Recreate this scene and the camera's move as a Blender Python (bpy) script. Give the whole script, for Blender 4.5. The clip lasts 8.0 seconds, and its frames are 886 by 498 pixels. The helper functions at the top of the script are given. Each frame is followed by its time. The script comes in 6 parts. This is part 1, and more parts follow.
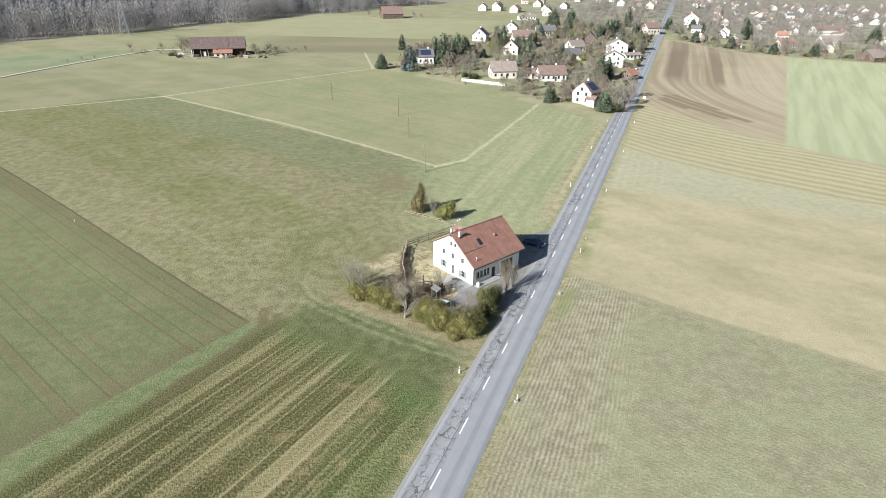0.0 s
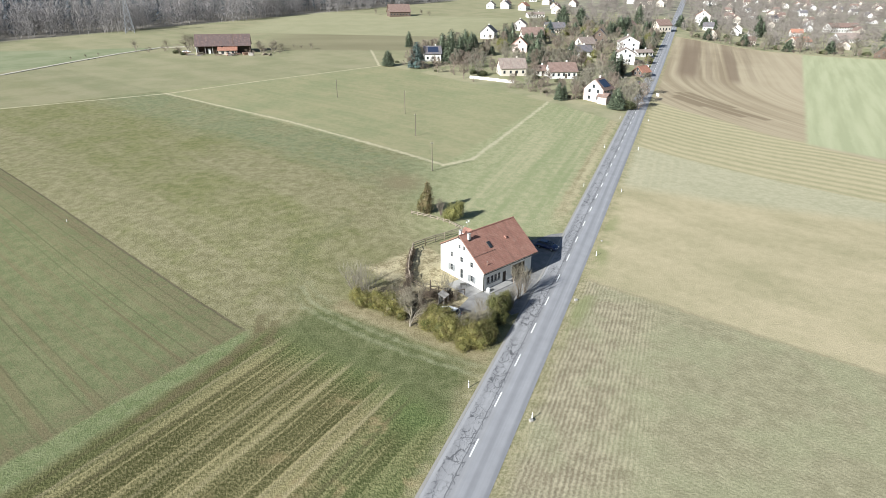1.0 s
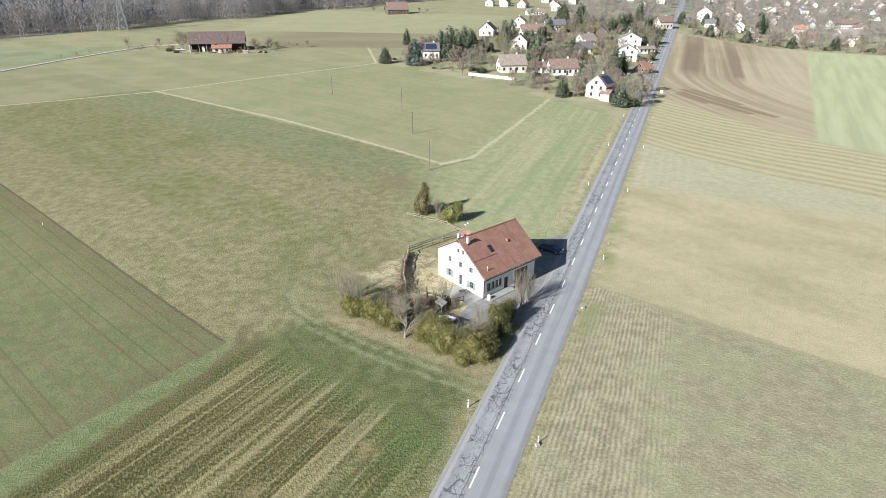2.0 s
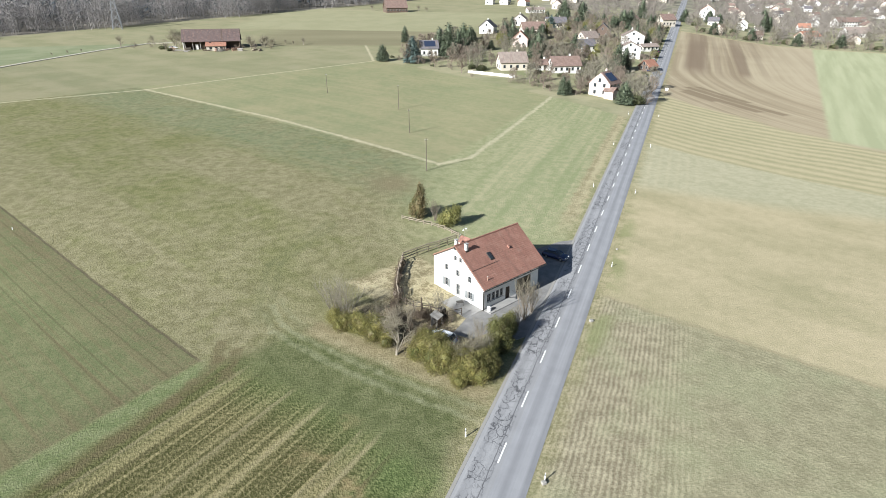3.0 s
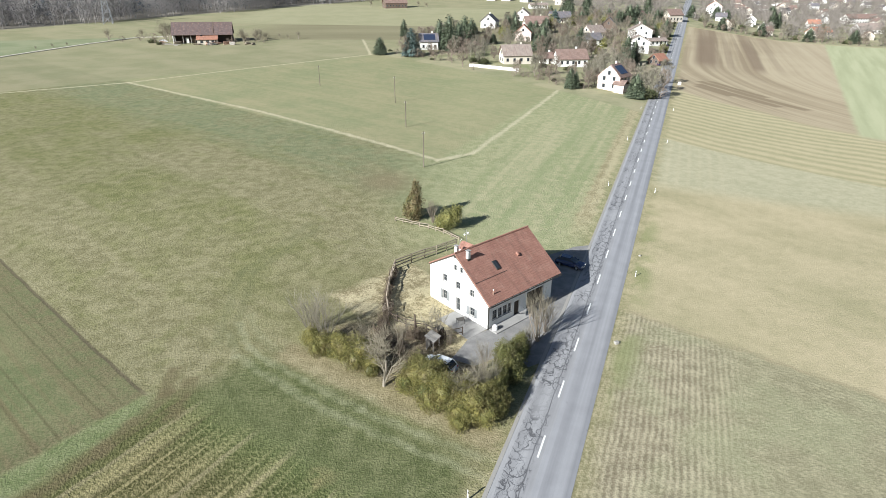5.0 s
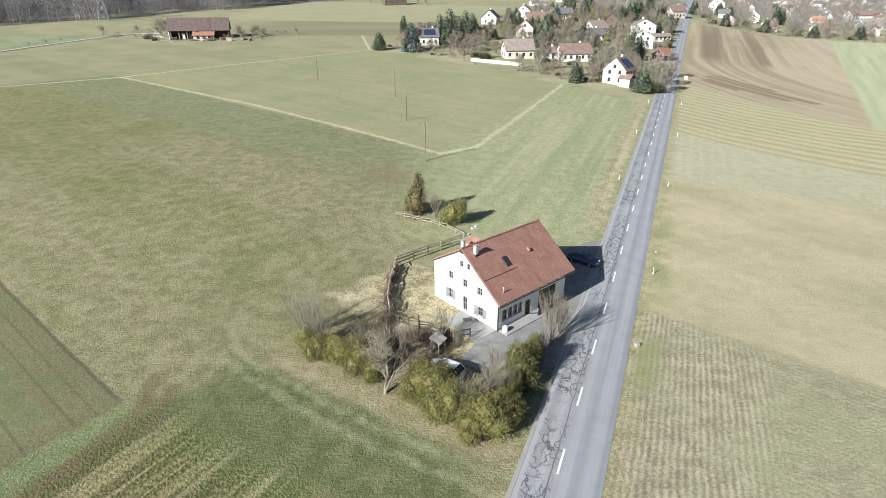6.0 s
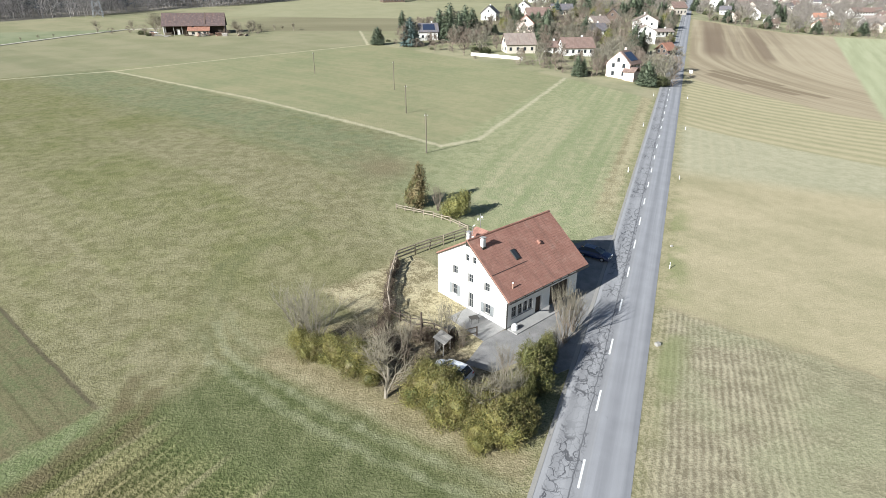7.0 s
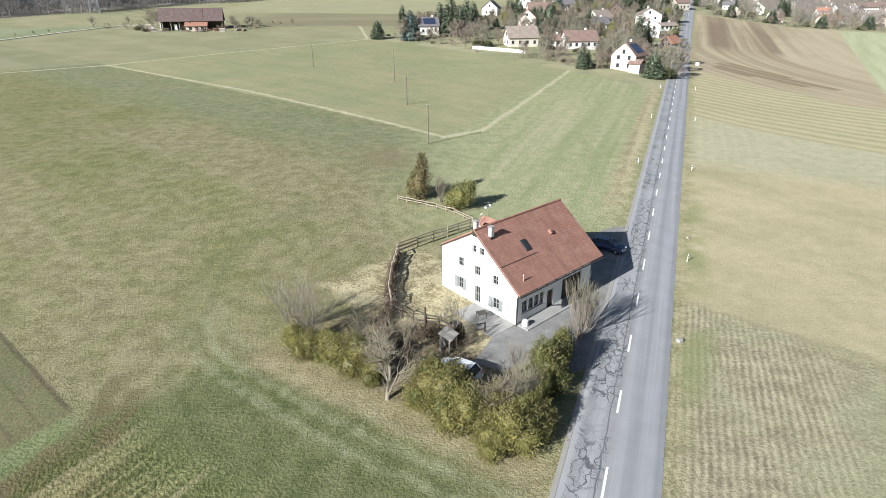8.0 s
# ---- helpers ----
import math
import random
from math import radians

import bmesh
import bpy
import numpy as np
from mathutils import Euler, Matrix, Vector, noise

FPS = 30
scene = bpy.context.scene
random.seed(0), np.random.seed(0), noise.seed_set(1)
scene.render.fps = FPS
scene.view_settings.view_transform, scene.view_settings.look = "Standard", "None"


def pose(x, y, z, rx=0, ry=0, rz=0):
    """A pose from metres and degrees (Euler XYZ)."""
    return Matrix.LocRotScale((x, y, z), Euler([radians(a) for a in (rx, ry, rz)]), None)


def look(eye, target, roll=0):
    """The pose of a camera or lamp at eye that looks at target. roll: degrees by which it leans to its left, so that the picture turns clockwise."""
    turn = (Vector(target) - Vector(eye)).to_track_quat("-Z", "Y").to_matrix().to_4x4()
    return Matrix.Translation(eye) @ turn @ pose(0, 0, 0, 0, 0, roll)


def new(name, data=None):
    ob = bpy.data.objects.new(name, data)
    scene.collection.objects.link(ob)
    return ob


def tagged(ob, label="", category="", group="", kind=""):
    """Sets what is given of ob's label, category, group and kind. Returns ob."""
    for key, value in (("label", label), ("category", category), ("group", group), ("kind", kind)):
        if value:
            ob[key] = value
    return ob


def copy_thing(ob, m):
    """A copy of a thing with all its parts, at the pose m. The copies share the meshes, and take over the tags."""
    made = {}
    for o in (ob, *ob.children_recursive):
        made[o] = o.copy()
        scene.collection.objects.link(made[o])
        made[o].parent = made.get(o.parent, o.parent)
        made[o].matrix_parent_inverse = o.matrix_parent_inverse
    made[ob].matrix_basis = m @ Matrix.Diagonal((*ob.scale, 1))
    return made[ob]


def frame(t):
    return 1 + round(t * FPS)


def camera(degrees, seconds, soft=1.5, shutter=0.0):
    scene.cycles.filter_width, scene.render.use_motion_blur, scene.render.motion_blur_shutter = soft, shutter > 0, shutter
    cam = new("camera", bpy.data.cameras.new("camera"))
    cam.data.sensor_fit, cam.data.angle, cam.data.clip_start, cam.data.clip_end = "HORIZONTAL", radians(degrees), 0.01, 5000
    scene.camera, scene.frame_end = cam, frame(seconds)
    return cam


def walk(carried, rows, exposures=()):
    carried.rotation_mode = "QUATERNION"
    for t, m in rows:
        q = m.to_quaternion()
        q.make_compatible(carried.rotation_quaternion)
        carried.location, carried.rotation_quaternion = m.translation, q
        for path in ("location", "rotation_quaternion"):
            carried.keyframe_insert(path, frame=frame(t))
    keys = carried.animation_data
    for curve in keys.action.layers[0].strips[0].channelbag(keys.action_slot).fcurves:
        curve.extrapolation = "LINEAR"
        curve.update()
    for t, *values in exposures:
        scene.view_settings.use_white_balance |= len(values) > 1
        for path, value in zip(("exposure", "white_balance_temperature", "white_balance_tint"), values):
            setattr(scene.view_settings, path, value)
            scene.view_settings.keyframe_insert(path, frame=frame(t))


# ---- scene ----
cam = camera(76.0, 8.0, soft=0.85)
PATH = [
    (0, (0.868, -6.309, 46.716), (0.819, -4.475, 45.92), 0.2),
    (0.5, (0.515, -3.471, 45.835), (0.454, -1.637, 45.039), 0.2),
    (1, (0.445, -0.68, 44.923), (0.373, 1.153, 44.126), 0.1),
    (1.5, (0.431, 2.253, 44.003), (0.36, 4.085, 43.205), 0.0),
    (3, (0.889, 12.376, 41.269), (0.818, 14.209, 40.471), -0.1),
    (3.5, (0.871, 15.815, 40.418), (0.803, 17.647, 39.619), 0.0),
    (4, (0.84, 18.916, 39.414), (0.771, 20.749, 38.617), 0.0),
    (4.5, (0.963, 21.713, 38.328), (0.891, 23.546, 37.531), -0.0),
    (6, (-0.105, 28.845, 34.448), (-0.176, 30.678, 33.652), -0.1),
    (6.5, (-0.486, 30.835, 33.164), (-0.553, 32.668, 32.368), -0.2),
    (7, (-0.91, 32.741, 31.854), (-0.975, 34.575, 31.058), -0.1),
    (7.5, (-1.211, 34.492, 30.537), (-1.266, 36.326, 29.74), -0.2),
    (8, (-1.481, 36.104, 29.418), (-1.548, 37.936, 28.62), -0.3),
]
walk(cam, [(t, look(eye, target, roll)) for t, eye, target, roll in PATH],
     exposures=[(0.0, 1.0, 6060, 7.4), (8.0, 1.0, 6060, 7.4)])

# ---- light ----
SUN_TURN, SUN_UP = 225.0, 27.5          # degrees clockwise from +y, and above the horizon
world = bpy.data.worlds.new("sky")
scene.world = world
world.use_nodes = True
wn = world.node_tree
sky = wn.nodes.new("ShaderNodeTexSky")
sky.sky_type, sky.sun_disc = "NISHITA", False
sky.sun_elevation, sky.sun_rotation = radians(SUN_UP), radians(SUN_TURN)
sky.altitude, sky.air_density, sky.dust_density = 600, 1.0, 1.5
wn.links.new(sky.outputs[0], wn.nodes["Background"].inputs[0])
wn.nodes["Background"].inputs[1].default_value = 0.043
sun_data = bpy.data.lights.new("sun", "SUN")
sun_data.energy, sun_data.angle, sun_data.color = 5.0, radians(0.55), (1.0, 0.965, 0.91)
sun = new("sun", sun_data)
h = math.cos(radians(SUN_UP))
sun_way = Vector((-math.sin(radians(SUN_TURN)) * h, -math.cos(radians(SUN_TURN)) * h, -math.sin(radians(SUN_UP))))
sun.matrix_basis = look((-60, -60, 90), Vector((-60, -60, 90)) + sun_way)

# ---- the lie of the land ----
RX, RY = -1.18, 37.86                    # a point on the road's centre line
RS, RC = 0.3405, 0.9402                  # the road's direction


def sig(v):
    return 1 / (1 + math.exp(-max(-40, min(40, v))))


def softplus(v, w):
    return w * math.log1p(math.exp(min(40, v / w))) if v / w < 40 else v


def ground_z(x, y):
    """Height of the land: flat by the house, rising gently to the village and to the meadow's far side."""
    y = min(y, 1500)
    u = RC * (x - RX) - RS * (y - RY)
    r = softplus(y - 96, 8)
    z = 0.0439 * r + 4.17 * (1 - math.exp(-r / 50)) * math.tanh(-u / 45) + 0.0016 * r * math.tanh(u / 250)
    z += 1.8 * sig((-u - 32) / 9) * sig((y - 84) / 8) * math.exp(-((y - 108) / 50) ** 2)
    z += 0.03 * softplus(y - 330, 30) * (0.5 - 0.5 * math.tanh((u - 50) / 25))
    return z


def along(v, u=0.0):
    """Plan place v metres along the road and u metres to its right."""
    return RX + RS * v + RC * u, RY + RC * v - RS * u


# ---- node helpers ----
class Net:
    """A small builder of node materials."""

    def __init__(self, name, rough=0.85, spec=0.25, metal=0.0):
        self.mat = bpy.data.materials.new(name)
        self.mat.use_nodes = True
        self.t = self.mat.node_tree
        self.b = self.t.nodes["Principled BSDF"]
        self.b.inputs["Roughness"].default_value = rough
        self.b.inputs["Specular IOR Level"].default_value = spec
        self.b.inputs["Metallic"].default_value = metal
        geo = self.n("ShaderNodeNewGeometry")
        sep = self.n("ShaderNodeSeparateXYZ")
        self.t.links.new(geo.outputs["Position"], sep.inputs[0])
        self.pos, self.x, self.y, self.z = geo.outputs["Position"], sep.outputs[0], sep.outputs[1], sep.outputs[2]
        self.island = geo.outputs["Random Per Island"]
        self._obj = None

    def n(self, kind):
        return self.t.nodes.new(kind)

    def put(self, socket, v):
        if isinstance(v, bpy.types.NodeSocket):
            self.t.links.new(v, socket)
        elif isinstance(v, tuple) and len(v) == 3 and socket.type == "RGBA":
            socket.default_value = (*v, 1)
        else:
            socket.default_value = v

    def obj(self):
        if self._obj is None:
            self._obj = self.n("ShaderNodeTexCoord").outputs["Object"]
        return self._obj

    def xyz(self, vec):
        s = self.n("ShaderNodeSeparateXYZ")
        self.put(s.inputs[0], vec)
        return s.outputs[0], s.outputs[1], s.outputs[2]

    def vec(self, x, y, z=0.0):
        c = self.n("ShaderNodeCombineXYZ")
        for i, v in enumerate((x, y, z)):
            self.put(c.inputs[i], v)
        return c.outputs[0]

    def rnd(self):
        return self.n("ShaderNodeObjectInfo").outputs["Random"]

    def m(self, op, a, b=0.0, c=0.0):
        k = self.n("ShaderNodeMath")
        k.operation = op
        for i, v in enumerate((a, b, c)):
            self.put(k.inputs[i], v)
        return k.outputs[0]

    def add(self, a, b):
        return self.m("ADD", a, b)

    def mul(self, a, b):
        return self.m("MULTIPLY", a, b)

    def lin(self, a, x, b, y, c):
        """a*x + b*y + c"""
        return self.m("MULTIPLY_ADD", x, a, self.m("MULTIPLY_ADD", y, b, c))

    def ramp(self, v, lo, hi, a=0.0, b=1.0):
        k = self.n("ShaderNodeMapRange")
        k.interpolation_type = "SMOOTHSTEP"
        for i, w in enumerate((v, lo, hi, a, b)):
            self.put(k.inputs[i], w)
        return k.outputs[0]

    def noise(self, scale, detail=3.0, rough=0.55, vec=None, warp=0.0):
        k = self.n("ShaderNodeTexNoise")
        self.put(k.inputs["Vector"], self.pos if vec is None else vec)
        k.inputs["Scale"].default_value, k.inputs["Detail"].default_value = scale, detail
        k.inputs["Roughness"].default_value, k.inputs["Distortion"].default_value = rough, warp
        return k.outputs[0]

    def cells(self, scale, feature="F1", vec=None, out="Distance"):
        k = self.n("ShaderNodeTexVoronoi")
        k.feature = feature
        self.put(k.inputs["Vector"], self.pos if vec is None else vec)
        k.inputs["Scale"].default_value = scale
        return k.outputs[out]

    def mix(self, f, a, b):
        k = self.n("ShaderNodeMix")
        k.data_type = "RGBA"
        self.put(k.inputs[0], f)
        self.put(k.inputs[6], a)
        self.put(k.inputs[7], b)
        return k.outputs[2]

    def scale(self, col, f):
        k = self.n("ShaderNodeMix")
        k.data_type, k.blend_type = "RGBA", "MULTIPLY"
        k.inputs[0].default_value = 1
        self.put(k.inputs[6], col)
        g = self.n("ShaderNodeCombineColor")
        for i in range(3):
            self.put(g.inputs[i], f)
        self.t.links.new(g.outputs[0], k.inputs[7])
        return k.outputs[2]

    def bump(self, height, dist, strength=1.0):
        k = self.n("ShaderNodeBump")
        k.inputs["Strength"].default_value, k.inputs["Distance"].default_value = strength, dist
        self.put(k.inputs["Height"], height)
        self.t.links.new(k.outputs[0], self.b.inputs["Normal"])

    def done(self, col, rough=None):
        self.put(self.b.inputs["Base Color"], col)
        if rough is not None:
            self.put(self.b.inputs["Roughness"], rough)
        return self.mat


def plain(name, col, rough=0.7, spec=0.3, metal=0.0, grain=6.0, amount=0.25, bump=0.0, stains=0.6):
    """A painted or raw surface with fine grain and broad stains of its own."""
    k = Net(name, rough, spec, metal)
    fine, broad = k.noise(grain, 4, vec=k.obj()), k.noise(stains, 3, vec=k.obj())
    f = k.m("MULTIPLY_ADD", fine, amount, k.m("MULTIPLY_ADD", broad, amount, 1 - amount))
    if bump:
        k.bump(fine, bump)
    return k.done(k.scale(col, f), k.ramp(broad, 0.2, 0.8, max(0.05, rough - 0.1), min(1, rough + 0.1)))


# ---- materials ----
def ground_material(name, east):
    """The fields on one side of the road: east of it or west."""
    k = Net(name, 0.95, 0.1)
    wob = k.noise(0.35, 3)
    wx, wy = k.m("MULTIPLY_ADD", wob, 1.6, k.add(k.x, -0.8)), k.m("MULTIPLY_ADD", k.noise(0.4, 3, vec=k.vec(k.y, k.x)), 1.6, k.add(k.y, -0.8))

    def side(p, q, x=wx, y=wy):
        """Metres to the left of the line from p to q."""
        dx, dy = q[0] - p[0], q[1] - p[1]
        s = math.hypot(dx, dy)
        a, b = -dy / s, dx / s
        return k.lin(a, x, b, y, -(a * p[0] + b * p[1]))

    def run(p, q, x=wx, y=wy):
        dx, dy = q[0] - p[0], q[1] - p[1]
        s = math.hypot(dx, dy)
        return k.lin(dx / s, x, dy / s, y, -(dx * p[0] + dy * p[1]) / s)

    def both(*masks):
        out = masks[0]
        for v in masks[1:]:
            out = k.mul(out, v)
        return out

    def pos_side(v, w=0.4):
        return k.ramp(v, -w, w)

    def neg_side(v, w=0.4):
        return k.ramp(v, -w, w, 1.0, 0.0)

    def strip(p, q, width, soft=0.6):
        """A worn line from p to q."""
        s = math.dist(p, q)
        v = run(p, q)
        over = k.m("MAXIMUM", k.m("MULTIPLY", v, -1.0), k.add(v, -s))
        d = k.m("MAXIMUM", k.m("ABSOLUTE", side(p, q)), over)
        return k.ramp(d, width * 0.5, width * 0.5 + soft, 1.0, 0.0)

    def stripes(v, period, phase=0.0):
        return k.m("MULTIPLY_ADD", k.m("SINE", k.m("MULTIPLY_ADD", v, 2 * math.pi / period, phase)), 0.5, 0.5)

    # scales of growth: clods and tufts, clumps, patches, broad stretches
    tuft = k.noise(6.5, 3, 0.65)
    clod = k.noise(3.0, 3, 0.65)
    mid = k.noise(0.55, 4, 0.62)
    patch = k.noise(0.06, 4, 0.6)
    fine = k.ramp(k.m("MULTIPLY_ADD", tuft, 0.5, k.mul(clod, 0.5)), 0.37, 0.63)
    weave = k.m("MULTIPLY_ADD", fine, 0.5, k.mul(k.ramp(mid, 0.28, 0.72), 0.5))

    AE = ((-124, 140.7), (-35.0, 73.0))
    AB = ((-31.0, 71.9), (-49.4, 40.6))
    BC = ((-29.0, 69.8), (-46.3, 36.5))
    ex, ey = k.m("MULTIPLY_ADD", wob, 0.5, k.add(k.x, -0.25)), k.y
    ru, rv = side((RX, RY), (RX + RS, RY + RC)), run((RX, RY), (RX + RS, RY + RC))
    rs, rr = side((RX, RY), (RX + RS, RY + RC), k.x, k.y), run((RX, RY), (RX + RS, RY + RC), k.x, k.y)

    garden = k.mix(k.ramp(patch, 0.3, 0.7), (0.19, 0.20, 0.105), (0.34, 0.31, 0.20))
    far_floor = k.mix(k.ramp(patch, 0.35, 0.65), (0.19, 0.175, 0.135), (0.28, 0.265, 0.19))
    if east:
        # right of the road: drilled stubble, old pasture, mown strips, ploughland, young corn
        GH = ((23.35, 89.1), (60.3, 60.3))
        HI = ((42.4, 140.9), (101.6, 121.2))
        IL = ((56.4, 178.3), (109.0, 132.2))
        IU = ((84.5, 249.5), (132.3, 167.0))
        JK = ((250.2, 456.4), (123.5, 209.0))
        grass = k.noise(1.0, 3, 0.6, vec=k.vec(k.mul(side(*GH, k.x, k.y), 0.10), k.mul(run(*GH, k.x, k.y), 0.03)))
        base_h = k.mix(k.ramp(k.m("MULTIPLY_ADD", grass, 0.55, k.m("MULTIPLY_ADD", patch, 0.45, k.mul(weave, 0.22))), 0.38, 0.82), (0.296, 0.270, 0.158), (0.439, 0.373, 0.241))
        along_road = k.ramp(k.m("MULTIPLY_ADD", patch, 8.0, k.m("MULTIPLY_ADD", mid, 6.0, ru)), -13.0, -7.0)
        wave = k.m("MULTIPLY_ADD", k.noise(0.3, 2), 0.5, rs)
        drill = k.m("MULTIPLY_ADD", along_road, k.m("SUBTRACT", stripes(wave, 0.58), stripes(side(*GH, k.x, k.y), 0.66)), stripes(side(*GH, k.x, k.y), 0.66))
        keen = k.m("MULTIPLY_ADD", along_road, 0.65, 0.35)
        broken = k.mul(k.ramp(k.noise(0.3, 4, 0.65), 0.3, 0.65, 0.5, 1.0), keen)
        rows_g = k.m("MULTIPLY_ADD", k.mul(drill, broken), 0.30, k.m("MULTIPLY_ADD", fine, 0.34, k.mul(k.ramp(mid, 0.3, 0.7), 0.24)))
        g = k.mix(k.ramp(rows_g, 0.06, 0.86), (0.176, 0.149, 0.098), (0.439, 0.394, 0.268))
        g = k.mix(k.mul(k.ramp(ru, -10.0, -19.0), 0.6), g, k.mix(k.ramp(rows_g, 0.1, 0.8), (0.242, 0.231, 0.138), (0.372, 0.348, 0.218)))
        g = k.mix(k.mul(k.ramp(k.noise(0.11, 3), 0.44, 0.64), 0.45), g, k.mix(fine, (0.223, 0.233, 0.130), (0.347, 0.345, 0.212)))
        g = k.mix(both(k.ramp(ru, -9.5, -5.5), k.ramp(mid, 0.45, 0.65), k.ramp(rv, 16, 4)), g, k.mix(fine, (0.104, 0.090, 0.055), (0.342, 0.309, 0.200)))
        r = k.mix(neg_side(side(*GH), 1.2), base_h, g)
        r = k.mix(both(k.ramp(k.m("ABSOLUTE", side(*GH)), 0.1, 0.5, 0.5, 0.0), k.ramp(mid, 0.35, 0.6)), r, (0.255, 0.212, 0.128))
        wan = both(pos_side(side(*HI), 5.0), neg_side(side(*IL), 1.0))
        r = k.mix(k.mul(wan, 0.8), r, k.mix(k.ramp(weave, 0.1, 0.9), (0.314, 0.310, 0.202), (0.420, 0.387, 0.271)))
        r = k.mix(both(wan, k.ramp(ru, -24, -14), k.ramp(stripes(rs, 2.3), 0.5, 1.0, 0.0, 0.18)), r, (0.465, 0.405, 0.275))
        ss = stripes(k.m("MULTIPLY_ADD", k.noise(0.02, 2), 12.0, side(*IL)), 4.6)
        ci = k.mix(k.ramp(k.m("MULTIPLY_ADD", ss, 0.5, k.m("MULTIPLY_ADD", weave, 0.35, k.mul(patch, 0.4))), 0.1, 1.1), (0.271, 0.261, 0.145), (0.438, 0.376, 0.241))
        r = k.mix(pos_side(side(*IL), 0.6), r, ci)
        # ploughland: passes run beside the road and bend away at the near end
        bend = k.m("MAXIMUM", k.m("SUBTRACT", 312.0, rr), 0.0)
        pu = k.m("MULTIPLY_ADD", k.mul(bend, bend), -0.0042, k.mul(rs, -1.0))
        jn = k.noise(1.0, 3, vec=k.vec(k.mul(pu, 0.20), k.mul(rr, 0.005)))
        cj = k.mix(k.ramp(k.m("MULTIPLY_ADD", jn, 0.8, k.mul(patch, 0.2)), 0.36, 0.64), (0.280, 0.227, 0.150), (0.392, 0.331, 0.226))
        cj = k.mix(k.ramp(pu, 40, 75, 0.0, 0.5), cj, (0.398, 0.338, 0.235))
        for c0, hw, v0, v1, am in ((17.0, 6.0, 285, 325, 0.8), (40.5, 3.6, 292, 320, 0.75), (28.0, 1.8, 270, 330, 0.4), (51.0, 2.0, 280, 330, 0.3), (34.0, 1.2, 250, 300, 0.3)):
            band = both(k.ramp(k.m("ABSOLUTE", k.m("MULTIPLY_ADD", jn, 5.0, k.add(pu, -c0 - 2.5))), hw * 0.6, hw * 1.3, 1.0, 0.0), k.ramp(rr, v0, v1), k.ramp(rr, 400, 470, 1.0, 0.6))
            cj = k.mix(k.mul(band, am), cj, (0.178, 0.132, 0.092))
        r = k.mix(pos_side(k.m("MULTIPLY_ADD", k.noise(0.03, 2), 14.0, k.add(side(*IU), -7.0)), 2.5), r, cj)
        for p, q, w in (((99.5, 273), (118.5, 230), 3.4), ((96.5, 266), (110.5, 234), 3.6), ((104.5, 275), (114, 250), 2.0), ((94.0, 262), (100, 249), 2.4)):
            r = k.mix(k.mul(strip(p, q, w * 0.6, 2.2), k.ramp(jn, 0.3, 0.6, 0.55, 0.8)), r, (0.185, 0.142, 0.092))
        ck = k.mix(k.ramp(k.noise(0.2, 3, vec=k.vec(side(*JK), k.mul(run(*JK), 0.06))), 0.32, 0.68), (0.318, 0.332, 0.198), (0.394, 0.399, 0.249))
        r = k.mix(both(pos_side(side(*JK), 1.2), pos_side(side((116.5, 193.0), (158.0, 144.5)), 3)), r, ck)
        top_j = side((171.8, 477.5), (272.7, 418.5))
        r = k.mix(pos_side(top_j, 1.5), r, garden)
        r = k.mix(both(k.ramp(k.m("ABSOLUTE", k.add(top_j, 2.0)), 0.8, 2.0, 1.0, 0.0)), r, (0.36, 0.315, 0.19))
        col = r
        rel = k.mul(k.m("MULTIPLY_ADD", clod, 0.55, k.mul(tuft, 0.45)), 0.55)
        rel = k.m("MULTIPLY_ADD", both(neg_side(side(*GH), 0.8), drill, broken), 0.10, rel)
    else:
        # meadow: bands of dead straw, olive and grey-green grass that lie along the field's edge
        sa, ra = side(*AE, k.x, k.y), run(*AE, k.x, k.y)
        mow = k.noise(1.0, 3, 0.6, vec=k.vec(k.mul(sa, 0.22), k.mul(ra, 0.02)))
        swath = k.noise(1.0, 2, 0.5, vec=k.vec(k.mul(sa, 0.075), k.mul(ra, 0.006)))
        sw = k.m("MULTIPLY_ADD", patch, 16.0, k.m("MULTIPLY_ADD", swath, 10.0, k.add(sa, -13.0)))
        straw = k.mix(k.ramp(weave, 0.0, 1.0), (0.152, 0.139, 0.071), (0.284, 0.259, 0.153))
        olive = k.mix(k.ramp(weave, 0.0, 1.0), (0.119, 0.124, 0.049), (0.220, 0.211, 0.101))
        grey = k.mix(k.ramp(weave, 0.1, 0.9), (0.136, 0.151, 0.080), (0.212, 0.219, 0.123))
        pale = k.mix(k.ramp(weave, 0.1, 0.9), (0.240, 0.253, 0.132), (0.358, 0.352, 0.206))
        dry1 = k.ramp(sw, 8.0, 26.0, 0.9, 0.0)
        dry2 = both(k.ramp(sw, 28.0, 40.0), k.ramp(sw, 46.0, 58.0, 1.0, 0.0), k.ramp(ra, 20, 45))
        dry = k.m("MAXIMUM", dry1, dry2)
        dry = k.m("MINIMUM", k.m("MAXIMUM", k.m("MULTIPLY_ADD", k.add(mow, -0.5), 2.4, dry), 0.0), 1.0)
        col = k.mix(k.ramp(sw, 46.0, 58.0), olive, grey)
        col = k.mix(k.mul(k.ramp(patch, 0.46, 0.62), 0.5), col, straw)
        col = k.mix(dry, col, straw)
        mott = k.noise(0.22, 5, 0.65)
        col = k.mix(k.ramp(mott, 0.50, 0.66, 0.0, 0.6), col, straw)
        col = k.mix(k.ramp(mott, 0.48, 0.32, 0.0, 0.55), col, olive)
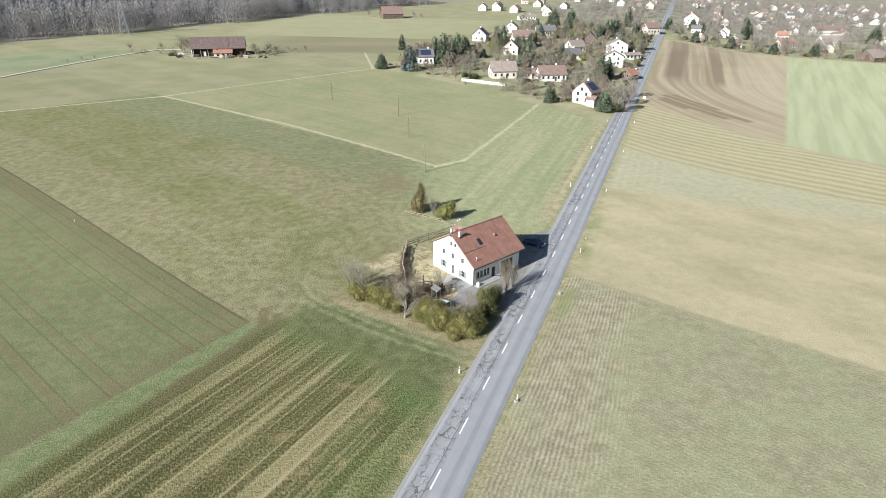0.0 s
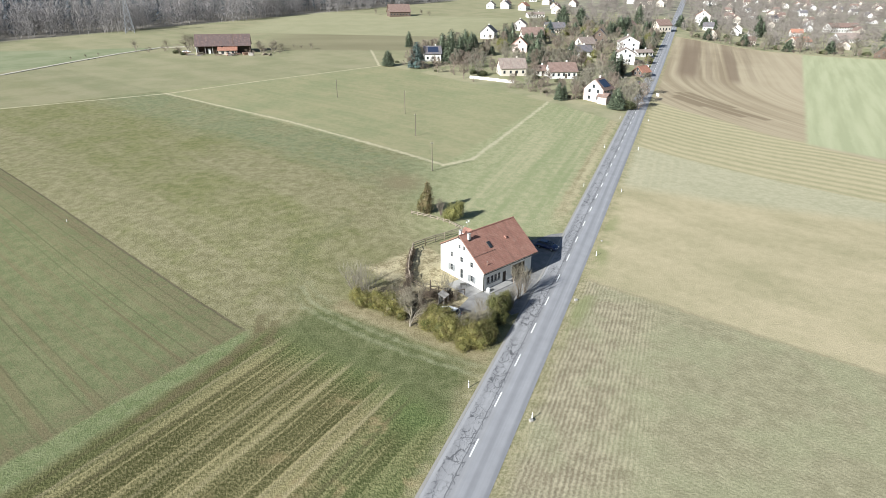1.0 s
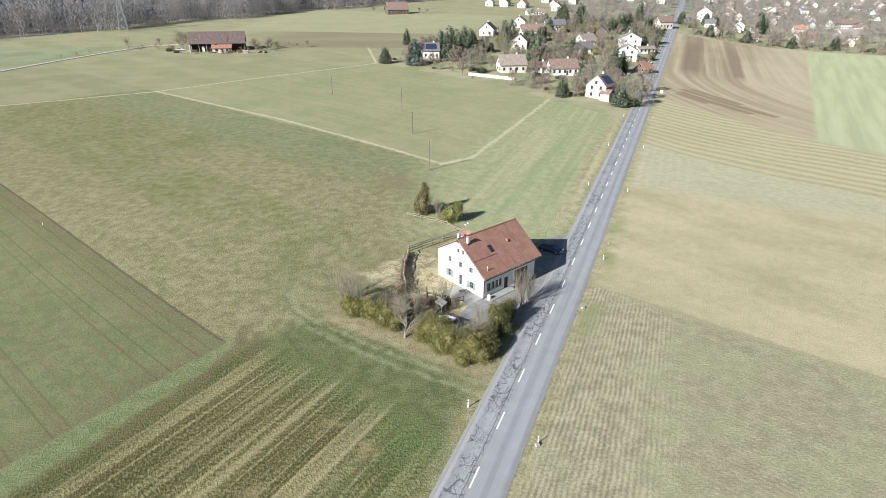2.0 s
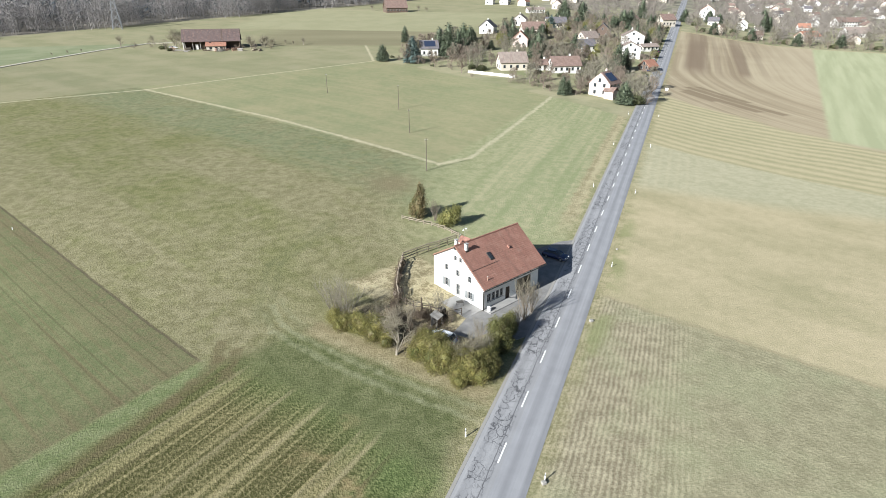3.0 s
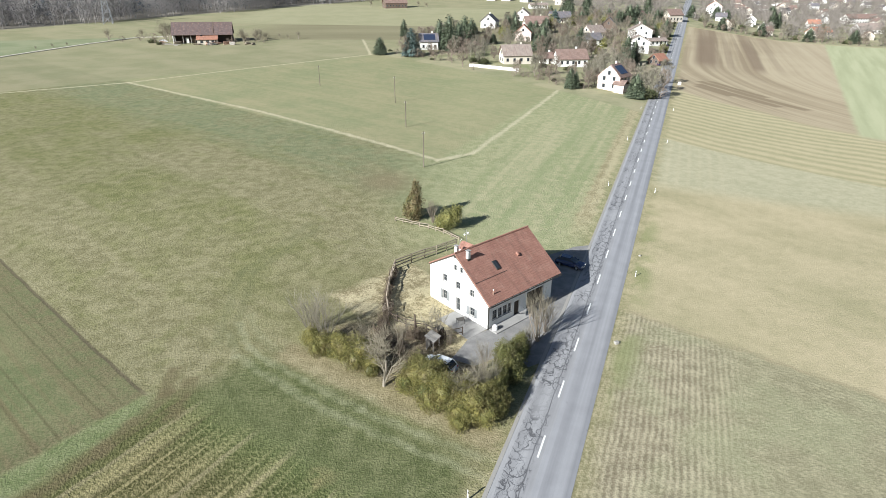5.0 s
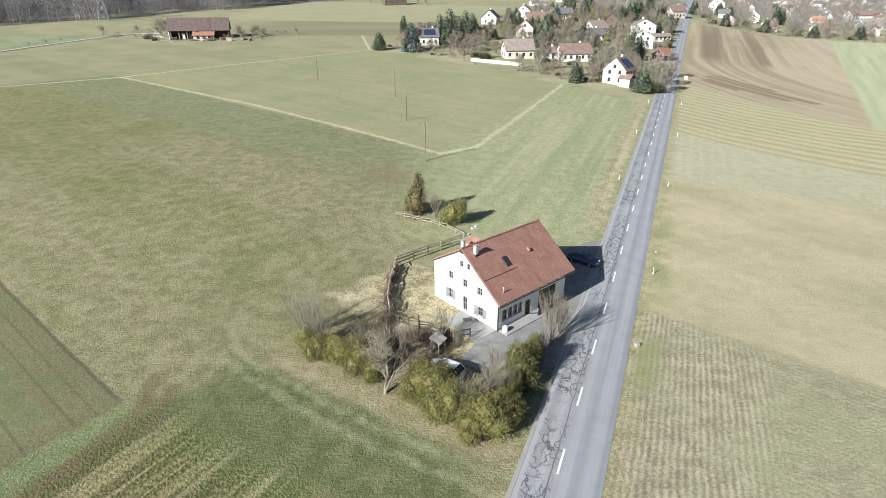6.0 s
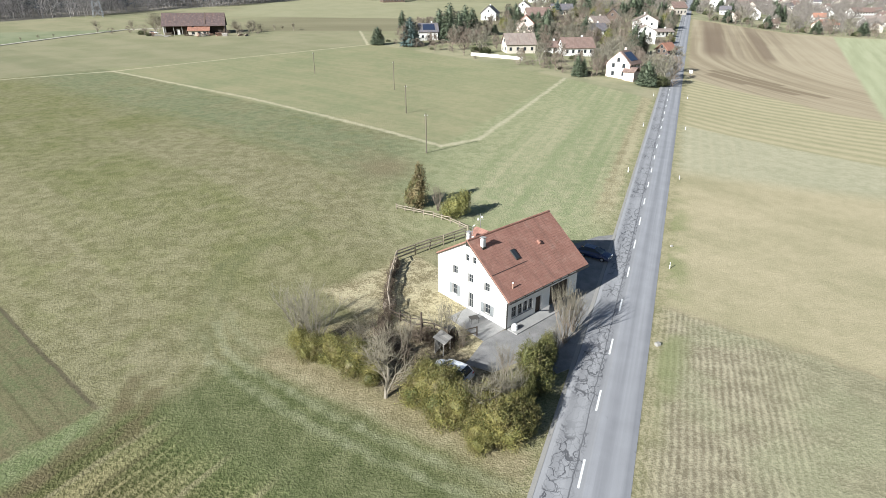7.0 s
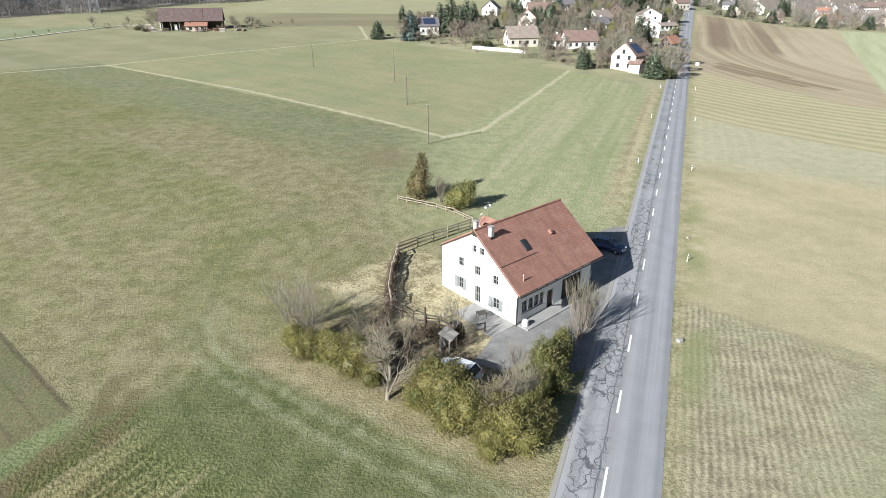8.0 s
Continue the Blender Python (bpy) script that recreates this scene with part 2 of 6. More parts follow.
        # yellower grass round and behind the house, its colour also lightened for haze
        lee = both(k.ramp(k.x, -20, 2), k.ramp(k.y, 96, 112))
        col = k.mix(k.mul(lee, 0.8), col, pale)
        home = k.ramp(k.m("SQRT", k.add(k.m("POWER", k.mul(k.add(k.x, 16), 0.065), 2.0), k.m("POWER", k.mul(k.add(k.y, -92), 0.055), 2.0))), 0.4, 1.0, 0.4, 0.0)
        col = k.mix(home, col, straw)
        # past the worn path, more even, and paler with distance haze in the colour
        far_m = both(pos_side(side((-124.3, 236.8), (-5.5, 148.0)), 1), pos_side(side((-5.5, 148.0), (34.4, 235.4)), 1))
        col = k.mix(k.mul(far_m, 0.85), col, k.mix(k.ramp(k.m("MULTIPLY_ADD", mow, 0.4, k.m("MULTIPLY_ADD", patch, 0.5, k.mul(weave, 0.2))), 0.35, 0.75), (0.214, 0.227, 0.121), (0.307, 0.278, 0.162)))
        beyond = pos_side(side((-172, 206), (-46, 314)), 1)
        col = k.mix(k.mul(beyond, 0.75), col, k.mix(k.ramp(k.m("MULTIPLY_ADD", patch, 0.6, k.mul(swath, 0.4)), 0.35, 0.65), (0.214, 0.209, 0.119), (0.282, 0.258, 0.162)))
        # bare patch near the shrubs behind the house
        bare = k.ramp(k.m("SQRT", k.add(k.m("POWER", k.mul(k.add(k.x, 15), 0.11), 2.0), k.m("POWER", k.mul(k.add(k.y, -133), 0.10), 2.0))), 0.1, 1.0, 0.9, 0.0)
        col = k.mix(bare, col, k.mix(k.ramp(weave, 0.6, 0.9), (0.194, 0.165, 0.096), (0.310, 0.267, 0.163)))
        # strip of fresher grass along the road's left verge
        fresh = both(k.ramp(ru, 7.0, 9.5), k.ramp(ru, 24, 36, 1.0, 0.0), k.ramp(rv, 66, 80), k.ramp(rv, 196, 206, 1.0, 0.0))
        lanes = k.noise(1.0, 2, vec=k.vec(k.mul(rs, 0.4), k.mul(rr, 0.012)))
        col = k.mix(k.mul(fresh, 0.9), col, k.mix(k.ramp(k.m("MULTIPLY_ADD", lanes, 1.0, k.m("MULTIPLY_ADD", weave, 0.5, -0.3)), 0.2, 0.85), (0.232, 0.257, 0.133), (0.387, 0.351, 0.221)))

        # the sown field on the left
        in_a = both(neg_side(side(*AE, ex, ey), 0.2), neg_side(side(*AB), 0.5))
        tram = k.m("PINGPONG", k.add(sa, 60.0), 9.0)
        tram = k.m("MAXIMUM", k.ramp(k.m("ABSOLUTE", k.add(tram, -2.0)), 0.04, 0.22, 0.5, 0.0), k.ramp(k.m("ABSOLUTE", k.add(tram, -3.9)), 0.04, 0.22, 0.4, 0.0))
        rows_a = stripes(sa, 0.62)
        ca = k.mix(k.ramp(k.m("MULTIPLY_ADD", weave, 0.6, k.mul(k.noise(0.12, 3), 0.6)), 0.35, 0.85), (0.123, 0.142, 0.066), (0.185, 0.186, 0.096))
        streak_a = k.noise(1.0, 3, 0.6, vec=k.vec(k.mul(sa, 0.7), k.mul(ra, 0.012)))
        ca = k.mix(k.mul(k.m("MULTIPLY_ADD", rows_a, 0.22, k.ramp(streak_a, 0.45, 0.68)), 0.5), ca, (0.164, 0.129, 0.073))
        earth = k.m("MAXIMUM", k.mul(k.ramp(sa, -9.0, -0.5), 0.55), k.mul(k.ramp(side(*AB), -6.0, -0.5), 0.5))
        ca = k.mix(k.mul(earth, k.ramp(mid, 0.36, 0.6, 0.35, 1.0)), ca, k.mix(fine, (0.073, 0.059, 0.034), (0.187, 0.149, 0.090)))
        ca = k.mix(k.mul(tram, k.ramp(mid, 0.3, 0.6, 0.4, 1.0)), ca, (0.084, 0.075, 0.039))
        col = k.mix(in_a, col, ca)
        furrow = both(k.ramp(k.m("ABSOLUTE", side(*AE, ex, ey)), 0.08, 0.32, 1.0, 0.0), neg_side(side(*AB), 2))
        col = k.mix(k.mul(furrow, 0.75), col, (0.066, 0.054, 0.037))

        # headland strip and the striped stubble in front
        in_b = both(pos_side(side(*AB), 0.5), neg_side(side(*BC), 1.2), neg_side(side(*AE), 1.5))
        cb = k.mix(k.ramp(k.m("MULTIPLY_ADD", patch, 0.5, k.mul(weave, 0.6)), 0.3, 0.85), (0.129, 0.155, 0.066), (0.214, 0.229, 0.118))
        col = k.mix(in_b, col, cb)
        cd = k.m("MINIMUM", side((-12.8, 63.4), (-27, 71.5)), side((0.5, 53.0), (-12.8, 63.4)))
        in_c = both(pos_side(side(*BC), 1.2), pos_side(k.m("MULTIPLY_ADD", mid, 7.0, k.add(cd, -3.5)), 2.5))
        sb, rb = side(*BC, k.x, k.y), run(*BC, k.x, k.y)
        lane = k.noise(1.0, 2, 0.5, vec=k.vec(k.mul(sb, 0.36), k.mul(rb, 0.010)))
        thin = k.noise(1.0, 2, 0.5, vec=k.vec(k.mul(sb, 1.3), k.mul(rb, 0.016)))
        line = k.m("MULTIPLY_ADD", k.ramp(lane, 0.44, 0.62), 0.75, k.mul(k.ramp(thin, 0.56, 0.64), 0.65))
        torn = k.ramp(k.noise(3.6, 3, 0.65, vec=k.vec(k.m("MULTIPLY_ADD", k.y, 0.5, k.x), k.mul(k.y, 0.75))), 0.30, 0.70)
        lightn = k.m("MULTIPLY_ADD", line, 0.50, k.m("MULTIPLY_ADD", torn, 0.55, k.m("MULTIPLY_ADD", patch, 0.5, -0.30)))
        cc = k.mix(k.ramp(lightn, 0.0, 1.0), (0.064, 0.064, 0.023), (0.307, 0.266, 0.137))
        greener = k.m("MULTIPLY_ADD", k.ramp(cd, 9.0, 0.0), 0.6, k.ramp(k.noise(0.05, 3, vec=k.vec(sb, k.mul(rb, 0.25))), 0.5, 0.62, 0.0, 0.55))
        cc = k.mix(k.m("MINIMUM", greener, 0.85), cc, k.mix(torn, (0.055, 0.083, 0.026), (0.175, 0.214, 0.084)))
        near_b = k.ramp(sb, 6.0, 1.5)
        cc = k.mix(k.mul(near_b, 0.6), cc, k.mix(torn, (0.060, 0.068, 0.023), (0.144, 0.151, 0.062)))
        rust = both(k.ramp(k.noise(0.16, 3, 0.55), 0.55, 0.66), k.ramp(sb, 14, 24), k.ramp(k.noise(0.5, 3), 0.35, 0.6))
        cc = k.mix(k.mul(rust, 0.6), cc, (0.333, 0.245, 0.133))
        col = k.mix(in_c, col, cc)
        for off, lum in ((1.3, 0), (3.2, 1), (5.4, 0), (11.2, 1), (16.0, 1), (22.5, 1), (24.3, 1), (27.0, 0)):
            rut = both(k.ramp(k.m("ABSOLUTE", k.m("MULTIPLY_ADD", mid, 0.7, k.add(sb, -off - 0.35))), 0.12, 0.45, 1.0, 0.0), in_c)
            col = k.mix(k.mul(rut, k.ramp(thin, 0.35, 0.6, 0.12, 0.5)), col, (0.380, 0.321, 0.195) if lum else (0.100, 0.084, 0.044))
        # green headland with the curving wheel tracks
        head = both(k.ramp(cd, -11.0, -6.0), k.ramp(cd, 3.0, -0.5, 0.0, 1.0), pos_side(k.add(side(*BC), -1.5), 2), k.ramp(ru, 4.5, 7.0))
        col = k.mix(k.mul(head, 0.8), col, k.mix(k.ramp(weave, 0.1, 0.95), (0.071, 0.090, 0.033), (0.144, 0.156, 0.071)))
        turn = [(-27.5, 82), (-24.8, 77.5), (-16.9, 71.8), (-10.0, 67.4), (-3.8, 64.2), (3.0, 61.0)]
        for off, q0 in ((0.0, 0.28), (1.75, 0.30), (3.6, 0.2)):
            for p, q in zip(turn, turn[1:]):
                w = strip((p[0] + off * 0.45, p[1] + off), (q[0] + off * 0.45, q[1] + off), 0.15, 0.75)
                col = k.mix(k.mul(w, k.ramp(mid, 0.3, 0.65, q0 * 0.5, q0 * 1.5)), col, (0.290, 0.292, 0.180))
        for p, q in (((-30.6, 74.5), (-29.6, 70.8)), ((-29.6, 70.8), (-31.6, 62.9)), ((-31.6, 62.9), (-37.0, 51.0)), ((-28.0, 73.0), (-27.4, 67.5))):
            col = k.mix(k.mul(strip(p, q, 0.6, 0.9), k.ramp(mid, 0.3, 0.6, 0.3, 0.75)), col, (0.135, 0.112, 0.060))
        # old wheel marks across the meadow
        for p, q in (((-28, 80), (-31, 96)), ((-31, 96), (-25, 112)), ((-26.2, 80), (-29.2, 96)), ((-29.2, 96), (-23.2, 111))):
            col = k.mix(k.mul(strip(p, q, 0.4, 0.9), 0.3), col, (0.126, 0.132, 0.065))

        # worn paths round the football-sized meadow
        for p, q, w in (((-124.3, 236.8), (-59, 191.0), 1.3), ((-59, 191.0), (-17.0, 157.2), 1.1), ((-17.0, 157.2), (-5.5, 147.9), 1.1), ((-5.5, 147.9), (2.4, 154.3), 1.2),
                        ((2.4, 154.3), (18.4, 194.1), 1.0), ((18.4, 194.1), (34.4, 235.4), 0.8), ((-172.6, 206.4), (-124.3, 236.8), 1.6),
                        ((-124.3, 236.8), (-95.6, 267), 1.6), ((-95.6, 267), (-46, 314), 1.8), ((-46, 314), (-60, 375), 1.4)):
            col = k.mix(k.mul(strip(p, q, w * 0.2, 1.0), k.ramp(mid, 0.3, 0.6, 0.45, 0.85)), col, k.mix(fine, (0.399, 0.356, 0.233), (0.513, 0.465, 0.332)))
        calm = k.m("MULTIPLY_ADD", in_a, -0.45, 1.0)
        rel = k.mul(k.m("MULTIPLY_ADD", clod, 0.55, k.mul(tuft, 0.45)), calm)
        rel = k.m("MULTIPLY_ADD", k.mul(in_c, torn), 0.16, rel)
    # verges of the road
    au = k.m("ABSOLUTE", ru)
    verge = k.ramp(k.m("MULTIPLY_ADD", wob, 1.6, au), 4.3, 6.6, 1.0, 0.0)
    col = k.mix(k.mul(verge, 0.7), col, k.mix(k.ramp(weave, 0.2, 0.8), (0.195, 0.188, 0.092), (0.345, 0.305, 0.185)))
    if east:
        gv = both(k.ramp(ru, -7.8, -5.2), k.ramp(ru, -4.6, -3.6, 1.0, 0.0), k.ramp(rv, 30, 44), k.ramp(rv, 80, 110, 1.0, 0.0))
        col = k.mix(k.mul(gv, k.ramp(k.noise(0.16, 3), 0.40, 0.60, 0.0, 0.65)), col, (0.205, 0.222, 0.098))
    else:
        ditch = both(k.ramp(k.m("ABSOLUTE", k.m("MULTIPLY_ADD", mid, 1.6, k.add(ru, -7.0))), 0.8, 2.2, 1.0, 0.0), k.ramp(rv, 72, 90), k.ramp(rv, 215, 225, 1.0, 0.0))
        col = k.mix(k.mul(ditch, 0.8), col, k.mix(k.ramp(k.m("MULTIPLY_ADD", lanes, 0.6, k.mul(weave, 0.5)), 0.35, 0.7), (0.255, 0.212, 0.125), (0.425, 0.370, 0.235)))
        # the garden's trampled, dry ground
        gx, gy = k.add(k.x, 3.5), k.add(k.y, -87.5)
        yard = k.ramp(k.m("MAXIMUM", k.mul(k.m("ABSOLUTE", k.lin(0.715, gx, 0.699, gy, 0.0)), 0.13), k.mul(k.m("ABSOLUTE", k.lin(-0.699, gx, 0.715, gy, 0.0)), 0.075)), 0.8, 1.0, 1.0, 0.0)
        col = k.mix(k.mul(yard, 0.8), col, k.mix(k.ramp(weave, 0.2, 0.75), (0.225, 0.185, 0.108), (0.52, 0.45, 0.29)))
        # dark bed behind the hedge: brown litter, with garden shade painted into it
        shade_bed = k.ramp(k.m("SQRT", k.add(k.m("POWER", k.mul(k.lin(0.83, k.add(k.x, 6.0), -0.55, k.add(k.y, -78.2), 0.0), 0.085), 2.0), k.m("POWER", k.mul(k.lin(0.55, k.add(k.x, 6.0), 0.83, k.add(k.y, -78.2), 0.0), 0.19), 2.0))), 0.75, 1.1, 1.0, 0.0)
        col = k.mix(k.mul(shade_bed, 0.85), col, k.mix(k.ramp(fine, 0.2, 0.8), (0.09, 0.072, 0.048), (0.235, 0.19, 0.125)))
        litter = both(k.ramp(k.m("ABSOLUTE", side((-19, 78.4), (4, 65.4))), 0.7, 2.4, 1.0, 0.0), k.ramp(run((-19, 78.4), (4, 65.4)), -2, 0), k.ramp(run((-19, 78.4), (4, 65.4)), 26, 28, 1.0, 0.0))
        col = k.mix(k.mul(litter, 0.5), col, k.mix(weave, (0.20, 0.155, 0.09), (0.40, 0.325, 0.205)))
        # village ground, far tilled fields and the wood's floor
        vill = both(pos_side(side((-45, 318), (30, 236.5)), 1.0), k.ramp(ru, 3.5, 4.5), pos_side(k.mul(side((-45, 318), (60, 540)), -1.0), 3.0))
        col = k.mix(k.mul(vill, 0.8), col, garden)
        till = both(pos_side(side((-150, 372), (-40, 372)), 3), neg_side(side((-190, 462), (-20, 440)), 3), k.ramp(k.x, -150, -120))
        col = k.mix(k.mul(both(till, k.ramp(ru, 3, 5)), 0.85), col, k.mix(k.ramp(k.noise(0.03, 3, vec=k.vec(k.mul(k.x, 0.15), k.y)), 0.35, 0.65), (0.176, 0.159, 0.096), (0.228, 0.206, 0.127)))
        tan = both(pos_side(side((-190, 462), (-20, 440)), 3), neg_side(side((-190, 640), (60, 560)), 6))
        col = k.mix(k.mul(both(tan, k.ramp(ru, 130, 150), k.ramp(k.x, -190, -170)), 0.7), col, k.mix(k.ramp(patch, 0.35, 0.65), (0.33, 0.31, 0.195), (0.27, 0.265, 0.155)))
        sown = both(pos_side(side((-240, 268), (-200, 381)), 2), neg_side(side((-330, 352), (-200, 380)), 3))
        col = k.mix(k.mul(sown, 0.8), col, k.mix(k.ramp(patch, 0.35, 0.65), (0.180, 0.210, 0.117), (0.234, 0.252, 0.153)))
        wood = pos_side(side((-330, 396), (-60, 735)), 6)
        col = k.mix(k.mul(wood, 0.85), col, k.mix(fine, (0.19, 0.168, 0.145), (0.29, 0.262, 0.232)))
    col = k.mix(both(k.ramp(k.y, 600, 640), k.ramp(ru, 150, 130)), col, far_floor)
    k.bump(rel, 0.17, 1.0)
    return k.done(col)


def road_material():
    k = Net("old_asphalt", 0.8, 0.3)
    x, y, z = k.xyz(k.obj())
    grain, blot = k.noise(22, 3, vec=k.obj()), k.noise(0.35, 4, vec=k.obj())
    lane = k.ramp(k.m("MULTIPLY_ADD", k.noise(1.2, 2, vec=k.obj()), 0.2, x), 0.05, 0.2)
    worn = k.m("MULTIPLY_ADD", k.m("SINE", k.m("MULTIPLY_ADD", x, 3.6, 0.6)), 0.5, 0.5)
    streak = k.noise(1.0, 3, vec=k.vec(k.mul(x, 2.2), k.mul(y, 0.03)))
    right = k.mix(k.ramp(k.m("MULTIPLY_ADD", worn, 0.3, k.mul(streak, 0.8)), 0.25, 0.85), (0.225, 0.225, 0.235), (0.305, 0.305, 0.315))
    left = k.mix(k.ramp(k.m("MULTIPLY_ADD", worn, 0.3, k.mul(streak, 0.8)), 0.25, 0.85), (0.245, 0.243, 0.248), (0.325, 0.322, 0.326))
    col = k.mix(lane, left, right)
    col = k.scale(col, k.m("MULTIPLY_ADD", grain, 0.3, k.m("MULTIPLY_ADD", blot, 0.35, 0.68)))
    warp = k.vec(k.m("MULTIPLY_ADD", k.noise(0.9, 3, vec=k.obj()), 1.3, x), k.m("MULTIPLY_ADD", k.noise(1.1, 3, vec=k.obj()), 1.3, k.mul(y, 0.62)))
    crack = k.ramp(k.cells(1.05, "DISTANCE_TO_EDGE", warp), 0.015, 0.05, 1.0, 0.0)
    crack2 = k.ramp(k.cells(2.1, "DISTANCE_TO_EDGE", warp), 0.01, 0.045, 1.0, 0.0)
    where = k.mul(k.ramp(x, -3.0, -2.6), k.ramp(x, -0.4, -0.65))
    some = k.ramp(k.noise(0.16, 2, vec=k.obj()), 0.38, 0.52)
    cr = k.mul(where, k.m("MAXIMUM", k.mul(crack, k.ramp(some, 0.0, 1.0, 0.2, 1.0)), k.mul(crack2, k.mul(some, 0.6))))
    seam = k.ramp(k.m("ABSOLUTE", k.add(k.m("MULTIPLY_ADD", k.noise(0.8, 3, vec=k.obj()), 0.3, x), 0.75)), 0.02, 0.08, 1.0, 0.0)
    cr = k.m("MAXIMUM", cr, k.mul(seam, 0.8))
    tar = k.mul(k.ramp(k.noise(0.55, 3, vec=k.vec(k.mul(x, 1.4), k.mul(y, 0.8))), 0.70, 0.74), k.ramp(x, 0.3, 0.8))
    col = k.mix(k.m("MAXIMUM", k.mul(cr, 0.75), k.mul(tar, 0.5)), col, (0.045, 0.045, 0.05))
    k.bump(k.m("MULTIPLY_ADD", cr, -1.0, k.mul(grain, 0.25)), 0.015)
    return k.done(col)


def roof_material(name, c1, c2, moss=0.25):
    """Clay tiles in courses: object y runs up the slope."""
    k = Net(name, 0.8, 0.25)
    x, y, z = k.xyz(k.obj())
    course = k.m("FRACT", k.mul(y, 3.2))
    col_w = k.m("FRACT", k.add(k.mul(x, 4.6), k.mul(k.m("FLOOR", k.mul(y, 3.2)), 0.5)))
    tile = k.cells(1.0, "F1", k.vec(k.m("FLOOR", k.mul(x, 4.6)), k.m("FLOOR", k.mul(y, 3.2))), "Color")
    tr = k.xyz(tile)[0]
    blot, fine = k.noise(0.45, 4, vec=k.obj()), k.noise(5, 4, vec=k.obj())
    col = k.mix(k.m("MULTIPLY_ADD", tr, 0.4, k.mul(k.ramp(blot, 0.3, 0.7), 0.6)), c1, c2)
    col = k.scale(col, k.m("MULTIPLY_ADD", fine, 0.4, 0.8))
    edge = k.m("MAXIMUM", k.ramp(course, 0.0, 0.16, 0.55, 0.0), k.ramp(col_w, 0.0, 0.14, 0.3, 0.0))
    col = k.mix(k.mul(edge, 0.6), col, (0.09, 0.05, 0.04))
    run_off = k.noise(1.0, 3, 0.6, vec=k.vec(k.mul(x, 1.3), k.mul(y, 0.16)))
    col = k.mix(k.mul(k.ramp(run_off, 0.48, 0.68), 0.45), col, (0.165, 0.098, 0.078))
    col = k.mix(k.mul(k.ramp(k.noise(0.9, 5, 0.7, vec=k.obj()), 0.5, 0.72), 0.4), col, (0.36, 0.235, 0.185))
    col = k.mix(k.mul(k.ramp(k.noise(1.6, 4, vec=k.obj()), 0.55, 0.75), moss), col, (0.10, 0.085, 0.055))
    k.bump(k.add(course, k.mul(col_w, 0.4)), 0.03)
    return k.done(col)


def leaf_material(name, c1, c2, c3):
    k = Net(name, 0.55, 0.35)
    col = k.mix(k.island, c1, c2)
    col = k.mix(k.ramp(k.noise(0.9, 3), 0.45, 0.7), col, c3)
    k.b.inputs["Subsurface Weight"].default_value = 0.0
    return k.done(k.scale(col, k.m("MULTIPLY_ADD", k.rnd(), 0.35, 0.82)))


def bark_material(name, c1, c2):
    k = Net(name, 0.9, 0.15)
    col = k.mix(k.noise(3.0, 4, vec=k.obj()), c1, c2)
    return k.done(k.scale(col, k.m("MULTIPLY_ADD", k.rnd(), 0.35, 0.82)))


def wood_material(name, c1, c2):
    k = Net(name, 0.85, 0.2)
    x, y, z = k.xyz(k.obj())
    g = k.noise(2.0, 4, vec=k.vec(k.mul(x, 6.0), k.mul(y, 6.0), k.mul(z, 6.0)))
    return k.done(k.scale(k.mix(g, c1, c2), k.m("MULTIPLY_ADD", k.rnd(), 0.4, 0.8)))


def yard_material(name, c1, c2):
    k = Net(name, 0.9, 0.2)
    f = k.m("MULTIPLY_ADD", k.noise(14, 3), 0.5, k.mul(k.noise(0.7, 4), 0.6))
    k.bump(k.noise(18, 3), 0.02)
    return k.done(k.mix(k.ramp(f, 0.3, 0.8), c1, c2))


M_GROUND = ground_material("western_fields", False)
M_EASTGROUND = ground_material("eastern_fields", True)
M_ROAD = road_material()
M_MARK = plain("road_paint", (0.78, 0.78, 0.76), 0.6, grain=9, amount=0.35)
M_KERB = plain("gutter_concrete", (0.30, 0.285, 0.26), 0.9, grain=8, bump=0.01)
M_TRACK = yard_material("pale_track_gravel", (0.36, 0.33, 0.265), (0.48, 0.445, 0.37))
M_YARD = yard_material("yard_gravel", (0.15, 0.147, 0.142), (0.29, 0.28, 0.27))
M_SLAB = yard_material("terrace_concrete", (0.25, 0.245, 0.235), (0.36, 0.35, 0.335))
M_PLASTER = plain("white_plaster", (0.74, 0.725, 0.69), 0.9, 0.2, grain=3, amount=0.16, bump=0.004)
M_ROOF = roof_material("red_clay_tiles", (0.255, 0.128, 0.096), (0.345, 0.182, 0.140))
M_TERRACOTTA = plain("clay_pipe", (0.42, 0.27, 0.20), 0.8)
M_TIMBER = wood_material("weathered_timber", (0.20, 0.16, 0.12), (0.40, 0.34, 0.27))
M_POLE = wood_material("pole_timber", (0.085, 0.072, 0.055), (0.19, 0.165, 0.13))
M_DARKWOOD = wood_material("dark_timber", (0.045, 0.035, 0.028), (0.11, 0.085, 0.065))
M_GREYWOOD = wood_material("grey_boards", (0.26, 0.24, 0.21), (0.48, 0.45, 0.41))
M_BRAMBLE = bark_material("bramble_stems", (0.075, 0.056, 0.040), (0.19, 0.15, 0.112))
M_SHUTTER = plain("grey_shutter_paint", (0.24, 0.25, 0.25), 0.6)
M_PANE = plain("dark_window_glass", (0.03, 0.035, 0.04), 0.12, 0.6, amount=0.1)
M_SASH = plain("window_paint", (0.36, 0.35, 0.33), 0.5, amount=0.1)
M_DARKMETAL = plain("dark_sheet_metal", (0.06, 0.055, 0.05), 0.5, 0.4, 0.4)
M_METAL = plain("galvanised_metal", (0.5, 0.51, 0.52), 0.4, 0.5, 0.8)
M_BLACK = plain("black_rubber", (0.02, 0.02, 0.021), 0.75)
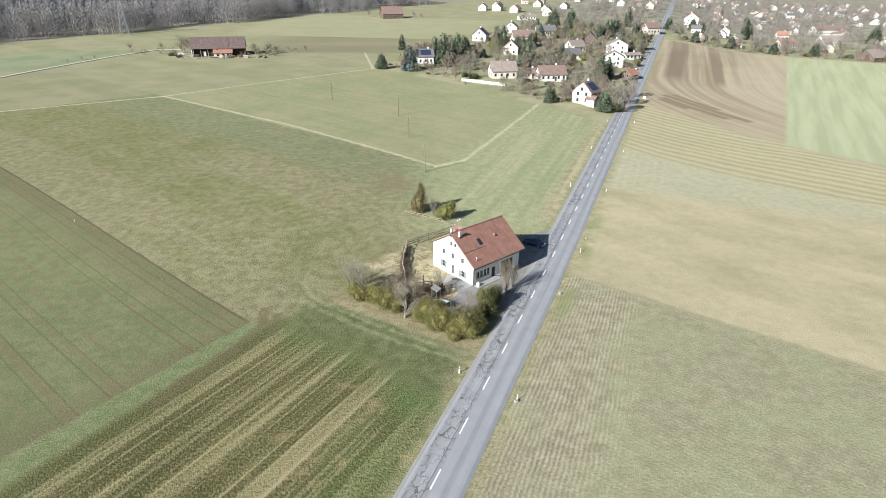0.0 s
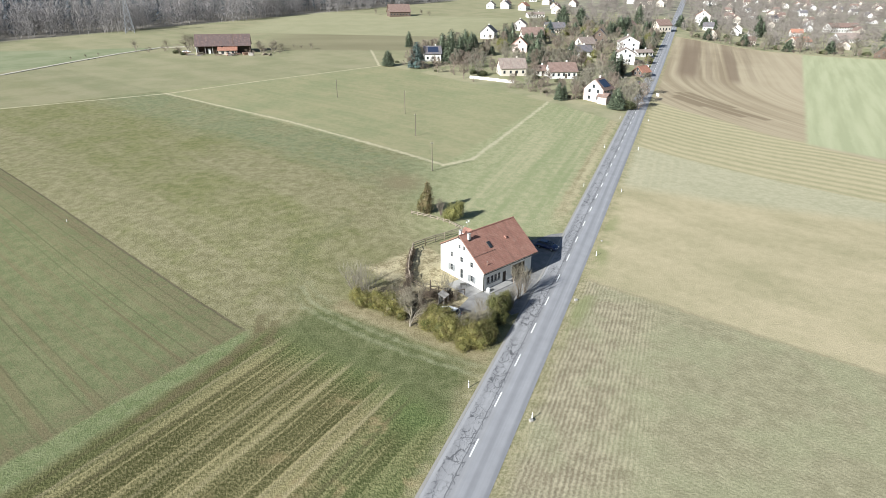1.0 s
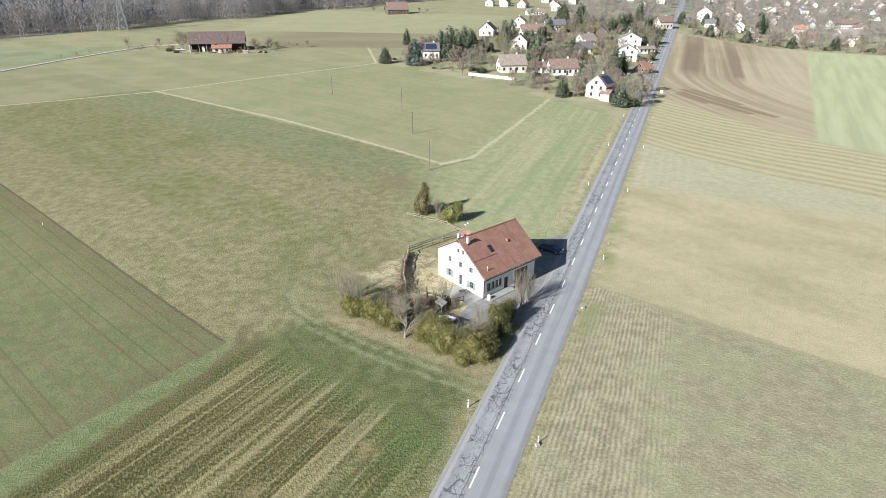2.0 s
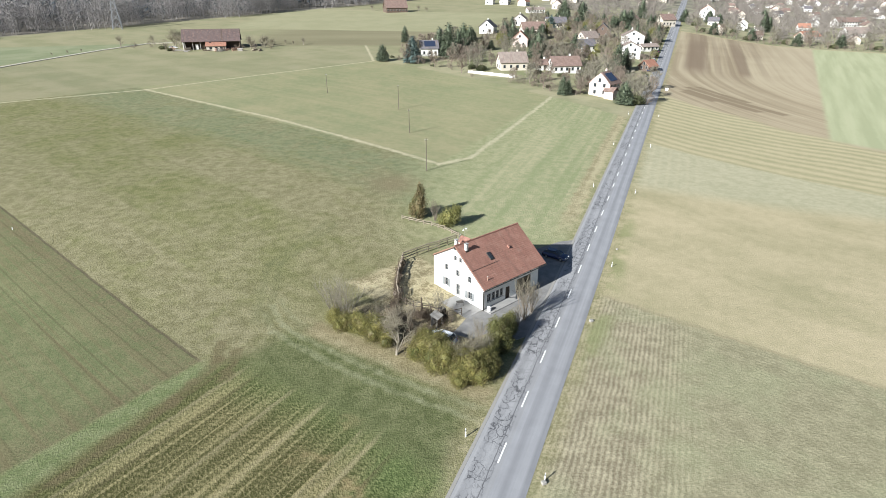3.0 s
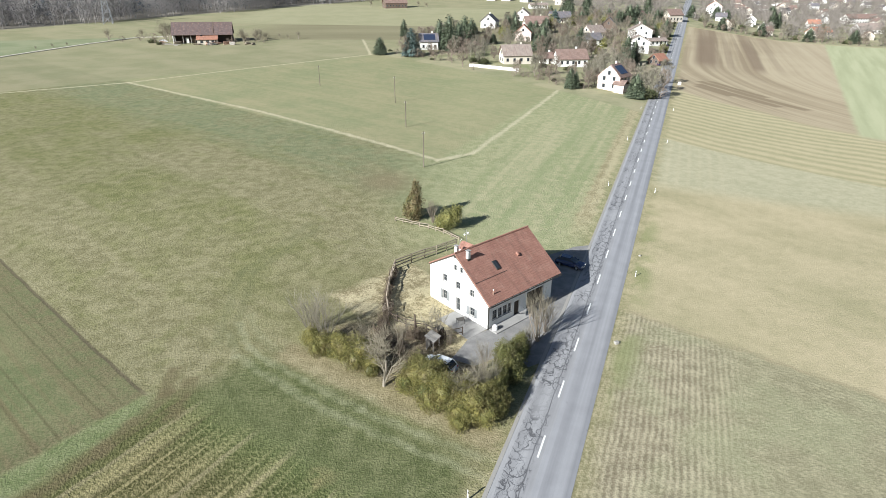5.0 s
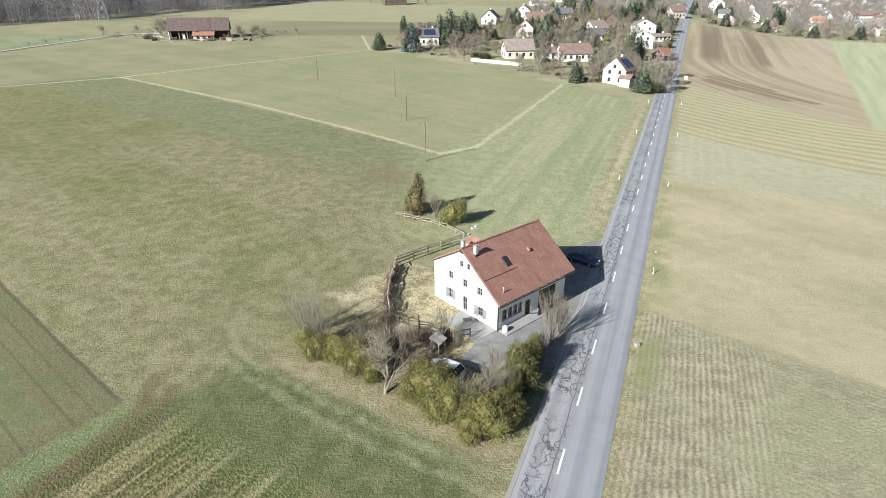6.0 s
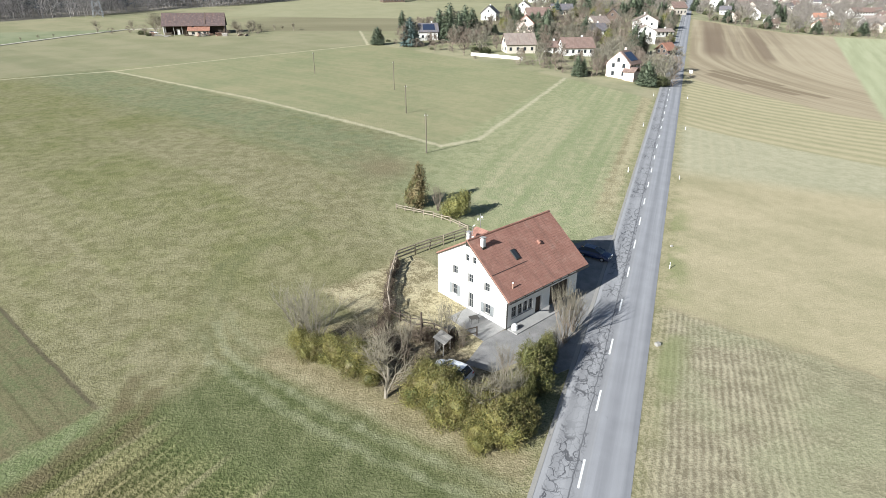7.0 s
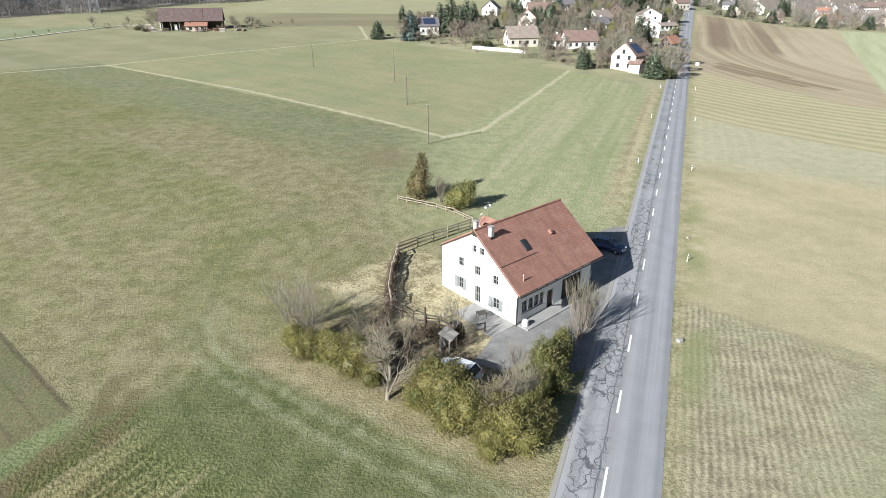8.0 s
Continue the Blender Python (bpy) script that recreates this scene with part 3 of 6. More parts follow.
M_RED = plain("red_reflector", (0.5, 0.05, 0.03), 0.4)
M_INSIDE = plain("room_paint", (0.3, 0.28, 0.25), 0.9)
M_WHITE = plain("white_plastic", (0.8, 0.8, 0.79), 0.45, amount=0.1)
M_LAUREL = leaf_material("laurel_leaves", (0.080, 0.090, 0.026), (0.245, 0.215, 0.068), (0.135, 0.112, 0.042))
M_EVERGREEN = leaf_material("evergreen_leaves", (0.05, 0.062, 0.026), (0.115, 0.12, 0.055), (0.078, 0.076, 0.038))
M_YEW = leaf_material("yew_leaves", (0.075, 0.088, 0.028), (0.20, 0.188, 0.062), (0.115, 0.10, 0.038))
M_RUSTY = leaf_material("rusty_conifer_leaves", (0.105, 0.085, 0.040), (0.19, 0.150, 0.072), (0.082, 0.090, 0.036))
# blue of the distance haze is mixed into these needles' base colour
M_HAZENEEDLE = leaf_material("hazed_conifer_needles", (0.05, 0.068, 0.084), (0.092, 0.115, 0.136), (0.066, 0.085, 0.102))
M_NEEDLE = leaf_material("spruce_needles", (0.070, 0.094, 0.058), (0.145, 0.168, 0.105), (0.098, 0.116, 0.076))
M_BLUEFIR = leaf_material("blue_fir_needles", (0.075, 0.115, 0.105), (0.14, 0.185, 0.17), (0.085, 0.11, 0.09))
M_OLIVE = leaf_material("yellow_green_leaves", (0.12, 0.12, 0.035), (0.22, 0.205, 0.07), (0.11, 0.115, 0.04))
M_BARK = bark_material("pale_bark", (0.16, 0.14, 0.11), (0.35, 0.31, 0.25))
M_TWIG = bark_material("grey_brown_twigs", (0.135, 0.122, 0.088), (0.29, 0.265, 0.205))
M_NEARTWIG = bark_material("brown_twigs", (0.13, 0.115, 0.082), (0.31, 0.275, 0.205))
M_VILLTWIG = bark_material("village_garden_twigs", (0.135, 0.124, 0.094), (0.29, 0.265, 0.208))
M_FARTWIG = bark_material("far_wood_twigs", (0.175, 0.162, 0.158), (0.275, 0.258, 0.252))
M_GARDENTWIG = bark_material("far_garden_twigs", (0.14, 0.122, 0.106), (0.25, 0.225, 0.20))
M_TWIGRED = bark_material("reddish_twigs", (0.150, 0.120, 0.094), (0.29, 0.240, 0.195))

# ---- mesh helpers ----
def part(name, bm, material, parent=None, label="", smooth=False):
    """Links a bmesh as one mesh object, under a thing or a part."""
    me = bpy.data.meshes.new(name)
    bm.normal_update()
    bm.to_mesh(me)
    bm.free()
    if smooth:
        me.polygons.foreach_set("use_smooth", [True] * len(me.polygons))
    me.materials.append(material)
    ob = new(name, me)
    ob.parent = parent
    return tagged(ob, label)


def mesh_part(name, verts, faces, material, parent=None, label=""):
    me = bpy.data.meshes.new(name)
    me.from_pydata(verts, [], faces)
    me.update()
    me.materials.append(material)
    ob = new(name, me)
    ob.parent = parent
    return tagged(ob, label)


def reuse(name, source, parent, m=None):
    """Another object on the same mesh."""
    ob = new(name, source.data)
    ob.parent = parent
    if m is not None:
        ob.matrix_basis = m
    return ob


def thing(name, m, label, category, group="", kind=""):
    ob = new(name)
    ob.empty_display_size = 0.3
    ob.matrix_basis = m
    return tagged(ob, label, category, group, kind)


def on_ground(x, y, turn=0.0, size=1.0, sink=0.0, tall=None):
    return pose(x, y, ground_z(x, y) - sink, 0, 0, turn) @ Matrix.Diagonal((size, size, size if tall is None else tall, 1))


def add_box(bm, x0, x1, y0, y1, z0, z1, bevel=0.0):
    vs = bmesh.ops.create_cube(bm, size=1)["verts"]
    for v in vs:
        v.co = Vector(((x0, x1)[v.co.x > 0], (y0, y1)[v.co.y > 0], (z0, z1)[v.co.z > 0]))
    if bevel:
        bmesh.ops.bevel(bm, geom=list({e for v in vs for e in v.link_edges}), offset=bevel, segments=1, affect="EDGES")
    return bm


def box(*a, bevel=0.0):
    return add_box(bmesh.new(), *a, bevel=bevel)


def add_tube(bm, p, q, r0, r1, n=6, caps=True):
    p, q = Vector(p), Vector(q)
    w = (q - p).normalized()
    a = w.orthogonal().normalized()
    b = w.cross(a)
    rings = []
    for c, r in ((p, r0), (q, r1)):
        rings.append([bm.verts.new(c + (a * math.cos(2 * math.pi * i / n) + b * math.sin(2 * math.pi * i / n)) * r) for i in range(n)])
    for i in range(n):
        bm.faces.new((rings[0][i], rings[0][(i + 1) % n], rings[1][(i + 1) % n], rings[1][i]))
    if caps:
        bm.faces.new(rings[0][::-1])
        bm.faces.new(rings[1])
    return bm


def tube(*a, **k):
    return add_tube(bmesh.new(), *a, **k)


def extrude_poly(points, z0, z1, bm=None):
    """A prism on a plan polygon."""
    bm = bm or bmesh.new()
    lo, hi = [bm.verts.new((x, y, z0)) for x, y in points], [bm.verts.new((x, y, z1)) for x, y in points]
    bm.faces.new(lo[::-1])
    bm.faces.new(hi)
    for i in range(len(points)):
        j = (i + 1) % len(points)
        bm.faces.new((lo[i], lo[j], hi[j], hi[i]))
    return bm


def holed_wall(outline, holes, thick):
    """A wall standing in the local xz plane, its outside facing -y, with rectangular openings right through it."""
    bm = bmesh.new()
    edges = []
    loops = [outline] + [[(a, c), (b, c), (b, d), (a, d)] for a, b, c, d in holes]
    for loop in loops:
        vs = [bm.verts.new((x, 0, z)) for x, z in loop]
        edges += [bm.edges.new((vs[i], vs[(i + 1) % len(vs)])) for i in range(len(vs))]
    bmesh.ops.triangle_fill(bm, use_beauty=True, use_dissolve=False, edges=edges)
    made = bmesh.ops.extrude_face_region(bm, geom=bm.faces[:])
    bmesh.ops.translate(bm, vec=(0, thick, 0), verts=[g for g in made["geom"] if isinstance(g, bmesh.types.BMVert)])
    bmesh.ops.recalc_face_normals(bm, faces=bm.faces[:])
    return bm


def slab(p0, p1, p2, p3, thick):
    """A flat slab below the quad p0..p3 (anticlockwise from above)."""
    bm = bmesh.new()
    pts = [Vector(p) for p in (p0, p1, p2, p3)]
    nrm = (pts[1] - pts[0]).cross(pts[3] - pts[0]).normalized()
    top, low = [bm.verts.new(p) for p in pts], [bm.verts.new(p - nrm * thick) for p in pts]
    bm.faces.new(top)
    bm.faces.new(low[::-1])
    for i in range(4):
        j = (i + 1) % 4
        bm.faces.new((top[j], top[i], low[i], low[j]))
    return bm


# ---- the ground, the road and the yard ----
def build_ground():
    near_x = np.arange(-150, 165.1, 3.0)
    xs = np.concatenate([[-3200, -2200, -1500, -1100, -800], np.arange(-620, -150, 18.0), near_x, np.arange(180, 720, 18.0), [900, 1300, 1900, 3200]])
    ys = np.concatenate([[-3000, -1800, -900, -400, -200, -100, -50], np.arange(-20, 300, 3.0), np.arange(300, 900, 10.0), [950, 1050, 1200, 1500, 2200, 3600]])
    verts = [(float(x), float(y), ground_z(float(x), float(y))) for y in ys for x in xs]
    w = len(xs)
    faces = [(j * w + i, j * w + i + 1, (j + 1) * w + i + 1, (j + 1) * w + i) for j in range(len(ys) - 1) for i in range(w - 1)]
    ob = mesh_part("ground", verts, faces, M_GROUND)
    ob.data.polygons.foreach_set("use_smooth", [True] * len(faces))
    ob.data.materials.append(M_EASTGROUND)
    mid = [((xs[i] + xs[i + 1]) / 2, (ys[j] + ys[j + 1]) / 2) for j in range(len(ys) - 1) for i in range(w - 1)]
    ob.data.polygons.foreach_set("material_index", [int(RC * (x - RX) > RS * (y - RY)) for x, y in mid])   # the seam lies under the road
    return tagged(ob, "winter farmland with dry grass, stubble and sown fields", "field", kind="structure")


build_ground()
ROAD_TURN = -math.degrees(math.atan2(RS, RC))


def ribbon(name, u0, u1, v0, v1, lift, step, material, parent=None, cols=3):
    """A strip along the road in the road's own axes, lying on the land."""
    verts, faces = [], []
    vs = np.arange(v0, v1 + 0.01, step)
    for v in vs:
        for i in range(cols + 1):
            u = u0 + (u1 - u0) * i / cols
            x, y = along(float(v), u)
            z = ground_z(x, y)
            verts.append((u, float(v), z + lift - (0.05 if i in (0, cols) else 0.0) * (lift > 0.05)))
    n = cols + 1
    for j in range(len(vs) - 1):
        for i in range(cols):
            faces.append((j * n + i, j * n + i + 1, (j + 1) * n + i + 1, (j + 1) * n + i))
    ob = mesh_part(name, verts, faces, material, parent)
    if parent is None:
        ob.matrix_basis = pose(RX, RY, 0, 0, 0, ROAD_TURN)
    return ob


road = tagged(ribbon("road", -3.30, 3.15, -190, 1000, 0.07, 5.0, M_ROAD, cols=14), "straight grey country road, cracked asphalt in one lane", "road", kind="structure")
gutter = ribbon("gutter_strip", -3.62, -3.26, -190, 230, 0.05, 5.0, M_KERB, road, 2)


def dash(v):
    c = -0.42                            # the lane line lies left of the middle
    x, y = along(v, c)
    z = ground_z(x, y) + 0.078
    x2, y2 = along(v + 3.0, c)
    z2 = ground_z(x2, y2) + 0.078
    verts = [(c - 0.085, v, z), (c + 0.085, v, z), (c + 0.085, v + 3.0, z2), (c - 0.085, v + 3.0, z2)]
    verts += [(a, b, c - 0.02) for a, b, c in verts]
    faces = [(0, 1, 2, 3), (4, 7, 6, 5), (0, 4, 5, 1), (1, 5, 6, 2), (2, 6, 7, 3), (3, 7, 4, 0)]
    mesh_part("lane_mark", verts, faces, M_MARK, road)


for i in range(-8, 78):
    dash(i * 9.0)


def sheet(name, points, lift, material, label, category, edge=2.0):
    """A paved area on the land with a real edge."""
    bm = bmesh.new()
    vs = [bm.verts.new((x, y, 0)) for x, y in points]
    bm.faces.new(vs)
    bmesh.ops.triangulate(bm, faces=bm.faces[:])
    for _ in range(3):
        bmesh.ops.subdivide_edges(bm, edges=[e for e in bm.edges if e.calc_length() > edge], cuts=1)
        bmesh.ops.triangulate(bm, faces=bm.faces[:])
    made = bmesh.ops.extrude_face_region(bm, geom=bm.faces[:])
    top = {g for g in made["geom"] if isinstance(g, bmesh.types.BMVert)}
    for v in bm.verts:
        v.co.z = ground_z(v.co.x, v.co.y) + (lift if v in top else -0.15)
    bmesh.ops.recalc_face_normals(bm, faces=bm.faces[:])
    return tagged(part(name, bm, material), label, category, kind="structure")


HX, HY, HT = 3.914, 84.547, 44.35        # the farmhouse's near corner and its turn
HC, HS = math.cos(radians(HT)), math.sin(radians(HT))


def at_house(X, Y):
    return HX + HC * X - HS * Y, HY + HS * X + HC * Y


sheet("driveway", [at_house(-7.5, -1.5), at_house(-6.5, -4.2), at_house(-1.5, -5.0), along(40.0, -4.6), along(42.0, -3.0), along(76.0, -3.0), along(74.0, -5.6), at_house(20.5, 1.0), at_house(20.0, 8.5), at_house(12.2, 9.0), at_house(12.2, 0.0), at_house(0, 0.0), at_house(-3.0, 0.2)],
      0.035, M_YARD, "grey gravel yard between the house and the road", "driveway")
sheet("terrace", [at_house(-3.4, 0.1), at_house(-0.02, 0.1), at_house(-0.02, 5.8), at_house(-3.0, 5.8)], 0.06, M_SLAB, "pale concrete terrace before the gable", "terrace")
sheet("front_step", [at_house(0.0, -1.5), at_house(8.5, -1.5), at_house(8.5, -0.02), at_house(0.0, -0.02)], 0.16, M_SLAB, "raised concrete walk along the front wall", "walkway")
far_track = [(-240, 268), (-227, 279.5), (-220.8, 313.9), (-210.5, 352), (-196.6, 381), (-180, 384)]


def track(points, width):
    verts, faces = [], []
    for i, p in enumerate(points):
        a, b = points[max(0, i - 1)], points[min(len(points) - 1, i + 1)]
        d = Vector((b[0] - a[0], b[1] - a[1])).normalized()
        for s in (-1, 1):
            x, y = p[0] - d.y * s * width / 2, p[1] + d.x * s * width / 2
            verts.append((x, y, ground_z(x, y) + 0.25))
    n = len(points)
    verts += [(x, y, z - 0.5) for x, y, z in verts]
    for i in range(n - 1):
        faces.append((2 * i, 2 * i + 2, 2 * i + 3, 2 * i + 1))
        faces.append((2 * i, 2 * n + 2 * i, 2 * n + 2 * i + 2, 2 * i + 2))
        faces.append((2 * i + 1, 2 * i + 3, 2 * n + 2 * i + 3, 2 * n + 2 * i + 1))
    return mesh_part("farm_track", verts, faces, M_TRACK)


tagged(track(far_track, 2.7), "pale farm track leading to the far farm", "track", kind="structure")


# ---- the farmhouse ----
def farmhouse():
    L, D = 12.3, 10.75                   # length along the road side, depth of the gable
    ridge_y, ridge_z = 5.0, 9.12
    eave_y, eave_z = -1.15, 4.22
    k1 = (ridge_z - eave_z) / (ridge_y - eave_y)
    back_y = 10.85
    back_z = 5.66
    k2 = (ridge_z - back_z) / (back_y - ridge_y)
    t = 0.14
    h1, h2 = ridge_z - k1 * ridge_y - t * 1.25, ridge_z - k2 * (D - ridge_y) - t * 1.25   # wall tops
    house = thing("farmhouse", pose(HX, HY, 0.0, 0, 0, HT), "white plastered farmhouse with a red tiled gable roof", "house")
    turn_gable = pose(0, D, 0, 0, 0, -90)      # local x of the gable wall runs from the back to the front

    def g(y0, y1, z0, z1):
        return (D - y0, D - y1, z0, z1)

    top = ridge_z - t * 1.3
    attic = [g(6.22, 5.66, 6.1, 6.92), g(5.14, 4.58, 6.1, 6.92)]
    first = [g(8.2, 7.44, 3.94, 4.96), g(5.78, 5.0, 3.7, 4.74), g(3.34, 2.54, 3.54, 4.56)]
    low = [g(8.25, 7.45, 1.32, 2.66), g(5.7, 4.95, 0.62, 2.5), g(3.25, 2.35, 0.9, 2.1)]
    outline = [(0, -0.4), (D, -0.4), (D, h1), (D - ridge_y, top), (0, h2)]
    wall = part("gable_wall", holed_wall(outline, attic + first + low, 0.38), M_PLASTER, house)
    wall.matrix_basis = turn_gable
    wall2 = part("gable_wall", holed_wall(outline, [], 0.38), M_PLASTER, house)
    wall2.matrix_basis = pose(L - 0.38, D, 0, 0, 0, -90)
    front_holes = [(0.75, 1.6, 1.2, 2.5), (1.75, 2.5, 1.2, 2.5), (2.65, 3.4, 1.2, 2.5), (3.5, 4.2, 1.2, 2.5), (4.75, 5.75, 0.2, 2.3), (7.2, 10.6, 0.05, 2.75)]
    fw = part("front_wall", holed_wall([(0.38, -0.4), (L - 0.38, -0.4), (L - 0.38, h1 - 0.05), (0.38, h1 - 0.05)], front_holes, 0.38), M_PLASTER, house)
    fw.matrix_basis = pose(0, 0.0, 0)
    part("back_wall", box(0.38, L - 0.38, D - 0.38, D, -0.4, h2 - 0.05), M_PLASTER, house)
    part("room_floor", box(0.38, L - 0.38, 0.38, D - 0.38, -0.3, 0.18), M_INSIDE, house)
    part("upper_floor", box(0.38, L - 0.38, 0.38, D - 0.38, 2.75, 2.95), M_INSIDE, house)
    part("inner_wall", box(4.3, 4.45, 0.38, D - 0.38, 0.18, 2.75), M_INSIDE, house)

    # roof: each slope a slab in its own axes, y running up it
    def slope(name, y0, z0, y1, z1, x0, x1, flip=False):
        ln = math.hypot(y1 - y0, z1 - z0)
        bm = box(x0, x1, 0, ln, -t, 0, bevel=0.02)
        ob = part(name, bm, M_ROOF, house)
        a = math.degrees(math.atan2(z1 - z0, abs(y1 - y0)))
        ob.matrix_basis = pose(0, y0, z0, a, 0, 0) if not flip else pose(x0 + x1, y0, z0, a, 0, 180)
        return ob

    X0, X1 = -1.05, 12.68
    front = slope("roof_slope", eave_y, eave_z, ridge_y, ridge_z, X0, X1)
    slope("roof_slope", back_y, back_z, ridge_y, ridge_z, X0 + 0.85, X1, True)
    bm = bmesh.new()
    n = 34
    for i in range(n):
        a = X0 + (X1 - X0) * i / n
        add_tube(bm, (a - 0.02, ridge_y, ridge_z + 0.0), (a + (X1 - X0) / n, ridge_y, ridge_z - 0.015), 0.13, 0.115, 8)
    part("ridge_tiles", bm, M_ROOF, house)
    # barge boards under the verges
    for x, y0, z0 in ((X0 + 0.02, eave_y, eave_z), (X1 - 0.05, eave_y, eave_z), (X0 + 0.87, back_y, back_z), (X1 - 0.05, back_y, back_z)):
        bm = bmesh.new()
        vs = [bm.verts.new((xx, y, z - d)) for xx in (x, x + 0.035) for y, z, d in ((y0, z0, 0.17), (y0, z0, 0.29), (ridge_y, ridge_z, 0.31), (ridge_y, ridge_z, 0.19))]
        for f in ((0, 1, 2, 3), (7, 6, 5, 4), (0, 4, 5, 1), (1, 5, 6, 2), (2, 6, 7, 3), (3, 7, 4, 0)):
            bm.faces.new([vs[i] for i in f])
        bmesh.ops.recalc_face_normals(bm, faces=bm.faces[:])
        part("barge_board", bm, M_DARKWOOD, house)
    # seam of newer tiles and a snow rail across the slope
    up = lambda y: math.hypot(y - eave_y, k1 * (y - eave_y))
    part("snow_rail", box(X0 + 0.05, 4.6, up(1.42) - 0.025, up(1.42) + 0.025, 0.0, 0.045), M_DARKMETAL, front)
    # skylight, vents
    sk = part("skylight", box(3.25, 3.95, up(1.85), up(2.85), 0.0, 0.12, bevel=0.02), M_DARKMETAL, front, "dark framed skylight")
    part("pane", box(3.33, 3.87, up(1.85) + 0.1, up(2.85) - 0.1, 0.115, 0.135), M_PANE, sk)
    part("roof_vent", box(7.65, 7.95, up(2.35), up(2.75), 0.0, 0.28, bevel=0.05), M_ROOF, front)
    vent = part("vent_pipe", tube((0, 0, -0.2), (0, 0, 0.5), 0.06, 0.055, 8), M_TERRACOTTA, house)
    vent.matrix_basis = pose(0.5, -0.2, eave_z + k1 * (-0.2 - eave_y))
    part("cowl", tube((0, 0, 0.6), (0, 0, 0.68), 0.09, 0.04, 8), M_METAL, vent)
    # chimneys
    for x, y, z0, z1, w in ((0.32, 4.0, 7.9, 9.25, 0.21), (0.0, 5.75, 8.0, 9.45, 0.2)):
        c = part("chimney", box(x - w, x + w, y - w, y + w, z0, z1, bevel=0.02), M_PLASTER, house)
        part("chimney_cap", box(x - w - 0.07, x + w + 0.07, y - w - 0.07, y + w + 0.07, z1 + 0.12, z1 + 0.2, bevel=0.02), M_SLAB, c)
        part("flue", tube((x, y, z1 - 0.05), (x, y, z1 + 0.14), 0.14, 0.14, 8), M_DARKMETAL, c)
        part("flashing", box(x - w - 0.05, x + w + 0.05, y - w - 0.05, y + w + 0.05, z0, ridge_z - k1 * abs(ridge_y - y) + 0.06), M_DARKMETAL, c)
    # the dormer on the back slope
    dx, dz, hw = 2.15, 9.2, 0.95
    part("dormer_roof", slab((dx - hw, 5.0, dz - 0.62), (dx, 5.0, dz), (dx, 6.9, dz), (dx - hw, 6.9, dz - 0.62), -0.14), M_ROOF, house)
    part("dormer_roof", slab((dx, 5.0, dz), (dx + hw, 5.0, dz - 0.62), (dx + hw, 6.9, dz - 0.62), (dx, 6.9, dz), -0.14), M_ROOF, house)
    part("dormer_wall", box(dx - hw + 0.25, dx + hw - 0.25, 5.2, 6.8, 7.0, dz - 0.66), M_PLASTER, house)
    # eaves gutter and downpipe
    bm = bmesh.new()
    add_tube(bm, (X0, eave_y - 0.06, eave_z - 0.16), (X1, eave_y - 0.06, eave_z - 0.2), 0.075, 0.075, 8)
    part("gutter", bm, M_DARKMETAL, house)
    bm = bmesh.new()
    add_tube(bm, (-0.1, eave_y - 0.02, eave_z - 0.22), (-0.1, -0.1, eave_z - 0.95), 0.085, 0.085, 8)
    add_tube(bm, (-0.1, -0.1, eave_z - 0.95), (-0.1, -0.1, 0.05), 0.085, 0.085, 8)
    part("downpipe", bm, M_DARKMETAL, house)
    for i in range(9):                   # rafters' feet
        x = 0.1 + i * 1.5
        bm = bmesh.new()
        vs = [bm.verts.new((xx, y, z)) for xx in (x, x + 0.12) for y, z in ((eave_y + 0.1, eave_z - 0.22), (eave_y + 0.1, eave_z - 0.36), (0.0, eave_z + k1 * 1.0 - 0.36), (0.0, eave_z + k1 * 1.0 - 0.22))]
        for f in ((0, 1, 2, 3), (7, 6, 5, 4), (0, 4, 5, 1), (1, 5, 6, 2), (2, 6, 7, 3), (3, 7, 4, 0)):
            bm.faces.new([vs[j] for j in f])
        bmesh.ops.recalc_face_normals(bm, faces=bm.faces[:])
        part("rafter", bm, M_TIMBER, house)

    # windows: local x across, y inwards
    def window(m, w, hgt, shutters, door=False, mull=True):
        f = 0.05
        xs = [(f, w / 2 - 0.02), (w / 2 + 0.02, w - f)] if mull else [(f, w - f)]
        zs = [(f, hgt * 0.52 - 0.015), (hgt * 0.52 + 0.015, hgt - f)]
        bm = holed_wall([(0, 0), (w, 0), (w, hgt), (0, hgt)], [(a, b, c, d) for a, b in xs for c, d in zs], 0.06)
        bmesh.ops.translate(bm, vec=(0, 0.14, 0), verts=bm.verts[:])
        win = part("door" if door else "window", bm, M_SASH, house)
        win.matrix_basis = m
        part("pane", box(f * 0.8, w - f * 0.8, 0.165, 0.175, f * 0.8, hgt - f * 0.8), M_PANE, win)
        part("sill", box(-0.06, w + 0.06, -0.07, 0.13, -0.07, -0.004, bevel=0.012), M_SLAB, win)
        for s in shutters:
            x0 = -w * 0.52 - 0.03 if s < 0 else w + 0.03
            sh = bmesh.new()
            ww = w * 0.52
            for a in ((x0, x0 + 0.06, 0, hgt), (x0 + ww - 0.06, x0 + ww, 0, hgt), (x0 + 0.06, x0 + ww - 0.06, 0, 0.08), (x0 + 0.06, x0 + ww - 0.06, hgt - 0.08, hgt), (x0 + 0.06, x0 + ww - 0.06, hgt * 0.5 - 0.04, hgt * 0.5 + 0.04)):
                add_box(sh, a[0], a[1], -0.07, -0.025, a[2], a[3])
            nsl = int(hgt / 0.09)
            for i in range(nsl):
                zc = 0.08 + (hgt - 0.16) * (i + 0.5) / nsl
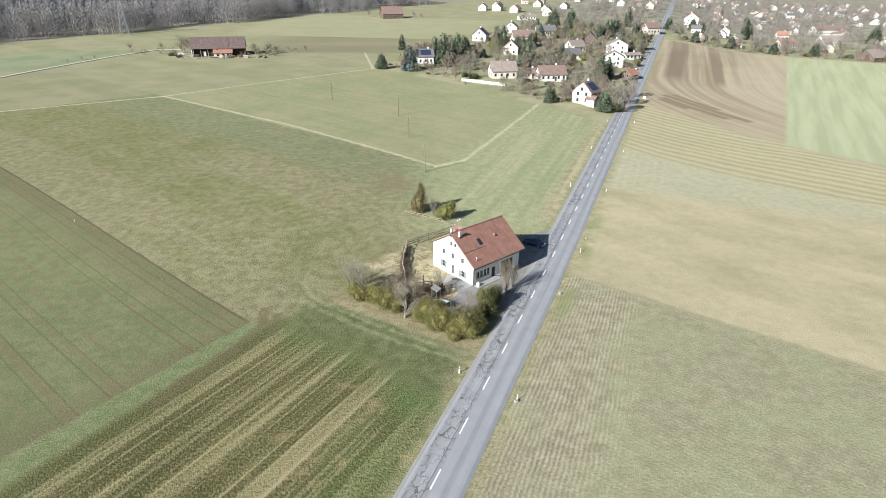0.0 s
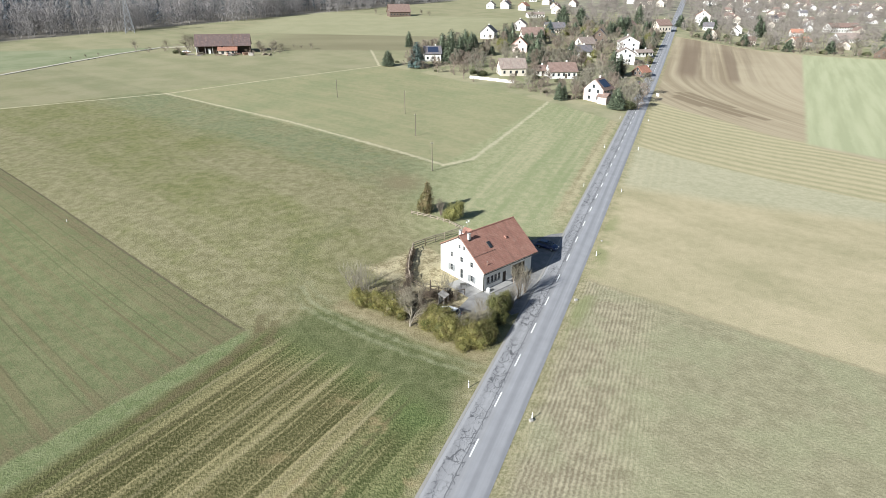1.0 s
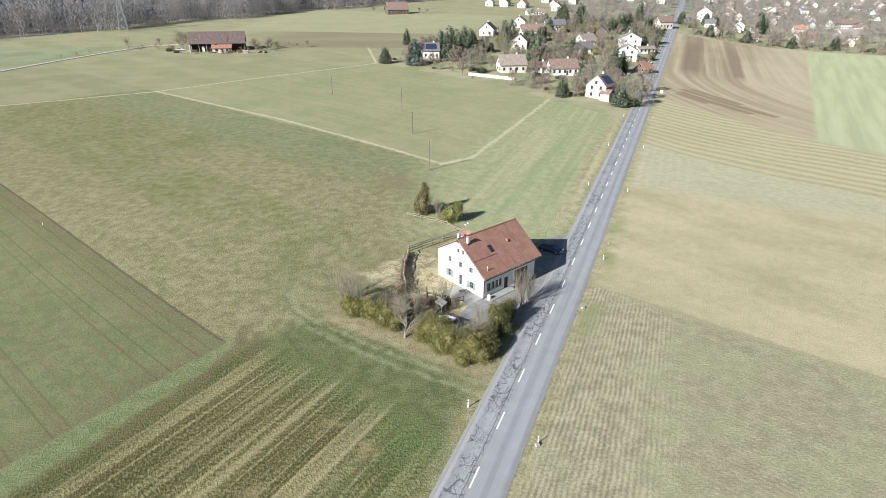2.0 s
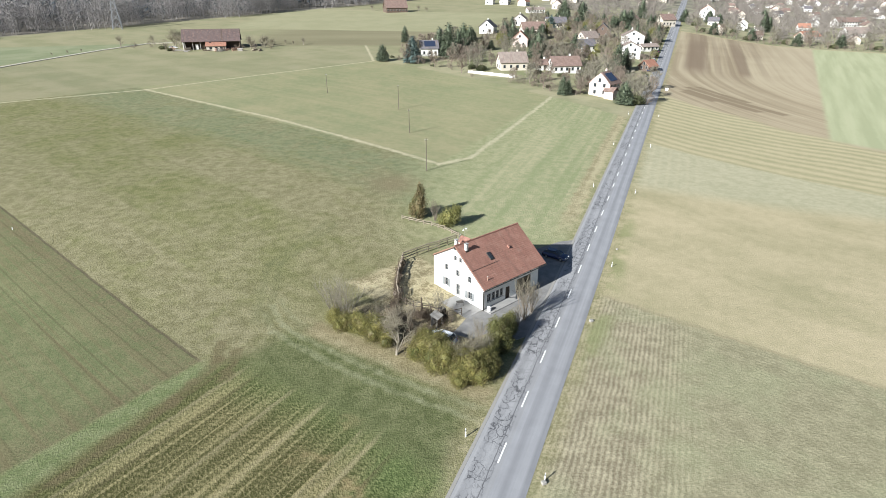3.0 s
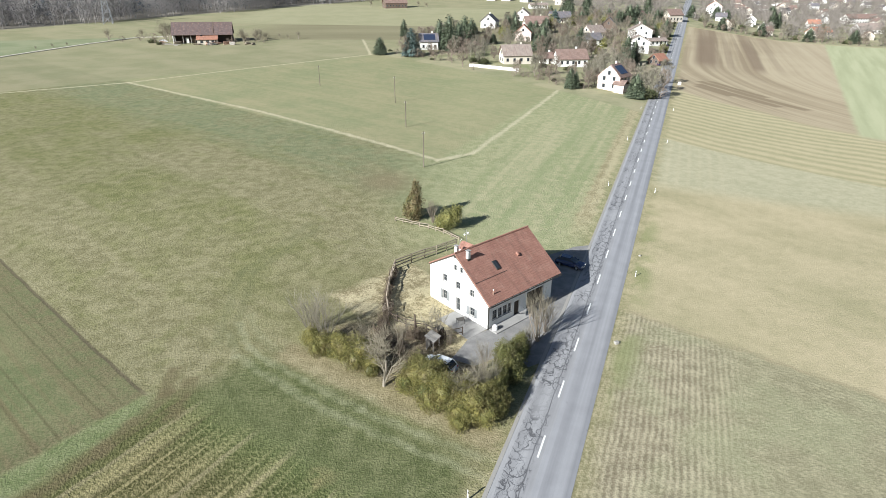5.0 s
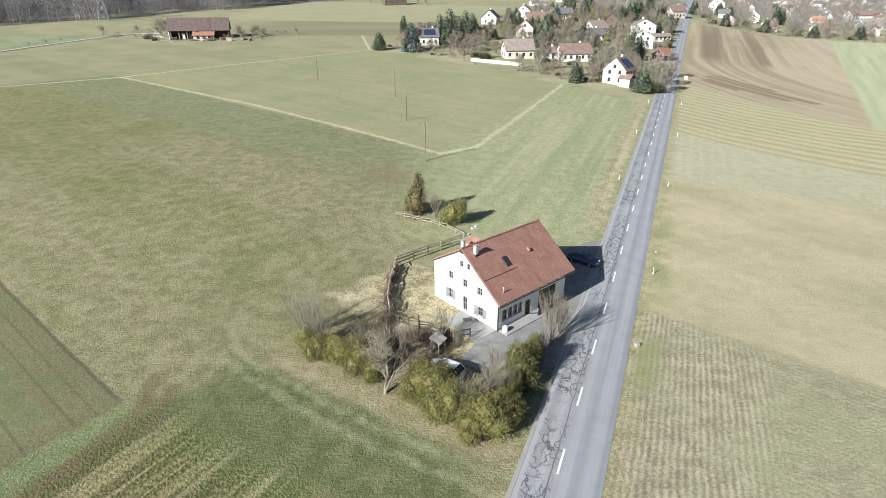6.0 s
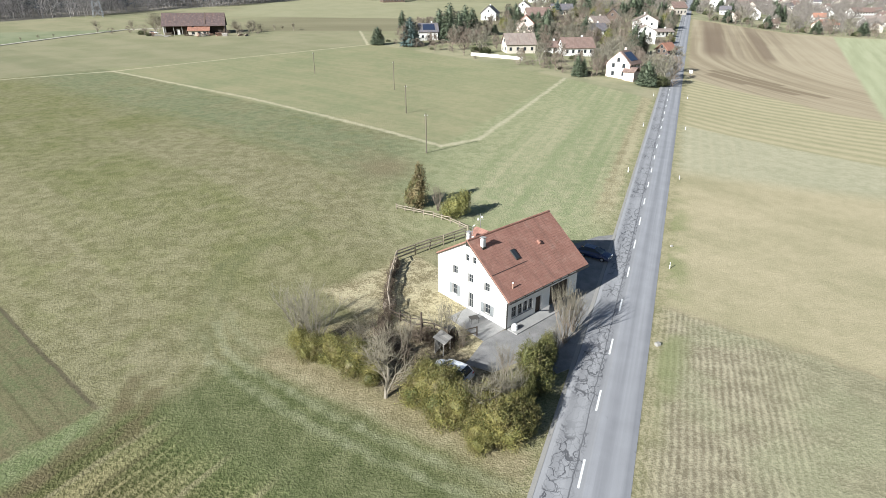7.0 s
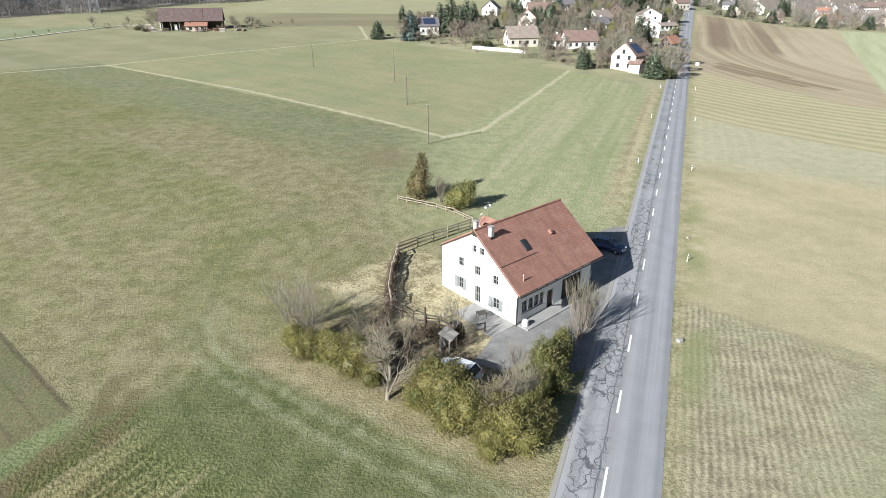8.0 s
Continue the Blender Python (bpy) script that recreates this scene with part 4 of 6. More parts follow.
                add_box(sh, x0 + 0.06, x0 + ww - 0.06, -0.06, -0.035, zc - 0.033, zc + 0.033)
            part("shutter", sh, M_SHUTTER, win)

    def on_gable(hole):
        return turn_gable @ pose(hole[0], 0, hole[2])

    for hole in attic:
        window(on_gable(hole), hole[1] - hole[0], hole[3] - hole[2], (), mull=False)
    for hole in first:
        window(on_gable(hole), hole[1] - hole[0], hole[3] - hole[2], ())
    window(on_gable(low[0]), 0.8, low[0][3] - low[0][2], (-1, 1))
    window(on_gable(low[1]), 0.75, low[1][3] - low[1][2], (), door=True)
    window(on_gable(low[2]), 0.9, low[2][3] - low[2][2], (-1, 1))
    for a in front_holes[:4]:
        window(pose(a[0], 0, a[2]), a[1] - a[0], a[3] - a[2], ())
    dr = part("door", box(4.8, 5.7, 0.15, 0.2, 0.2, 2.27), M_DARKWOOD, house, "dark wooden front door")
    part("door_handle", tube((5.6, 0.14, 1.2), (5.6, 0.09, 1.2), 0.02, 0.02, 6), M_METAL, dr)
    bd = part("barn_door", box(7.22, 8.9, 0.2, 0.26, 0.1, 2.73), M_DARKWOOD, house, "dark plank barn door")
    for i in range(7):
        part("plank", box(7.24 + i * 0.24, 7.46 + i * 0.24, 0.165, 0.198, 0.12, 2.71), M_DARKWOOD, bd)
    bd = part("barn_door", box(8.92, 10.58, 0.2, 0.26, 0.1, 2.73), M_DARKWOOD, house, "dark plank barn door")
    for i in range(7):
        part("plank", box(8.94 + i * 0.235, 9.155 + i * 0.235, 0.165, 0.198, 0.12, 2.71), M_DARKWOOD, bd)
    return house


farmhouse()


def roof_mast():
    x, y = at_house(2.25, 6.3)
    m = thing("roof_antenna", pose(x, y, 8.85), "thin metal antenna mast on the roof dormer", "antenna")
    part("mast", tube((0, 0, 0), (0, 0, 2.1), 0.03, 0.025, 6), M_METAL, m)
    for z, ln in ((1.95, 0.45), (1.7, 0.3), (1.45, 0.4)):
        part("dipole", tube((-ln, 0, z), (ln, 0, z), 0.012, 0.012, 5), M_METAL, m)
    for s in (-0.22, 0.2):
        bm = bmesh.new()
        bmesh.ops.create_cone(bm, cap_ends=True, segments=12, radius1=0.13, radius2=0.05, depth=0.1, matrix=pose(s, -0.12, 1.62 + s * 0.6, 70, 0, 20))
        part("dish", bm, M_WHITE, m)
    x, y = at_house(1.2, 6.4)
    p = thing("roof_pipe", pose(x, y, 8.5), "bent grey metal pipe on the roof dormer", "pipe")
    bm = tube((0, 0, 0), (0, 0, 1.25), 0.035, 0.035, 6)
    add_tube(bm, (0, 0, 1.22), (0.25, 0.05, 1.4), 0.035, 0.035, 6)
    part("pipe", bm, M_METAL, p)


roof_mast()


# ---- plants ----
def leaf_cloud(rng, lobes, count, size, flat=0.42):
    """Small folded leaves on the outside of a few uneven lobes."""
    verts, faces = [], []
    weights = np.array([l[3] * l[4] for l in lobes])
    pick = rng.choice(len(lobes), count, p=weights / weights.sum())
    for i in pick:
        cx, cy, cz, r, hgt = lobes[i]
        d = rng.normal(size=3)
        d /= np.linalg.norm(d)
        q = Vector((d[0] + cx * 0.4, d[1] + cy * 0.4, d[2] + i))
        rad = (0.66 + 0.44 * rng.random() ** 0.8) * (1 + 0.45 * noise.noise(q * 2.3) + 0.45 * noise.noise(q * 6.0))
        p = np.array((cx + d[0] * r * rad, cy + d[1] * r * rad, max(0.03, cz + d[2] * hgt * rad)))
        a = rng.normal(size=3) * 0.75 + d * 0.8 + np.array((0, 0, 0.45))
        a /= np.linalg.norm(a)
        b = np.cross(a, rng.normal(size=3))
        b /= np.linalg.norm(b)
        s = size * (0.6 + 0.8 * rng.random())
        n = len(verts)
        tip, back = p + a * s, p - a * s * 0.5
        verts += [tuple(back), tuple(p + b * s * flat), tuple(tip), tuple(p - b * s * flat + np.cross(a, b) * s * 0.2)]
        faces.append((n, n + 1, n + 2, n + 3))
    return verts, faces


def core_mesh(rng, lobes, shrink=0.7):
    bm = bmesh.new()
    for cx, cy, cz, r, hgt in lobes:
        vs = bmesh.ops.create_icosphere(bm, subdivisions=2, radius=1)["verts"]
        for v in vs:
            q = 1 + 0.25 * noise.noise(v.co * 2.1 + Vector((cx, cy, cz)))
            v.co = Vector((cx + v.co.x * r * shrink * q, cy + v.co.y * r * shrink * q, max(0.0, cz + v.co.z * hgt * shrink * q)))
    return bm


def shrub(name, m, seed, lobes, count, size, leaves, wood, label, category="shrub", group="", stems=5):
    rng = np.random.default_rng(seed)
    s = thing(name, m, label, category, group)
    v, f = leaf_cloud(rng, lobes, count, size)
    crown = mesh_part("crown", v, f, leaves, s)
    part("inner_foliage", core_mesh(rng, lobes), leaves, crown)
    bm = bmesh.new()
    for i in range(stems):
        l = lobes[i % len(lobes)]
        add_tube(bm, (l[0] * 0.4 + rng.normal() * 0.1, l[1] * 0.4 + rng.normal() * 0.1, -0.1), (l[0], l[1], l[2]), 0.05, 0.02, 5)
    part("stem", bm, wood, s)
    return s


def bare_tree(name, m, seed, height, spread, label, bark, twig, category="tree", group="", stems=1, levels=4, fan=4, r0=0.12, low=0.22, upright=0.5, rmin=0.015, lean=0.35):
    """Trunk, limbs and fine bare twigs, each thinner than the last."""
    rng = random.Random(seed)
    tree = thing(name, m, label, category, group)
    wood, fine = bmesh.new(), bmesh.new()

    def grow(p, d, ln, r, lvl):
        segs = 3 if lvl < 2 else 2
        q = p
        for i in range(segs):
            d = (d + Vector((rng.gauss(0, 0.13), rng.gauss(0, 0.13), rng.gauss(0.03, 0.08)))).normalized()
            e = q + d * ln / segs
            ra, rb = r * (1 - 0.45 * i / segs), r * (1 - 0.45 * (i + 1) / segs)
            add_tube(wood if lvl < 2 else fine, q, e, ra, rb, (7, 5, 4, 3, 3, 3)[lvl], caps=False)
            if lvl < levels:
                for _ in range(fan if i == segs - 1 else max(1, fan - 2) if lvl else 1):
                    if lvl == 0 and i == 0 and low > 0.3:
                        continue
                    side = Vector((rng.gauss(0, 1), rng.gauss(0, 1), rng.gauss(0.25, 0.5)))
                    side = (side - d * side.dot(d)).normalized()
                    w = (d * rng.uniform(0.75, 1.1) + side * spread * rng.uniform(0.6, 1.1) + Vector((0, 0, upright * 0.35))).normalized()
                    grow(e if i == segs - 1 else q + d * ln / segs * rng.random(), w, ln * rng.uniform(0.55, 0.8), max(rmin, rb * rng.uniform(0.5, 0.7)), lvl + 1)
            q = e

    for s in range(stems):
        a = 2 * math.pi * s / stems + rng.random()
        d0 = Vector((math.cos(a) * lean, math.sin(a) * lean, 1)).normalized() if stems > 1 else Vector((rng.gauss(0, 0.04), rng.gauss(0, 0.04), 1))
        grow(Vector((math.cos(a) * 0.15, math.sin(a) * 0.15, -0.15)) if stems > 1 else Vector((0, 0, -0.15)), d0.normalized(), height * (0.34 if stems == 1 else 0.4), r0, 0)
    part("trunk", wood, bark, tree)
    part("crown", fine, twig, tree)
    return tree


def conifer(name, m, seed, height, radius, label, leaves, category="conifer", group="", count=900, round_top=0.0, leaf=0.35):
    rng = np.random.default_rng(seed)
    tree = thing(name, m, label, category, group)
    part("trunk", tube((0, 0, -0.3), (0, 0, height * 0.93), radius * 0.09, 0.02, 7), M_TWIG, tree)
    verts, faces = [], []
    for i in range(count):
        hgt = 1 - (1 - rng.random()) ** 0.62
        prof = (1 - hgt) ** (0.85 - 0.45 * round_top)
        a = rng.random() * 2 * math.pi
        lump = 1 + 0.28 * noise.noise(Vector((math.cos(a) * 1.6, math.sin(a) * 1.6, hgt * 5 + seed)))
        r = radius * prof * lump * (0.55 + 0.5 * rng.random() ** 0.6) + 0.05
        z = height * (0.04 + 0.95 * hgt)
        out = np.array((math.cos(a), math.sin(a), -0.35 + 0.5 * hgt + rng.normal() * 0.2))
        out /= np.linalg.norm(out)
        sd = np.array((-math.sin(a), math.cos(a), rng.normal() * 0.25))
        s = leaf * (0.6 + 0.8 * rng.random()) * (0.6 + 0.6 * (1 - hgt))
        p = np.array((math.cos(a) * r, math.sin(a) * r, z))
        n = len(verts)
        verts += [tuple(p - out * s), tuple(p + sd * s * 0.45), tuple(p + out * s + np.array((0, 0, -0.15 * s))), tuple(p - sd * s * 0.45)]
        faces.append((n, n + 1, n + 2, n + 3))
    crown = mesh_part("crown", verts, faces, leaves, tree)
    bm = bmesh.new()
    n = 9
    prev = None
    for j in range(7):
        hgt = j / 6
        ring = []
        for i in range(n):
            a = 2 * math.pi * i / n
            r = radius * 0.62 * (1 - hgt) ** (0.85 - 0.45 * round_top) * (1 + 0.25 * noise.noise(Vector((math.cos(a) * 2, math.sin(a) * 2, hgt * 4 + seed)))) + 0.02
            ring.append(bm.verts.new((math.cos(a) * r, math.sin(a) * r, height * (0.05 + 0.9 * hgt))))
        if prev:
            for i in range(n):
                bm.faces.new((prev[i], prev[(i + 1) % n], ring[(i + 1) % n], ring[i]))
        prev = ring
    part("inner_foliage", bm, leaves, crown)
    return tree


def far_tree(name, m, seed, height, radius, label, bark, category="tree", group="", count=900, base=0.16):
    """A leafless tree for the distance: limbs, and a dome of fine twigs with gaps."""
    r = random.Random(seed)
    tree = thing(name, m, label, category, group)
    bm = bmesh.new()
    add_tube(bm, (0, 0, -0.3), (0, 0, height * 0.55), height * 0.026, height * 0.014, 6, caps=False)
    for i in range(9):
        a, z = r.random() * 6.28, height * r.uniform(base + 0.05, 0.5)
        e = (math.cos(a) * radius * 0.6, math.sin(a) * radius * 0.6, z + height * r.uniform(0.15, 0.35))
        add_tube(bm, (0, 0, z), e, height * 0.013, height * 0.005, 4, caps=False)
    part("trunk", bm, bark, tree)
    verts, faces = [], []
    for i in range(count):
        a, q = r.random() * 6.283, r.random() ** 0.8
        dome = (0.35 + 0.85 * q if q < 0.6 else 0.86 - 1.3 * (q - 0.6)) * (1 + 0.3 * noise.noise(Vector((math.cos(a) * 1.5, math.sin(a) * 1.5, q * 2 + seed))))
        rr = radius * dome * r.random() ** 0.45
        if noise.noise(Vector((math.cos(a) * rr * 0.6, math.sin(a) * rr * 0.6, q * height * 0.5 + seed))) < -0.03:
            continue
        p = Vector((math.cos(a) * rr, math.sin(a) * rr, height * (base + (0.98 - base) * q)))
        d = Vector((math.cos(a) * 0.8 + r.gauss(0, 0.45), math.sin(a) * 0.8 + r.gauss(0, 0.45), 0.9 + r.gauss(0, 0.4))).normalized()
        s = Vector((r.gauss(0, 1), r.gauss(0, 1), r.gauss(0, 0.3))).normalized() * height * 0.0105
        ln = height * r.uniform(0.06, 0.13)
        n = len(verts)
        verts += [tuple(p - d * ln * 0.5 - s), tuple(p - d * ln * 0.5 + s), tuple(p + d * ln)]
        faces.append((n, n + 1, n + 2))
    mesh_part("crown", verts, faces, bark, tree)
    return tree


# the garden's hedge shrubs
L1 = [(0, 0, 1.2, 1.3, 1.35), (0.9, 0.3, 0.9, 1.0, 1.0), (-0.9, -0.2, 0.8, 1.0, 0.95), (0.2, 0.8, 1.5, 0.9, 1.0)]
L2 = [(0, 0, 1.5, 1.2, 1.6), (0.7, -0.5, 1.0, 1.0, 1.1), (-0.6, 0.6, 1.1, 1.1, 1.2), (-0.2, -0.3, 2.3, 0.8, 0.8)]
L3 = [(0, 0, 1.6, 1.0, 1.9), (0.4, 0.3, 2.6, 0.75, 1.3), (-0.4, -0.2, 1.0, 1.05, 1.1)]
HEDGE = "evergreen garden hedge"
h1 = shrub("hedge_shrub", on_ground(2.2, 68.0, 10, 1.12), 11, L2, 12500, 0.078, M_LAUREL, M_BARK, "dense yellow-green evergreen shrub at the garden's corner", group=HEDGE)
h2 = shrub("hedge_shrub", on_ground(0.5, 69.3, 80, 1.15), 12, L1, 12500, 0.078, M_LAUREL, M_BARK, "dense yellow-green evergreen hedge shrub", group=HEDGE)
h3 = shrub("hedge_shrub", on_ground(6.4, 76.3, 0, 1.06), 13, L3, 12500, 0.075, M_YEW, M_BARK, "tall dark green evergreen shrub by the yard entrance", group=HEDGE)
for src, x, y, a, s in ((h1, 4.0, 70.3, 30, 0.85), (h2, -1.1, 70.5, 200, 1.15), (h1, -2.7, 71.7, 130, 1.05), (h2, -4.0, 72.9, 20, 1.0), (h1, 1.5, 70.6, 300, 0.95), (h2, -2.4, 73.2, 330, 1.0), (h1, -10.2, 76.6, 260, 0.95), (h1, 3.3, 69.0, 220, 0.9), (h1, -3.9, 74.6, 70, 0.85),
                        (h2, -11.7, 77.7, 140, 1.0), (h1, -13.4, 78.5, 60, 0.8), (h2, -15.2, 79.0, 220, 0.8), (h1, -16.6, 80.0, 10, 0.7), (h2, -9.0, 75.6, 75, 0.7), (h2, 0.6, 67.6, 250, 0.75)):
    copy_thing(src, on_ground(x, y, a, s))
for x, y, a, s in ((5.6, 74.8, 120, 1.1), (4.7, 72.7, 20, 0.72), (7.6, 79.2, 70, 0.7), (6.9, 77.8, 250, 0.8)):
    copy_thing(h3, on_ground(x, y, a, s))

GROVE = "bare garden trees"
b1 = bare_tree("bare_tree", on_ground(-7.4, 73.0, 30), 15, 8.8, 1.0, "leafless tree with a pale trunk in the hedge", M_BARK, M_NEARTWIG, group=GROVE, levels=3, fan=5, r0=0.19, upright=0.45, rmin=0.014)
b2 = bare_tree("bare_tree", on_ground(-15.4, 80.8, 0), 8, 7.4, 0.5, "leafless many-stemmed grey tree", M_BARK, M_TWIG, group=GROVE, stems=8, levels=2, fan=4, r0=0.06, upright=0.9, rmin=0.013)
b3 = bare_tree("bare_tree", on_ground(9.7, 82.3, 0), 9, 7.6, 0.36, "leafless reddish many-stemmed tree by the front wall", M_TWIGRED, M_NEARTWIG, group=GROVE, stems=7, levels=2, fan=4, r0=0.065, upright=1.1, rmin=0.013, lean=0.2)
for src, x, y, a, s in ((b1, 2.2, 70.9, 140, 0.78), (b2, 3.0, 72.0, 20, 0.55), (b2, -17.6, 82.8, 70, 0.9), (b2, -2.4, 82.4, 200, 0.7), (b3, 3.2, 76.6, 80, 0.55), (b3, 10.9, 84.4, 200, 0.7),
                        (b3, -6.4, 79.5, 150, 0.65), (b1, -10.8, 79.2, 200, 0.62), (b2, 3.4, 72.8, 60, 0.65), (b3, 8.6, 80.6, 20, 0.5), (b3, -0.6, 81.2, 10, 0.4)):
    copy_thing(src, on_ground(x, y, a, s))
# the shrubs behind the house
BACK = "shrubs behind the house"
shrub("conifer_shrub", on_ground(-7.7, 116.2, 0, 1.25), 21, [(0, 0, 1.8, 1.15, 2.0), (0.2, 0.1, 3.4, 0.75, 1.5), (0.1, 0.0, 4.6, 0.4, 1.1), (-0.5, 0.3, 1.1, 1.1, 1.2)], 4600, 0.13, M_RUSTY, M_BARK, "rusty brown conifer shrub behind the house", group=BACK)
shrub("conifer_shrub", on_ground(-1.9, 113.6, 0, 1.0), 22, [(0, 0, 1.7, 1.7, 1.8), (1.0, 0.3, 2.2, 1.1, 1.6), (-1.1, -0.3, 1.1, 1.2, 1.2), (1.7, 0.9, 3.0, 0.7, 0.9)], 5200, 0.14, M_OLIVE, M_BARK, "broad yellow-green conifer shrub behind the house", group=BACK)
shrub("conifer_shrub", on_ground(-8.9, 117.6, 0, 1.1), 23, [(0, 0, 1.2, 0.8, 1.3), (0.2, 0.2, 2.2, 0.5, 1.1)], 1500, 0.16, M_OLIVE, M_BARK, "narrow olive conifer shrub beside the fence", group=BACK)
copy_thing(b3, on_ground(-4.6, 115.4, 40, 0.65))


# ---- fences ----
def fence(points, posts, rails, label, hgt=1.15, wood=None, jitter=0.05, seed=3, thick=0.07):
    """Posts and rails along a plan line."""
    wood = wood or M_TIMBER
    rng = random.Random(seed)
    x0, y0 = points[0]
    f = thing("fence", pose(x0, y0, ground_z(x0, y0)), label, "fence")
    z00 = ground_z(x0, y0)
    spots = []
    for (ax, ay), (bx, by) in zip(points, points[1:]):
        n = max(1, round(math.hypot(bx - ax, by - ay) / posts))
        spots += [(ax + (bx - ax) * i / n, ay + (by - ay) * i / n) for i in range(n)]
    spots.append(points[-1])
    base = part("post", box(-0.06, 0.06, -0.06, 0.06, -0.3, hgt + 0.1, bevel=0.015), wood, f)
    first = True
    tops = []
    for x, y in spots:
        z = ground_z(x, y) - z00
        m = pose(x - x0, y - y0, z, rng.gauss(0, 2.5), rng.gauss(0, 2.5), rng.uniform(0, 90))
        if first:
            base.matrix_basis, first = m, False
        else:
            reuse("post", base, f, m)
        tops.append((x - x0, y - y0, z))
    for p, q in zip(tops, tops[1:]):
        for r in rails:
            a, b = Vector(p) + Vector((0, 0, r * hgt + rng.gauss(0, jitter))), Vector(q) + Vector((0, 0, r * hgt + rng.gauss(0, jitter)))
            part("rail", tube(a, b, thick, thick * 0.85, 6), wood, f)
    return f


fence([(-0.4, 107.0), (-3.4, 104.4), (-7.0, 101.2), (-9.2, 99.0)], 2.1, (0.4, 0.72, 1.0), "weathered wooden post and rail fence on the garden's field side", hgt=1.45, thick=0.1)
fence([(-9.2, 99.0), (-9.4, 94.5), (-9.3, 90.0), (-8.6, 86.6)], 1.7, (0.45, 0.9), "old leaning wooden fence overgrown with stems", hgt=1.3, jitter=0.15, seed=5, thick=0.09)
fence([(-11.0, 115.0), (-8.2, 113.9), (-5.2, 112.9), (-2.6, 111.4), (0.0, 109.2)], 1.5, (0.5, 0.95), "low pale wooden fence behind the house", hgt=0.8, seed=7)
fence([(-8.6, 86.6), (-6.2, 84.6), (-3.6, 83.6), (-1.2, 82.2), (0.8, 83.2)], 1.6, (0.35, 0.9), "dark rough pole fence round the terrace", hgt=1.1, wood=M_DARKWOOD, jitter=0.12, seed=9)


def bramble(points, width, height, count, label, seed):
    """A tangle of bare stems grown over a fence line: bent stems and short shoots."""
    r = random.Random(seed)
    x0, y0 = points[0]
    z0 = ground_z(x0, y0)
    ob = thing("bramble", pose(x0, y0, z0), label, "bramble", "brambles on the old fence")
    stems, shoots = bmesh.new(), bmesh.new()
    for i in range(count):
        f = r.random() * (len(points) - 1)
        (ax, ay), (bx, by) = points[int(f)], points[int(f) + 1]
        f -= int(f)
        p = Vector((ax + (bx - ax) * f - x0 + r.gauss(0, width * 0.3), ay + (by - ay) * f - y0 + r.gauss(0, width * 0.3), 0))
        p.z = ground_z(p.x + x0, p.y + y0) - z0 - 0.05
        d = Vector(((bx - ax) * r.uniform(-0.25, 0.25), (by - ay) * r.uniform(-0.25, 0.25), r.uniform(0.5, 1.3))).normalized()
        ln = height * r.uniform(0.4, 0.75)
        q = p + d * ln
        e = q + (d * 0.5 + Vector((r.gauss(0, 0.5), r.gauss(0, 0.5), r.uniform(-0.6, 0.2)))).normalized() * ln * 0.8
        e.z = max(e.z, p.z + 0.1)
        add_tube(stems, p, q, 0.045, 0.03, 4, caps=False)
        add_tube(stems, q, e, 0.03, 0.014, 4, caps=False)
        for _ in range(4):
            m = q.lerp(e, r.random()) if r.random() < 0.6 else p.lerp(q, r.random())
            add_tube(shoots, m, m + Vector((r.gauss(0, 0.25), r.gauss(0, 0.25), r.uniform(-0.1, 0.35))), 0.014, 0.007, 3, caps=False)
    tagged(part("stem", stems, M_BRAMBLE, ob), kind="stuff")
    tagged(part("shoot", shoots, M_BRAMBLE, ob), kind="stuff")


bramble([(-9.2, 98.6), (-9.4, 94.5), (-9.3, 90.0), (-8.7, 86.9)], 0.8, 1.3, 330, "dark tangle of bare bramble stems along the old fence", 31)
bramble([(-8.7, 86.6), (-9.4, 83.6), (-8.4, 81.0), (-6.2, 78.6)], 1.6, 1.2, 260, "brown bramble thicket at the garden's edge", 32)
bramble([(-6.0, 82.6), (-3.6, 82.2), (-1.4, 80.8)], 1.5, 1.3, 200, "dark bramble stems round the garden shelter", 33)


